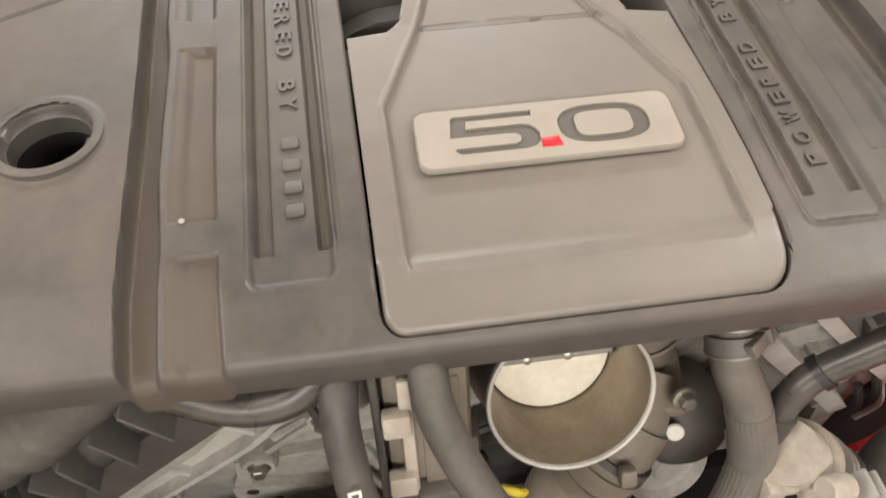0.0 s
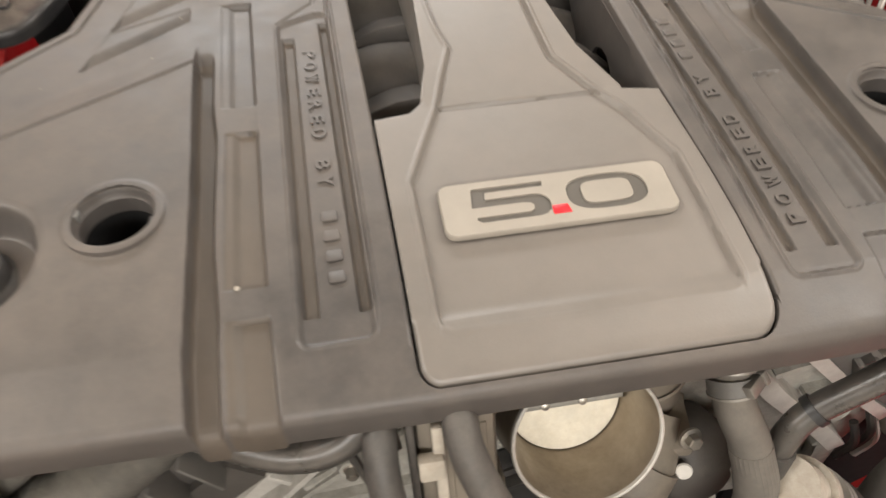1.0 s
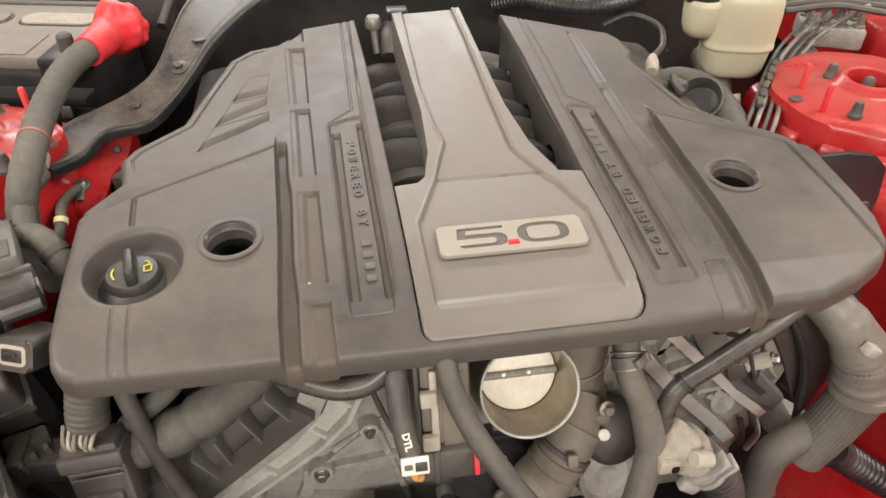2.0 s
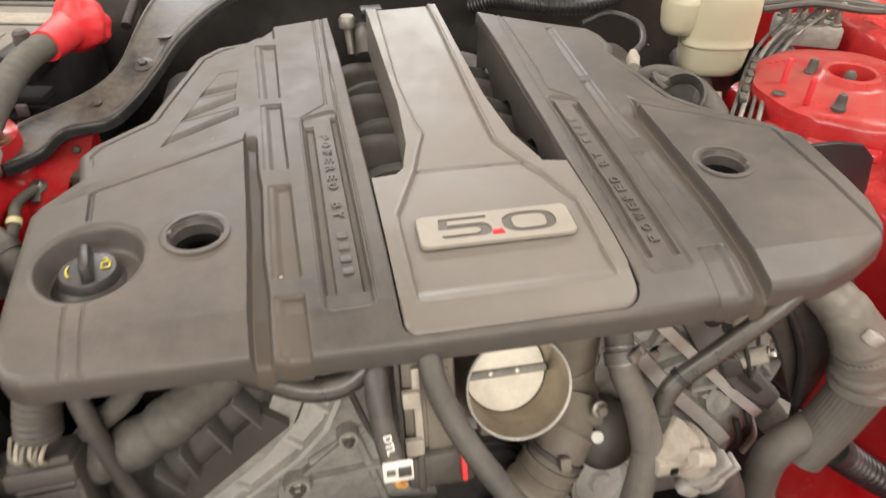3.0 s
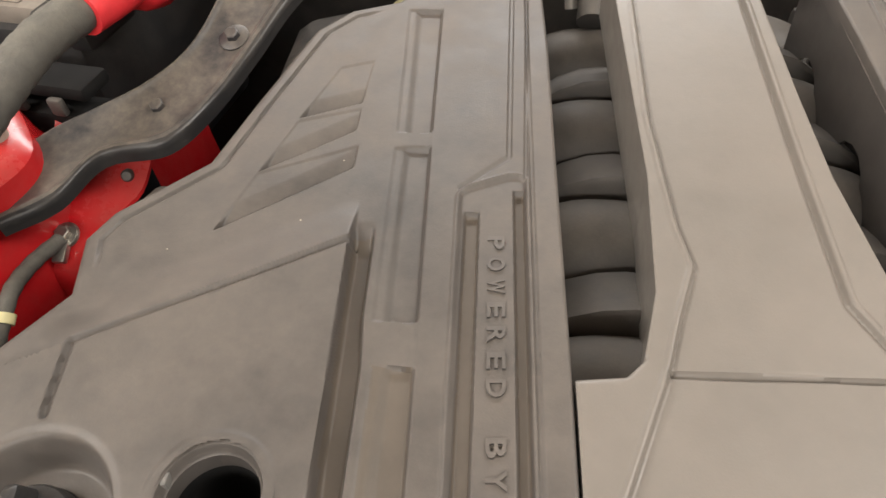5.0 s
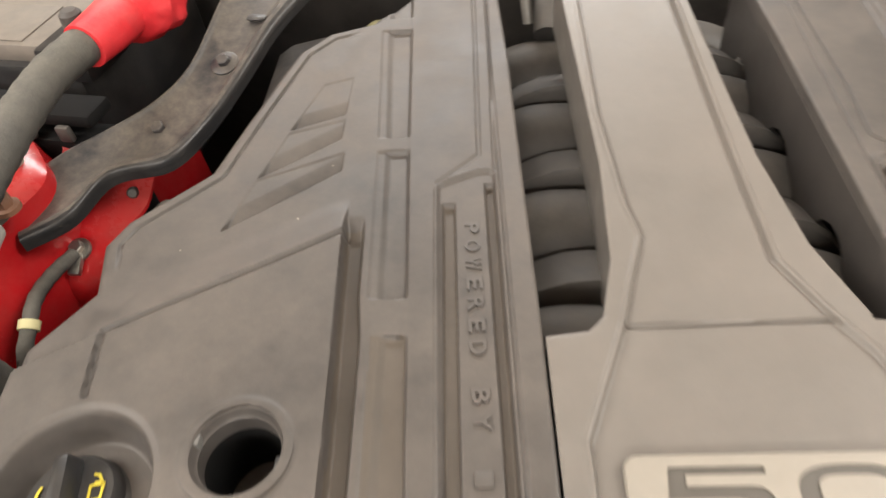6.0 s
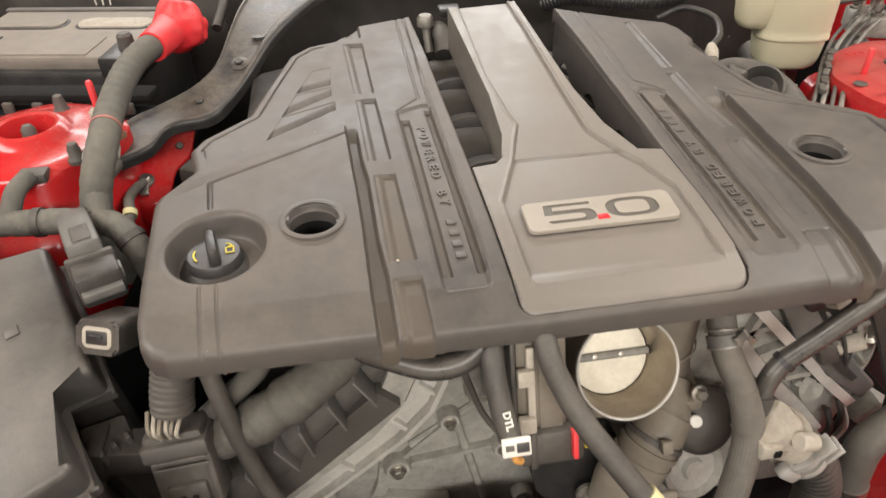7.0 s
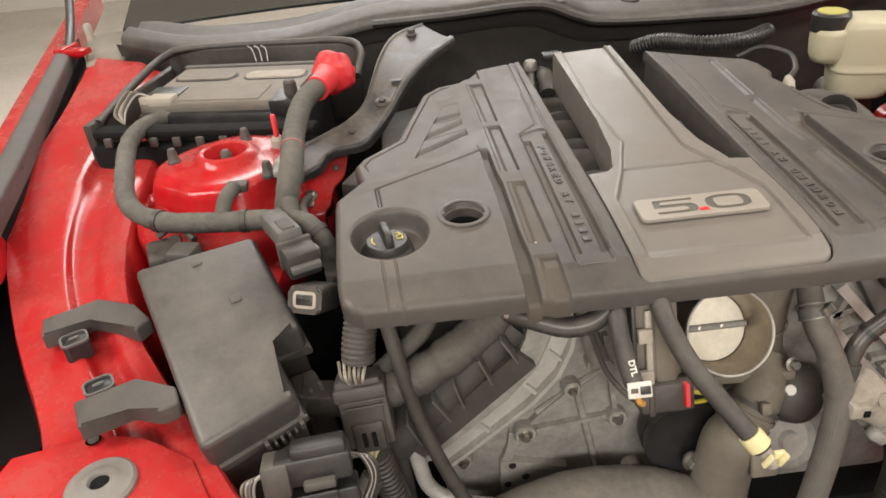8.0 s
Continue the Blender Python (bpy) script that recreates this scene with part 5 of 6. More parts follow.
for i in range(4):
    part("latch_tooth", moved(box(0.0026, 0.006, 0.009, 0.0006, (0.011 + 0.0065 * i, -0.003, 0.908)), FRONT), FUSEBOX, fuse)
part("base_rib", moved(prism([(-0.466, -0.100), (-0.458, -0.096), (-0.456, -0.083), (-0.466, -0.087)], 0.82, 0.93, 0.002), LEAN), BLACK, fuse)
part("lid_mark", moved(box(0.010, 0.010, 0.002, 0.001, (-0.4485, 0.0617, 0.9724), rz=25), LEAN), FUSEBOX, fuse)
part("lid_mark", moved(box(0.010, 0.006, 0.002, 0.001, (-0.492, 0.112, 0.9724), rz=25), LEAN), FUSEBOX, fuse)
for pts, (sx, sy) in (([(-0.683, 0.125), (-0.634, 0.153), (-0.590, 0.135), (-0.565, 0.105), (-0.575, 0.088), (-0.602, 0.106), (-0.630, 0.118), (-0.672, 0.094)], (-0.640, 0.092)), ([(-0.602, -0.010), (-0.553, 0.014), (-0.513, -0.004), (-0.505, -0.026), (-0.520, -0.034), (-0.548, -0.024), (-0.586, -0.043)], (-0.590, 0.016))):
    arm = part("mount_arm", moved(prism(pts, 0.896, 0.913, 0.003, 3), ARMS), GREYBLACK, fuse, "grey plastic mounting arm")
    cup = part("mount_socket", moved(prism(rounded(0.026, 0.022, 0.006), -0.02, 0.0, 0.001), ARMS @ pose(sx, sy, 0.906, 0, 0, 28)), BLACK_CLEAN, arm)
    part("socket_rim", moved(strip(rounded(0.025, 0.021, 0.006) + [rounded(0.025, 0.021, 0.006)[0]], 0.0011, -0.001, 0.0014), ARMS @ pose(sx, sy, 0.9065, 0, 0, 28)), MIDGREY, cup)
    part("socket_tab", moved(box(0.010, 0.004, 0.003, 0.001, (0, 0.002, 0.0005)), ARMS @ pose(sx, sy, 0.906, 0, 0, 28)), MIDGREY, cup)

clip_plug = thing("harness_plug", "dusty grey taped plug hanging beside the fuse box", "connector", at=(-0.0016, -0.0177, 0.0616), size=0.955)
part("plug", box(0.026, 0.075, 0.022, 0.004, (-0.425, 0.158, 0.972), rz=24, rx=-8), MIDGREY, clip_plug)
part("shell", box(0.034, 0.03, 0.028, 0.004, (-0.402, 0.11, 0.962), rz=24), BLACK, clip_plug)
part("rib", box(0.036, 0.006, 0.03, 0.002, (-0.408, 0.122, 0.964), rz=24), GREYBLACK, clip_plug)
part("lock", box(0.014, 0.03, 0.006, 0.001, (-0.417, 0.142, 0.984), rz=24, rx=-8), GREYBLACK, clip_plug)
part("clip", box(0.03, 0.008, 0.007, 0.001, (-0.395, 0.094, 0.962), rz=24), MIDGREY, clip_plug)
part("clip", box(0.01, 0.012, 0.010, 0.001, (-0.388, 0.112, 0.968), rz=24), MIDGREY, clip_plug)
for i in range(4):
    part("wire", tube([(-0.436 + 0.006 * i, 0.19, 0.972), (-0.442 + 0.006 * i, 0.205, 0.968), (-0.45, 0.22, 0.955)], 0.003, 8, 5), BLACK, clip_plug)
open_plug = thing("open_connector", "black open connector with pale inner face", "connector", at=(0.0034, -0.0057, 0.0295), size=0.98)
part("shell", moved(prism(rounded(0.034, 0.026, 0.006), -0.03, 0.012, 0.003), toward((-0.388, 0.055, 0.95), (-0.3, -0.85, 0.5))), BLACK, open_plug)
part("face", moved(prism(rounded(0.023, 0.016, 0.004), 0, 0.0130, 0.0006), toward((-0.388, 0.055, 0.95), (-0.3, -0.85, 0.5))), DUSTYWHITE, open_plug, "pale inner face")
part("pins", moved(joined(box(0.017, 0.0105, 0.003, 0.0012, (0, 0, 0.0124)), box(0.010, 0.003, 0.003, 0.0005, (0, 0.001, 0.0135))), toward((-0.388, 0.055, 0.95), (-0.3, -0.85, 0.5))), BLACK_CLEAN, open_plug)

# ---- car body ----
body_car = thing("car_body", "dusty red painted car body around the open engine bay", "car body")


def swept(points_list, round_steps=6):
    """A sheet through section lines that each hold the same number of places."""
    rows = [spline(r, round_steps) for r in points_list]
    rows = list(zip(*rows))
    fine = [spline(r, 4) for r in rows]
    nr, nc = len(fine), len(fine[0])
    verts = [p for r in fine for p in r]
    faces = [(i * nc + j, i * nc + j + 1, (i + 1) * nc + j + 1, (i + 1) * nc + j) for i in range(nr - 1) for j in range(nc - 1)]
    return verts, faces


def thick(shape, t):
    """A sheet given a thickness straight down."""
    v, f = shape
    n = len(v)
    v2 = list(v) + [Vector(p) - Vector((0, 0, t)) for p in v]
    edges = {}
    for q in f:
        for a, b in zip(q, q[1:] + q[:1]):
            edges[(a, b)] = edges.get((a, b), 0) + 1
    rim = [(a, b) for a, b in edges if (b, a) not in edges]
    return v2, [tuple(q) for q in f] + [tuple(i + n for i in q)[::-1] for q in f] + [(b, a, a + n, b + n) for a, b in rim]


# wing with its seal, beside the bay
def wing_line(y):
    return -0.84 - 0.2483 * (y - 0.392) if y > 0.15 else -0.78 - 0.3 * (0.15 - y)


def wing(s):
    rows = []
    for y in (-0.5, -0.1, 0.15, 0.3, 0.6, 0.98, 1.3, 1.7):
        xe = wing_line(y)
        rows.append([(s * (xe + dx), y, 0.985 + dz) for dx, dz in ((0.02, -0.05), (0.016, -0.006), (0.008, 0.004), (-0.012, 0.006), (-0.026, 0.0), (-0.034, -0.03), (-0.036, -0.2), (-0.02, -0.55))])
    return swept(list(zip(*rows)), 4)


for s in (1, -1):
    side = (0.022, 0.010, -0.006) if s > 0 else (0, 0, 0)
    settled(part("wing", thick(wing(s), 0.004), RED, body_car, "red front wing panel"), side)
    rows = [[(s * (wing_line(y) + dx), y, z) for dx, z in ((0.036, 0.972), (0.036, 0.986), (0.032, 0.993), (0.014, 0.998), (0.007, 0.995), (0.005, 0.988))] for y in (0.14, 0.4, 0.7, 0.99)]
    settled(part("wing_seal", thick(swept(list(zip(*rows)), 4), 0.006), GREYBLACK, body_car, "grey rubber wing seal strip"), side)
    # near-black sheet put in for the shade between seal and inner wing
    rows = [[(s * (wing_line(y) + dx), y, z) for dx, z in ((0.030, 0.985), (0.028, 0.93), (0.02, 0.86), (0.14, 0.84))] for y in (0.0, 0.3, 0.55, 0.8, 1.1)]
    settled(part("wing_gap_shade", thick(swept(list(zip(*rows))), 0.004), SHADE_BLACK, body_car, "near-black sheet for the shaded gap beside the wing"), side)
APRON = [((-0.95, 1.02, 0.955), (-0.66, 0.80, 0.96)), ((-0.89, 0.72, 0.952), (-0.66, 0.62, 0.955)), ((-0.86, 0.48, 0.94), (-0.66, 0.42, 0.945)), ((-0.82, 0.30, 0.918), (-0.645, 0.24, 0.925)), ((-0.745, 0.13, 0.892), (-0.61, 0.12, 0.90)), ((-0.672, 0.0, 0.876), (-0.548, 0.02, 0.875)), ((-0.64, -0.1, 0.87), (-0.49, -0.07, 0.868)), ((-0.62, -0.3, 0.862), (-0.43, -0.16, 0.86))]

def apron(s):
    rows = []
    for (xa, ya, za), (xb, yb, zb) in APRON:
        pts = [(xa - 0.012, ya, za - 0.09), (xa, ya, za - 0.012)]
        for k, dz in ((0.08, 0.0), (0.35, 0.002), (0.5, 0.003), (0.58, -0.008), (0.72, -0.010), (0.82, 0.0), (0.95, 0.001)):
            pts.append((xa + (xb - xa) * k, ya + (yb - ya) * k, za + (zb - za) * k + dz))
        pts += [(xb + 0.004, yb, zb - 0.012), (xb + 0.016, yb, zb - 0.10)]
        rows.append([(s * x, y, z) for x, y, z in pts])
    return swept(list(zip(*rows)), 3)


settled(part("inner_wing", thick(apron(1), 0.003), RED, body_car, "dusty red inner wing rail"), (0.0155, -0.0119, 0.0597), 0.955)
part("inner_wing", thick(apron(-1), 0.003), RED, body_car, "dusty red inner wing rail")
for s in (1, -1):
    # added near-black sheet: stands for the shade below the inner wing
    shade_rows = [[(s * (b[0] + dx), b[1], b[2] + dz) for a, b in APRON] for dx, dz in ((-0.01, -0.03), (-0.014, -0.2), (-0.02, -0.42))]
    settled(part("under_wing_shade", thick(swept(shade_rows), 0.004), SHADE_BLACK, body_car, "near-black sheet for the shade under the inner wing"), *(((0.0155, -0.0119, 0.0597), 0.955) if s > 0 else ((0, 0, 0), 1.0)))
front_plate = part("front_support", thick(swept([[(-0.70, -0.19, 0.868), (-0.6, -0.2, 0.872), (-0.5, -0.19, 0.872), (-0.43, -0.17, 0.868)], [(-0.68, -0.11, 0.872), (-0.6, -0.1, 0.876), (-0.54, -0.1, 0.876), (-0.47, -0.115, 0.868)], [(-0.66, -0.04, 0.877), (-0.6, -0.03, 0.879), (-0.55, -0.035, 0.879), (-0.50, -0.06, 0.870)]]), 0.004), RED, body_car, "red front support plate")
settled(front_plate, (0.0005, -0.0111, 0.0626), 0.955)
part("hole_rim", moved(lathe([(0.003, 0.0), (0.005, 0.001), (0.007, 0.001)], 18), pose(-0.59, -0.033, 0.8805)), BLACK, front_plate)
part("rubber_pad", moved(lathe([(0.008, -0.01), (0.008, 0.003), (0.0095, 0.005), (0.016, 0.004), (0.0185, 0.0022), (0.0265, 0.0022), (0.029, 0.0), (0.029, -0.004)], 40, False), pose(-0.568, -0.083, 0.879)), PADGREY, front_plate, "round grey rubber bump pad")
part("hole", moved(lathe([(0.0005, 0), (0.0085, 0)], 18, False), pose(-0.568, -0.083, 0.8808)), SHADE_BLACK, front_plate)


def tower(cx, cy, top, r, flat, name_label, inner=1.0, swages=7, paint=RED):
    prof = [(0.0255, -0.03), (0.026, 0.006), (0.0275, 0.011), (0.031, 0.0125), (0.036, 0.011), (0.041, 0.004), (0.046, 0.001), (r * flat * 0.8, -0.001), (r * flat * 0.94, -0.003), (r * flat, -0.007), (r * (flat + 0.02), -0.013), (r * (flat + 0.06), -0.030), (r * (0.5 * flat + 0.48), -0.046), (r * 0.96, -0.058), (r, -0.075), (r * 1.02, -0.18), (r * 1.04, -0.35)]
    v, f = lathe(prof, 72, False)
    out = []
    for q in v:
        a = math.atan2(q[1], q[0])
        rr = math.hypot(q[0], q[1])
        k = min(1, max(0, (rr - r * flat * 0.75) / (r * 0.22)))
        s = 1 + k * (0.045 * math.sin(4 * a + 0.6) + 0.02 * math.sin(9 * a))
        s_in = 1 + (inner - 1) * min(1, max(0, (rr - r * flat) / (r * 0.2))) * max(0, math.cos(a) * (1 if cx < 0 else -1))
        out.append((q[0] * s * s_in, q[1] * s * 0.97, q[2] - 0.003 * k * math.cos(3 * a)))
    t = part("strut_tower", moved((out, f), pose(cx, cy, top)), paint, body_car, name_label)
    for i in range(swages):
        a = radians(200 + 24 * i)
        part("pressed_swage", moved(box(0.016, 0.028, 0.01, 0.005, (0, 0, 0)), pose(cx + r * (flat + 0.10) * math.cos(a), cy + r * (flat + 0.10) * math.sin(a), top - 0.034, 0, 0, math.degrees(a)) @ pose(0, 0, 0, 0, 60, 0)), paint, t)
    part("mount_well", moved(lathe([(0.0005, 0), (0.026, 0)], 24, False), pose(cx, cy, top - 0.016)), BLACK_CLEAN, t)
    part("strut_nut", moved(joined(lathe([(0.011, 0), (0.011, 0.006), (0.009, 0.010)], 6), lathe([(0.007, 0.01), (0.007, 0.024), (0.004, 0.028)], 16)), pose(cx, cy, top - 0.016)), GREYBLACK, t)
    return t


lt = settled(tower(-0.546, 0.365, 0.974, 0.128, 0.70, "red strut tower with dusty top and open centre", 0.72, 4), (0.0138, -0.0383, 0.1056), 0.92)
rt = tower(0.531, 0.366, 0.949, 0.136, 0.86, "red strut tower under pale dust, open centre", 0.86, 7, REDDUST)
for t, studs in ((lt, ((-0.482, 0.392, 0.985, True), (-0.531, 0.425, 0.970, False), (-0.615, 0.372, 0.972, False), (-0.484, 0.302, 0.972, False))), (rt, ((0.447, 0.376, 0.948, True), (0.440, 0.318, 0.948, True), (0.470, 0.300, 0.946, False), (0.497, 0.395, 0.948, False)))):
    for x, y, z, red in studs:
        part("stud", moved(lathe([(0.0036, 0), (0.0036, 0.030), (0.0024, 0.032)], 14) if red else lathe([(0.0085, 0), (0.0085, 0.004), (0.0068, 0.006), (0.0060, 0.014), (0.0045, 0.020), (0.0025, 0.021)], 18), pose(x, y, z)), REDPLASTIC if red else GREYBLACK, t, "red-capped stud" if red else "grey dust-capped nut")
part("stud_base", moved(lathe([(0.010, 0), (0.010, 0.012), (0.006, 0.016)], 16), pose(-0.482, 0.392, 0.971)), DUSTYWHITE, lt)
part("earth_clamp", joined(box(0.034, 0.024, 0.010, 0.003, (-0.461, 0.304, 0.978), rz=10), box(0.016, 0.03, 0.016, 0.003, (-0.466, 0.325, 0.978), rz=-20)), GREYPLASTIC, lt, "silver-grey clamp block")
part("clamp_bolt", moved(hexbolt(0.006, 0.014), pose(-0.452, 0.335, 0.978)), material("rusty bolt", (0.2, 0.09, 0.05), 0.7, dust=0.3), lt, "rusty bolt")
part("drip_hole", moved(lathe([(0.0005, 0), (0.0075, 0), (0.0082, -0.001)], 18, False), pose(0.424, 0.349, 0.9495)), BLACK, rt)
# body sides under the towers
part("earth_bracket", thick(swept([[(-0.425, 0.375, 0.980), (-0.385, 0.372, 0.976), (-0.352, 0.355, 0.966)], [(-0.420, 0.338, 0.960), (-0.386, 0.336, 0.957), (-0.358, 0.331, 0.950)], [(-0.417, 0.318, 0.949), (-0.395, 0.317, 0.946), (-0.372, 0.315, 0.941)], [(-0.415, 0.300, 0.940), (-0.395, 0.297, 0.937), (-0.376, 0.291, 0.931)], [(-0.412, 0.280, 0.929), (-0.396, 0.277, 0.925), (-0.383, 0.279, 0.925)], [(-0.411, 0.276, 0.900), (-0.396, 0.274, 0.900), (-0.384, 0.276, 0.900)]]), 0.003), RED, body_car, "red bracket beside the tower")
part("weld_stud", moved(lathe([(0.0042, 0), (0.0042, 0.012), (0.003, 0.014)], 14), toward((-0.371, 0.346, 0.951), (0.3, -0.8, 0.5))), GREYBLACK, body_car)
part("side_member", thick(swept([[(-0.50, 0.10, 0.90), (-0.47, 0.2, 0.918), (-0.455, 0.32, 0.925), (-0.45, 0.5, 0.93)], [(-0.46, 0.10, 0.895), (-0.435, 0.2, 0.912), (-0.415, 0.32, 0.92), (-0.41, 0.5, 0.925)], [(-0.44, 0.10, 0.86), (-0.415, 0.2, 0.875), (-0.40, 0.32, 0.885), (-0.395, 0.5, 0.89)], [(-0.43, 0.10, 0.6), (-0.40, 0.2, 0.6), (-0.39, 0.32, 0.6), (-0.385, 0.5, 0.6)]]), 0.004), RED, body_car, "red inner chassis side")
part("side_member", thick(swept([[(0.56, -0.3, 0.86), (0.55, 0.0, 0.87), (0.53, 0.15, 0.88), (0.50, 0.28, 0.885), (0.5, 0.5, 0.9)], [(0.50, -0.3, 0.83), (0.50, 0.0, 0.84), (0.49, 0.15, 0.855), (0.465, 0.28, 0.87), (0.46, 0.5, 0.88)], [(0.46, -0.3, 0.74), (0.46, 0.0, 0.75), (0.47, 0.15, 0.76), (0.455, 0.28, 0.77), (0.45, 0.5, 0.78)], [(0.42, -0.3, 0.66), (0.42, 0.0, 0.67), (0.43, 0.15, 0.66), (0.44, 0.28, 0.66), (0.44, 0.5, 0.66)], [(0.34, -0.3, 0.55), (0.34, 0.0, 0.56), (0.36, 0.15, 0.56), (0.38, 0.28, 0.56), (0.4, 0.5, 0.56)]]), 0.004), RED, body_car, "red inner chassis side")
part("splash_panel", facing([(0.345, 0.962), (0.395, 0.963), (0.428, 0.957), (0.447, 0.94), (0.456, 0.90), (0.458, 0.80), (0.45, 0.72), (0.345, 0.72)], 0.203, 0.208, 0.002), BLACK_CLEAN, body_car, "black splash panel beside the tower")
part("panel_pin", moved(lathe([(0.008, 0), (0.006, 0.003), (0.001, 0.004)], 14), toward((0.44, 0.2045, 0.89), (0, -1, 0))), GREYBLACK, body_car)
# near-black sheet added to paint the shaded gap behind the coolant elbow
part("under_gap_shade", facing([(0.20, 0.775), (0.30, 0.775), (0.37, 0.70), (0.36, 0.55), (0.20, 0.55)], 0.065, 0.07, 0.002), SHADE_BLACK, body_car, "near-black sheet for the shaded gap below the alternator")
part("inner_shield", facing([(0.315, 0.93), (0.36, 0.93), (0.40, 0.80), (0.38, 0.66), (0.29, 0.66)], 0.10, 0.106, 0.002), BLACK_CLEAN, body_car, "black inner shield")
# added near-black sheet covers the red chassis side in place of shade
part("side_shade", thick(swept([[(-0.428, -0.02, 0.885), (-0.412, 0.1, 0.895), (-0.395, 0.22, 0.905), (-0.385, 0.30, 0.905)], [(-0.415, -0.02, 0.75), (-0.400, 0.1, 0.75), (-0.385, 0.22, 0.75), (-0.38, 0.30, 0.75)], [(-0.415, -0.02, 0.5), (-0.400, 0.1, 0.5), (-0.385, 0.22, 0.5), (-0.38, 0.30, 0.5)]]), 0.003), SHADE_BLACK, body_car, "near-black sheet standing for shade along the chassis side")
# unseen part: near-black sheet added so the depth of the bay stays dark
part("bay_floor", box(1.56, 1.3, 0.02, 0.0, (0, 0.25, 0.50)), SHADE_BLACK, body_car, "added near-black sheet closing the bay below")
part("front_beam", box(1.3, 0.05, 0.22, 0.02, (0, -0.33, 0.60)), BLACK, body_car, "dark radiator support")

# cowl, windscreen, brace
cowl = thing("cowl_panel", "grey dusty plastic cowl panel below the windscreen", "cowl panel", at=(0.012, -0.003, -0.003))
edge = [(-0.82, 0.93, 1.0), (-0.66, 0.80, 1.0), (-0.47, 0.745, 1.012), (-0.32, 0.705, 1.045), (-0.20, 0.655, 1.058), (-0.06, 0.668, 1.058), (0.01, 0.675, 1.032), (0.06, 0.68, 1.018), (0.22, 0.70, 1.005), (0.42, 0.74, 0.995), (0.8, 0.9, 1.0)]
rows = [edge, [(x, y + 0.015, z + 0.014) for x, y, z in edge], [(x, y + 0.07, z + 0.018) for x, y, z in edge], [(x, y + 0.10, z + 0.004) for x, y, z in edge], [(x, y + 0.16, z + 0.012) for x, y, z in edge], [(x, y + 0.20, z + 0.004) for x, y, z in edge]]
part("panel", thick(swept(rows), 0.006), BLACK, cowl)
wall_rows = [[(x, y + dy, z + dz) for x, y, z in edge] for dy, dz in ((0.004, -0.002), (0.012, -0.03), (0.02, -0.09))] + [[(x, y + 0.03, 0.5) for x, y, z in edge]]
part("firewall", thick(swept(wall_rows), 0.004), BLACK, body_car, "dark bulkhead below the cowl")
part("edge_lip", tube([(x, y - 0.004, z + 0.002) for x, y, z in edge[3:]], 0.007, 8, 6), BLACK, cowl)
part("cap_plug", moved(lathe([(0.014, 0), (0.014, 0.004), (0.008, 0.006)], 20), pose(-0.012, 0.70, 1.058, 8)), GREYPLASTIC, cowl)
part("cap_plug", moved(lathe([(0.016, 0), (0.016, 0.004), (0.010, 0.006)], 20), pose(0.13, 0.76, 1.03, 8)), BLACK, cowl)
glass = thing("windscreen", "dark tinted lower windscreen glass", "windscreen")
part("pane", thick(swept([[(-0.85, 1.07, 0.995), (-0.3, 0.905, 1.045), (0.3, 0.90, 1.02), (0.85, 1.08, 1.0)], [(-0.75, 1.7, 1.40), (-0.3, 1.62, 1.42), (0.3, 1.62, 1.42), (0.75, 1.7, 1.40)], [(-0.6, 2.1, 1.58), (-0.3, 2.05, 1.6), (0.3, 2.05, 1.6), (0.6, 2.1, 1.58)]]), 0.005), GLASS, glass)
brace = thing("strut_brace", "black steel brace caked with dust, bolted to tower and cowl", "brace")
BR_OUT = [(-0.430, 0.318, 0.985), (-0.408, 0.347, 0.989), (-0.385, 0.363, 0.992), (-0.350, 0.384, 1.001), (-0.326, 0.412, 1.013), (-0.311, 0.468, 1.033), (-0.300, 0.520, 1.044), (-0.278, 0.595, 1.051), (-0.233, 0.632, 1.054)]
BR_IN = [(-0.408, 0.268, 0.981), (-0.382, 0.288, 0.983), (-0.366, 0.322, 0.987), (-0.327, 0.332, 0.989), (-0.306, 0.366, 0.994), (-0.284, 0.402, 1.010), (-0.262, 0.444, 1.027), (-0.225, 0.500, 1.042), (-0.188, 0.547, 1.049)]


def brace_row(k, dz=0.0):
    return [(a[0] * (1 - k) + b[0] * k, a[1] * (1 - k) + b[1] * k, a[2] * (1 - k) + b[2] * k + dz) for a, b in zip(BR_OUT, BR_IN)]


part("plate", thick(swept([brace_row(0, -0.010), brace_row(0.01, -0.001), brace_row(0.06, 0.001), brace_row(0.14, -0.002), brace_row(0.5, -0.004), brace_row(0.8, -0.003), brace_row(0.88, 0.001), brace_row(0.95, 0.001)], 4), 0.003), DIRTYMETAL, brace, "dusty stamped brace plate")
part("turned_edge", thick(swept([brace_row(0.95, 0.001), brace_row(0.99, 0.0), brace_row(1.01, -0.003), brace_row(1.01, -0.007)]), 0.003), BLACK_CLEAN, brace, "dark turned-down edge")
for x, y, z in ((-0.301, 0.4145, 1.0095), (-0.342, 0.364, 0.990)):
    part("bolt", moved(joined(lathe([(0.0105, 0), (0.0105, 0.0012), (0.009, 0.002)], 24), hexbolt(0.0048, 0.006)), pose(x, y, z, 18, -4)), DIRTYMETAL, brace)
for x, y, z in ((-0.280, 0.449, 1.0255),):
    part("slot", moved(prism(rounded(0.016, 0.007, 0.003), 0, 0.0012, 0.0003), pose(x, y, z, 8, -4, -20)), BLACK_CLEAN, brace)
part("bolt", moved(hexbolt(0.0055, 0.009), pose(-0.250, 0.587, 1.049, 4)), GREYBLACK, brace)
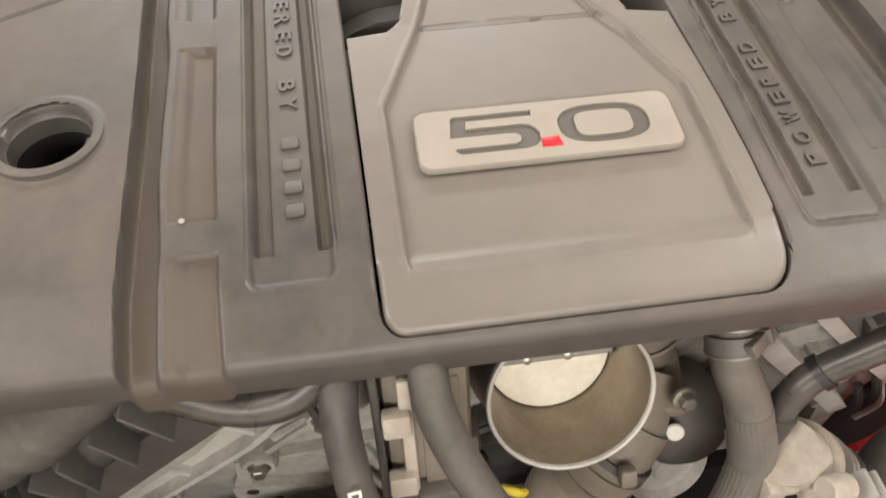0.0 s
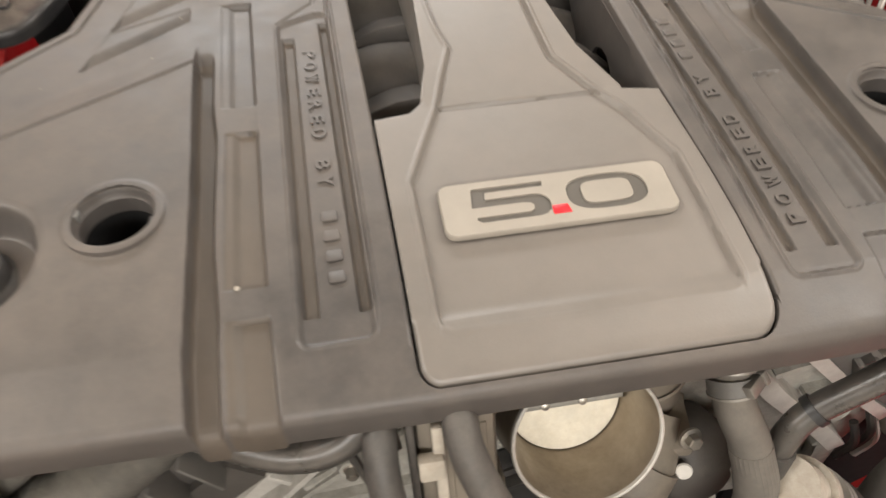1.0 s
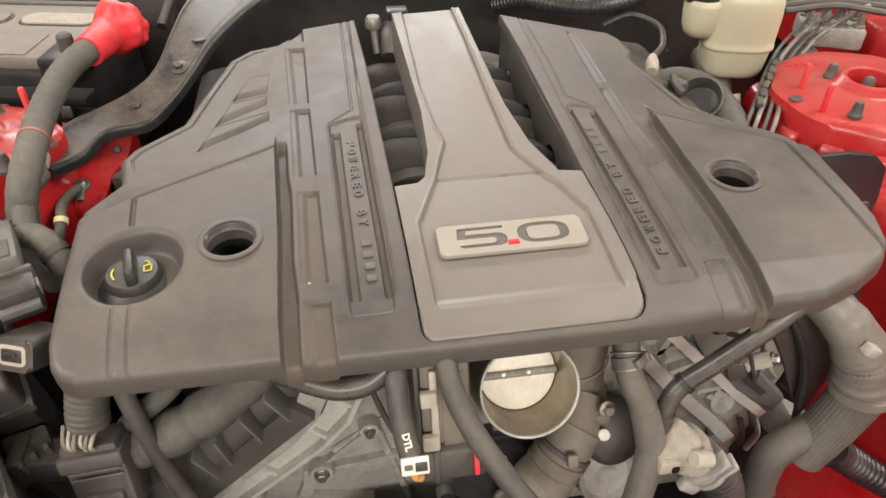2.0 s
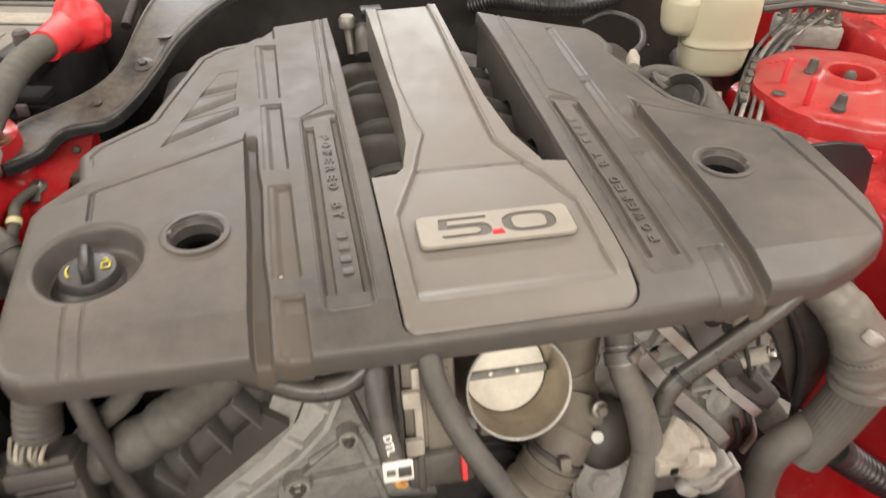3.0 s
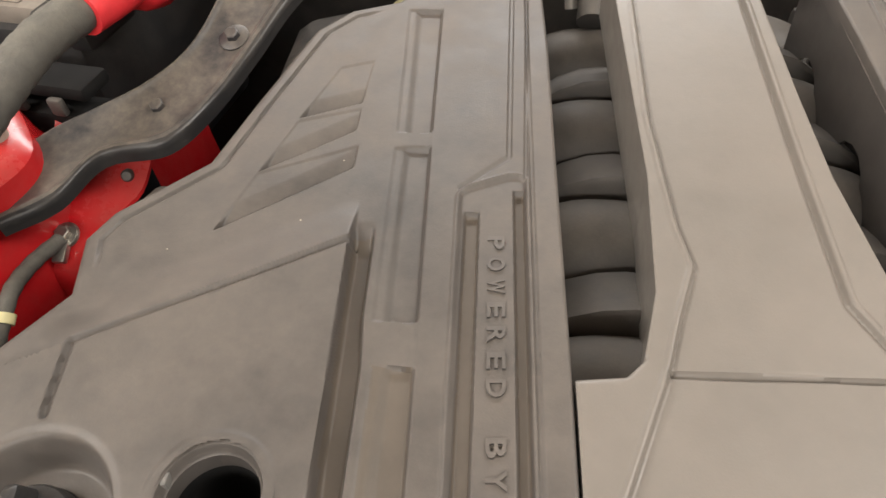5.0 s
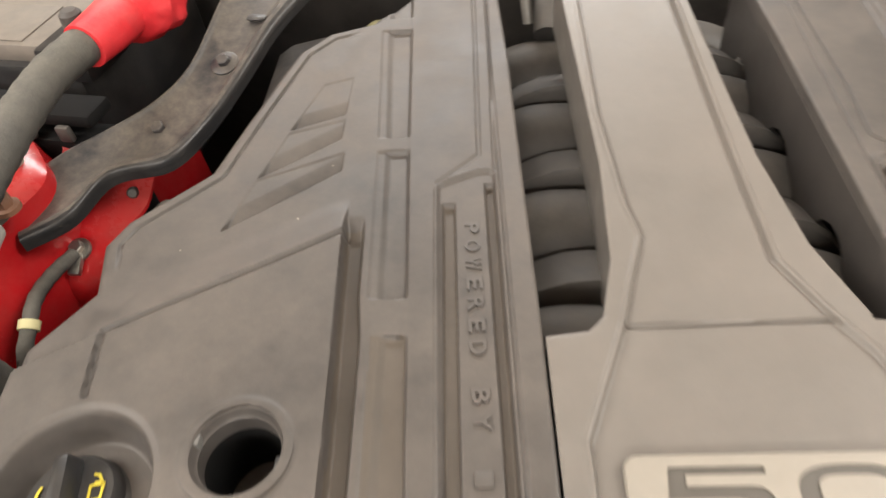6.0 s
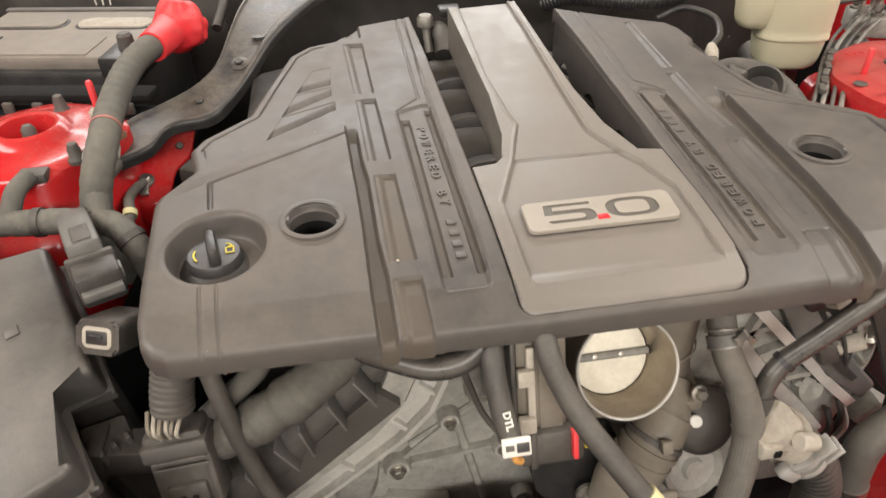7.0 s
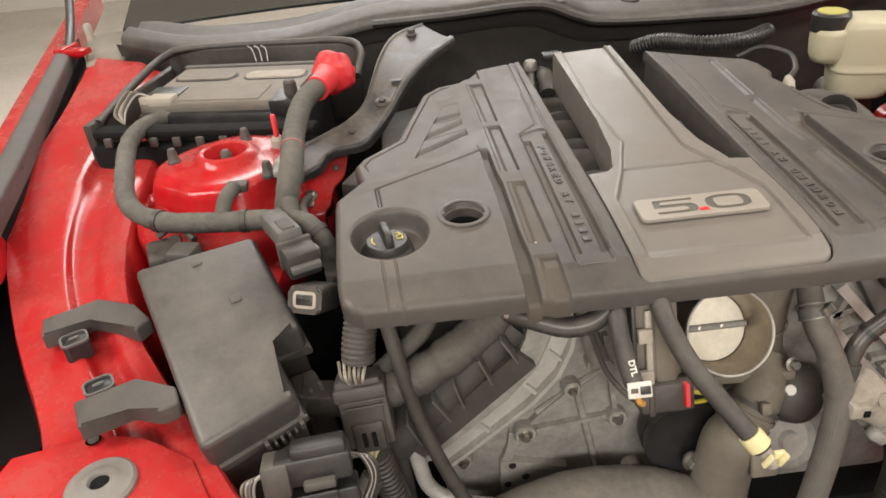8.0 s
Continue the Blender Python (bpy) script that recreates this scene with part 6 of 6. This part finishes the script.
part("bump_stop", box(0.03, 0.06, 0.03, 0.006, (-0.332, 0.285, 0.955), rz=-25), BLACK, brace, "black rubber block under the brace")

# battery
tray = thing("battery_tray", "black plastic battery tray with raised rim", "battery tray", at=(0.0166, -0.0428, 0.0806), size=0.94)
TM = pose(-0.566, 0.612, 0.0, 0, 0, -12)
part("tray_front", moved(box(0.34, 0.03, 0.12, 0.008, (0.0, -0.135, 0.90)), TM), SHADE_BLACK, tray)
part("tray_rim", moved(tube([(-0.165, -0.12, 0.985), (-0.172, 0.0, 1.0), (-0.165, 0.105, 1.014), (-0.12, 0.128, 1.02), (0.05, 0.132, 1.022), (0.15, 0.128, 1.022), (0.182, 0.095, 1.012), (0.186, 0.04, 0.99)], 0.0065, 12), TM), BLACK, tray)
part("tray_wall", moved(box(0.34, 0.014, 0.13, 0.004, (0.0, 0.13, 0.955)), TM), BLACK, tray)
part("tray_wall", moved(box(0.014, 0.28, 0.1, 0.004, (-0.172, 0.0, 0.94)), TM), BLACK, tray)
part("tray_ledge", moved(box(0.33, 0.03, 0.012, 0.004, (0.0, -0.13, 0.975)), TM), SHADE_BLACK, tray)
battery = thing("battery", "dusty grey-topped car battery in its tray", "battery", at=(0.0166, -0.0428, 0.0806), size=0.94)
part("case", moved(box(0.242, 0.19, 0.17, 0.008, (-0.002, 0.005, 0.90)), TM), BLACK_CLEAN, battery)
top = part("top", moved(box(0.234, 0.18, 0.02, 0.005, (-0.002, 0.008, 0.99)), TM), LABELGREY, battery, "dusty grey battery top")
for dx in (-0.058, 0.058):
    ring = part("vent_recess", moved(prism([(x + dx, y + 0.030) for x, y in rounded(0.103, 0.040, 0.016)], 0.9985, 1.0008, 0.0006), TM), BLACK_CLEAN, top, "dark outline of the cell cover")
    part("vent_plate", moved(prism([(x + dx, y + 0.030) for x, y in rounded(0.096, 0.033, 0.0135)], 1.0, 1.0030, 0.0012), TM), DUSTYWHITE if dx > 0 else LABELGREY, ring, "long rounded cell cover")
part("top_label", moved(box(0.135, 0.058, 0.0014, 0.0005, (0.0, -0.048, 1.0006)), TM), LABELGREY, battery, "faded label")
part("handle_bar", moved(box(0.236, 0.012, 0.006, 0.002, (-0.002, 0.085, 1.0)), TM), GREYBLACK, battery)
part("hold_down", moved(box(0.055, 0.045, 0.022, 0.004, (-0.092, -0.04, 0.993)), TM), BLACK_CLEAN, battery)
part("terminal_clamp", moved(joined(box(0.040, 0.026, 0.014, 0.004, (-0.085, -0.07, 1.0)), box(0.02, 0.012, 0.02, 0.003, (-0.108, -0.075, 0.998))), TM), DUSTYWHITE, battery, "dull silver earth clamp")
part("post_well", moved(box(0.045, 0.060, 0.03, 0.004, (0.108, -0.06, 0.986)), TM), BLACK_CLEAN, battery)
part("post", moved(lathe([(0.010, 0), (0.009, 0.018), (0.006, 0.021)], 20), TM @ pose(0.112, -0.06, 1.0)), GREYBLACK, battery)
for i in range(6):
    part("wire", moved(tube([(-0.10 - 0.004 * i, -0.07, 1.004), (-0.118 - 0.003 * i, -0.078, 1.012 + 0.002 * (i % 3)), (-0.128 - 0.002 * i, -0.1 - 0.003 * i, 0.998), (-0.122, -0.125, 0.985)], 0.0019, 6, 6), TM), (GREYPLASTIC, BLACK, TAN)[i % 3], battery)
for i in range(9):
    part("tray_clip", moved(box(0.012, 0.006, 0.014, 0.002, (-0.14 + 0.035 * i, -0.148, 0.966)), TM), GREYBLACK, tray)
for i in range(3):
    part("thin_wire", moved(tube([(0.0 + 0.01 * i, 0.10, 1.002), (-0.01 + 0.012 * i, 0.115, 1.018), (-0.02 + 0.012 * i, 0.122, 1.022)], 0.0012, 6, 5), TM), GREYPLASTIC, tray)
cable = thing("battery_cable", "thick taped positive cable with red terminal cover", "battery cable", at=(0.0041, -0.0255, 0.0493), size=0.965)
PC = [(-0.386, 0.47, 1.03), (-0.395, 0.435, 1.034), (-0.413, 0.388, 1.03), (-0.419, 0.312, 1.02), (-0.418, 0.25, 1.008), (-0.424, 0.225, 0.985), (-0.432, 0.222, 0.945), (-0.43, 0.23, 0.88)]
part("cable", tube(PC, 0.0136, 20, 10, rib=0.0004, pitch=0.013, wobble=0.05), TAPE, cable)
part("band", ring_at(PC, 0.5, 0.0138, 0.0030), material("faded red tape", (0.32, 0.07, 0.05), 0.6, dust=0.4), cable, "thin faded red tape band")
bm = bmesh.new()
bmesh.ops.create_icosphere(bm, subdivisions=4, radius=1.0)
for v in bm.verts:
    d = v.co.normalized()
    v.co = Vector((d.x * 0.036, d.y * 0.030, d.z * 0.030)) * (1 + 0.12 * noise.noise(d * 2.2) + 0.05 * noise.noise(d * 6))
    if v.co.x < -0.012:
        v.co.x = -0.012 - (v.co.x + 0.012) * -0.4
part("terminal_cover", moved(taken(bm), pose(-0.384, 0.494, 1.032, 10, 20, 25)), REDPLASTIC, cable, "soft red terminal cover")
part("cover_neck", tube([(-0.386, 0.49, 1.032), (-0.390, 0.456, 1.033), (-0.398, 0.426, 1.033)], 0.0195, 18, 8, r_end=0.0162), REDPLASTIC, cable)
wrap = thing("wing_loom", "thick grey taped wiring loom curling round the strut tower", "loom", at=(0.016, -0.0346, 0.1052), size=0.92)
WL = [(-0.64, 0.56, 0.965), (-0.685, 0.545, 0.972), (-0.702, 0.47, 0.975), (-0.682, 0.365, 0.97), (-0.658, 0.29, 0.958), (-0.612, 0.248, 0.953), (-0.548, 0.232, 0.952), (-0.486, 0.225, 0.952), (-0.446, 0.214, 0.952), (-0.425, 0.195, 0.945), (-0.413, 0.183, 0.920), (-0.410, 0.180, 0.88)]
part("loom", tube(WL, 0.0122, 18, 10, rib=0.0004, pitch=0.011, wobble=0.12), TAPE, wrap)
for k in (0.46, 0.6, 0.68, 0.82):
    part("tape_band", ring_at(WL, k, 0.0136, 0.007), BLACK, wrap)
part("branch", tube([(-0.536, 0.235, 0.955), (-0.53, 0.25, 0.972), (-0.524, 0.272, 0.975)], 0.009, 10), TAPE, wrap)
part("clip", box(0.026, 0.018, 0.01, 0.002, (-0.522, 0.279, 0.972)), GREYBLACK, wrap)
part("branch", tube([(-0.455, 0.222, 0.955), (-0.458, 0.25, 0.972), (-0.452, 0.285, 0.975)], 0.011, 10), TAPE, wrap)
side_plug = thing("wing_connector", "black connector cluster tucked under the loom", "connector", at=(0.0139, -0.0231, 0.0796), size=0.94)
part("plug", box(0.04, 0.05, 0.03, 0.005, (-0.59, 0.205, 0.925), rz=20), BLACK, side_plug)
part("plug", box(0.03, 0.03, 0.02, 0.004, (-0.565, 0.19, 0.935), rz=-15), GREYBLACK, side_plug)
part("wire", tube([(-0.60, 0.22, 0.945), (-0.58, 0.232, 0.952), (-0.555, 0.205, 0.945)], 0.004, 8), BLACK, side_plug)
grd = thing("earth_strap", "short dusty cable with yellow tape bolted to red bracket", "cable")
EARTH = [(-0.400, 0.291, 0.943), (-0.404, 0.270, 0.947), (-0.403, 0.246, 0.951), (-0.398, 0.224, 0.950), (-0.400, 0.206, 0.936), (-0.407, 0.20, 0.90)]
part("strap", tube(EARTH, 0.0050, 12, rib=0.0003, pitch=0.012), TAPE, grd)
part("lug", moved(joined(lathe([(0.0035, 0), (0.0085, 0), (0.009, 0.0012), (0.0085, 0.0024), (0.0035, 0.0024)], 20), box(0.009, 0.016, 0.005, 0.0015, (0, -0.011, 0.002))), pose(-0.399, 0.297, 0.9405, 24)), STEEL, grd, "dull steel cable lug")
part("bolt", moved(hexbolt(0.0052, 0.006), pose(-0.399, 0.297, 0.942, 24)), STEEL, grd)
part("sleeve", ring_at(EARTH[2:5], 0.5, 0.0064, 0.006), PALEYELLOW, grd, "pale yellow tape sleeve")

# right rear: brake fluid tank, pipes, hydraulic block
tank = thing("brake_fluid_tank", "milky yellowed brake fluid tank with black and yellow cap", "fluid tank", at=(0.004, -0.004, 0.0))


def bulged(profile, w, d, power=3.2, n=72):
    """A hollow-moulded body: a profile of (share of the width, height) round a rounded rectangle."""
    verts, faces = lathe(profile, n)
    out = []
    for x, y, z in verts:
        r, a = math.hypot(x, y), math.atan2(y, x)
        k = (abs(math.cos(a) / w) ** power + abs(math.sin(a) / d) ** power) ** (-1 / power)
        out.append((r * k * math.cos(a), r * k * math.sin(a), z))
    return out, faces


TANK_SIDE = [(0.30, -0.068), (0.70, -0.067), (0.82, -0.062), (0.88, -0.054), (0.92, -0.036), (0.94, -0.026), (0.99, -0.0255), (1.0, -0.0245), (1.0, -0.021), (0.985, -0.020), (0.98, -0.010), (0.985, 0.02), (0.96, 0.036), (0.91, 0.044), (0.80, 0.049), (0.3, 0.051)]
part("tank_body", moved(bulged(TANK_SIDE, 0.048, 0.038), pose(0.411, 0.500, 0.985, 0, 0, -14)), TANK, tank, "translucent tank body", 70)
part("filler_lobe", moved(bulged([(0.3, -0.032), (0.8, -0.03), (0.95, -0.02), (1.0, -0.008), (1.0, 0.010), (0.94, 0.018), (0.5, 0.020)], 0.027, 0.027, 2.4), pose(0.360, 0.508, 1.003, 0, 0, -14)), TANK, tank, "", 70)
part("neck", moved(lathe([(0.024, -0.02), (0.024, 0.0)], 28), pose(0.357, 0.512, 1.02)), TANK, tank)
part("cap", moved(lathe([(0.0255, -0.006), (0.0265, 0.0), (0.0265, 0.018), (0.024, 0.021), (0.003, 0.0215)], 32), pose(0.357, 0.512, 1.022)), BLACK_CLEAN, tank, "black screw cap")
part("cap_label", moved(lathe([(0.0205, 0.0), (0.020, 0.0012), (0.001, 0.0014)], 32), pose(0.357, 0.512, 1.0432)), material("dull yellow cap label", (0.45, 0.42, 0.12), 0.5, grain=0.1), tank, "dull yellow cap label")
part("master_cylinder", tube([(0.36, 0.44, 0.90), (0.40, 0.50, 0.895), (0.43, 0.6, 0.89)], 0.022, 14), GREYBLACK, tank)
part("nipple", moved(lathe([(0.008, 0), (0.007, 0.02)], 14), toward((0.402, 0.452, 0.905), (0, -0.6, -0.8))), TANK, tank)
elb = thing("air_elbow", "grey rubber air elbow with open dark mouth", "air hose", at=(0.002, -0.003, -0.001))
part("hose", tube([(0.288, 0.46, 0.915), (0.315, 0.452, 0.928), (0.342, 0.425, 0.927), (0.352, 0.375, 0.915), (0.348, 0.32, 0.89)], 0.0225, 24, 8), RUBBER, elb)
part("mouth", moved(lathe([(0.014, -0.03), (0.021, -0.006), (0.0265, 0.002), (0.029, 0.001), (0.0285, -0.006)], 32, False), toward((0.318, 0.392, 0.938), (-0.45, -0.55, 0.7))), RUBBER, elb)
part("mouth_inside", moved(lathe([(0.0005, 0), (0.020, 0)], 20, False), toward((0.320, 0.395, 0.930), (-0.45, -0.55, 0.7))), BLACK_CLEAN, elb)
part("clip", box(0.016, 0.024, 0.016, 0.004, (0.300, 0.420, 0.943), rz=30), GREYBLACK, elb)
part("rib", tube([(0.298, 0.432, 0.948), (0.292, 0.41, 0.948), (0.296, 0.395, 0.944)], 0.005, 8), GREYBLACK, elb)
abs_ = thing("brake_hydraulic_block", "silver hydraulic brake block with bent steel lines", "brake unit")
AB = pose(0.600, 0.556, 0.932, 0, 0, -24)
part("block", moved(box(0.088, 0.06, 0.030, 0.004, (0, 0, 0.0075)), AB), ALLOY, abs_)
part("motor", moved(lathe([(0.03, -0.05), (0.031, 0.0), (0.028, 0.006)], 28), toward((0.545, 0.53, 0.905), (-0.6, -0.3, 0.6))), GREYBLACK, abs_)
for i in range(8):
    at = AB @ Vector((-0.034 + 0.0225 * (i % 4), -0.016 + 0.030 * (i // 4), 0.0215))
    nut = part("union", moved(hexbolt(0.0055, 0.015 + 0.003 * (i % 2)), Matrix.Translation(at)), PIPE, abs_)
    part("flare_nut", moved(lathe([(0.0038, 0), (0.0034, 0.008), (0.0026, 0.010)], 12), Matrix.Translation(at + Vector((0, 0, 0.015)))), STEEL, nut)
for i in range(4):
    o = 0.007 * i
    p0 = AB @ Vector((-0.034 + 0.0225 * i, -0.016, 0.045))
    part("brake_line", tube([p0, p0 + Vector((-0.004, -0.004, 0.010)), (0.560 + o, 0.556 - o, 0.960 - 0.003 * i), (0.500 + o, 0.512 - o, 0.944 - 0.002 * i), (0.447 + o, 0.454 - o, 0.935), (0.388 + o, 0.374 - o, 0.934), (0.362 + o, 0.340 - o, 0.915), (0.352 + o, 0.325, 0.84)], 0.0030 if i % 2 else 0.0025, 10, 8), PIPE if i % 2 else GREYBLACK, abs_, "bent steel brake line")
for i in range(4):
    p0 = AB @ Vector((-0.034 + 0.0225 * i, 0.014, 0.045))
    part("brake_line", tube([p0, p0 + Vector((0.003, 0.004, 0.012)), (0.64 + 0.012 * i, 0.60 + 0.016 * i, 0.975), (0.72 + 0.01 * i, 0.64 + 0.015 * i, 0.96)], 0.0028, 8, 8), GREYBLACK if i % 2 else PIPE, abs_, "bent steel brake line")
for i in range(6):
    part("clip", box(0.020, 0.008, 0.008, 0.0015, (0.462 - 0.0145 * i, 0.462 - 0.0190 * i, 0.9400 - 0.0006 * i), rz=48 + 9 * (i % 3)), GREYBLACK if i % 2 else BLACK, abs_)
part("sleeve", tube([(0.470, 0.470, 0.934), (0.430, 0.418, 0.930), (0.392, 0.368, 0.926)], 0.009, 14, 8, rib=0.001, pitch=0.006), BLACK, abs_, "black ribbed sleeve round the lines")
part("bracket", box(0.06, 0.02, 0.03, 0.003, (0.53, 0.50, 0.915), rz=40), GREYBLACK, abs_)
rear_line = thing("brake_pipe_bundle", "dark brake pipes behind the strut tower", "pipe")
for i in range(3):
    part("pipe", tube([(0.50, 0.53 + 0.02 * i, 0.985), (0.57, 0.52 + 0.02 * i, 0.992), (0.64, 0.50 + 0.03 * i, 0.985), (0.72, 0.53, 0.97)], 0.005, 8), GREYBLACK, rear_line)
conduit = thing("rear_conduit", "black ribbed conduit along the rear of the cover", "conduit", at=(0.003, -0.03, 0.014))
part("conduit", tube([(0.10, 0.635, 0.975), (0.13, 0.60, 0.992), (0.175, 0.558, 0.995), (0.235, 0.552, 0.995), (0.285, 0.583, 0.995), (0.31, 0.63, 0.98)], 0.0125, 16, 10, rib=0.0018, pitch=0.006), BLACK_CLEAN, conduit)
wire = thing("coil_lead", "black wire with white plug at the cover's rear edge", "wire", at=(-0.006, -0.022, 0.014))
part("wire", tube([(0.232, 0.53, 0.975), (0.27, 0.535, 0.985), (0.296, 0.502, 0.982), (0.29, 0.468, 0.972), (0.268, 0.442, 0.968)], 0.0042, 10), BLACK_CLEAN, wire)
part("plug", moved(lathe([(0.0075, -0.016), (0.0082, 0.0), (0.0045, 0.012)], 14), toward((0.262, 0.43, 0.966), (0.3, 0.8, 0.3))), DUSTYWHITE, wire, "white plug boot")
fit_ = thing("fuel_line_fitting", "dull steel fuel line fittings behind the cover", "fitting", at=(0.006, -0.06, 0.016))
part("pipe", tube([(-0.078, 0.60, 0.94), (-0.080, 0.608, 0.962), (-0.082, 0.612, 0.982)], 0.0055, 12), PIPE, fit_)
part("collar", moved(lathe([(0.011, 0), (0.011, 0.01), (0.008, 0.014)], 16), pose(-0.081, 0.612, 0.972)), PIPE, fit_)
part("plug", box(0.028, 0.022, 0.012, 0.003, (-0.05, 0.61, 0.99)), BLACK_CLEAN, fit_)
part("hose", tube([(-0.065, 0.56, 0.95), (-0.062, 0.59, 0.965), (-0.06, 0.64, 0.955)], 0.012, 12), GREYBLACK, fit_)
back = thing("rear_sensor", "small tan sensor behind the cover's rear corner", "sensor", at=(0.008, -0.052, -0.002))
part("sensor", moved(lathe([(0.016, -0.05), (0.018, 0.0), (0.012, 0.012)], 18), pose(-0.235, 0.555, 0.965, -20)), TAN, back)
part("cap", moved(lathe([(0.011, 0), (0.011, 0.012), (0.006, 0.015)], 16), pose(-0.212, 0.583, 0.958, -10)), material("dull olive-yellow plastic", (0.36, 0.32, 0.14), 0.6, dust=0.4), back)

# bonnet hinge and trim in the rear corner of the bay
hinge = thing("bonnet_hinge", "red bonnet hinge bracket with black gas strut", "hinge")
part("bracket", joined(box(0.05, 0.03, 0.012, 0.003, (-0.905, 0.945, 0.988), rz=-15), box(0.02, 0.06, 0.03, 0.003, (-0.93, 0.965, 0.982), rz=-15)), RED, hinge)
part("strut", tube([(-0.925, 0.955, 0.985), (-0.955, 1.08, 1.02), (-1.0, 1.25, 1.09)], 0.009, 12), BLACK_CLEAN, hinge, "black strut rod")
part("pin", moved(lathe([(0.008, 0), (0.008, 0.03), (0.005, 0.034)], 14), pose(-0.90, 1.02, 0.99)), DUSTYWHITE, hinge)
corner = thing("corner_trim", "dusty brown plastic trim in the rear corner of the bay", "trim")
part("ledge", prism([(-0.965, 1.15), (-0.88, 1.17), (-0.825, 1.04), (-0.80, 0.885), (-0.873, 0.885)], 0.90, 0.972, 0.008, 3), TAN, corner)
part("ledge_step", prism([(-0.86, 0.93), (-0.79, 0.90), (-0.77, 0.84), (-0.85, 0.85)], 0.90, 0.955, 0.006, 3), GREYBLACK, corner)
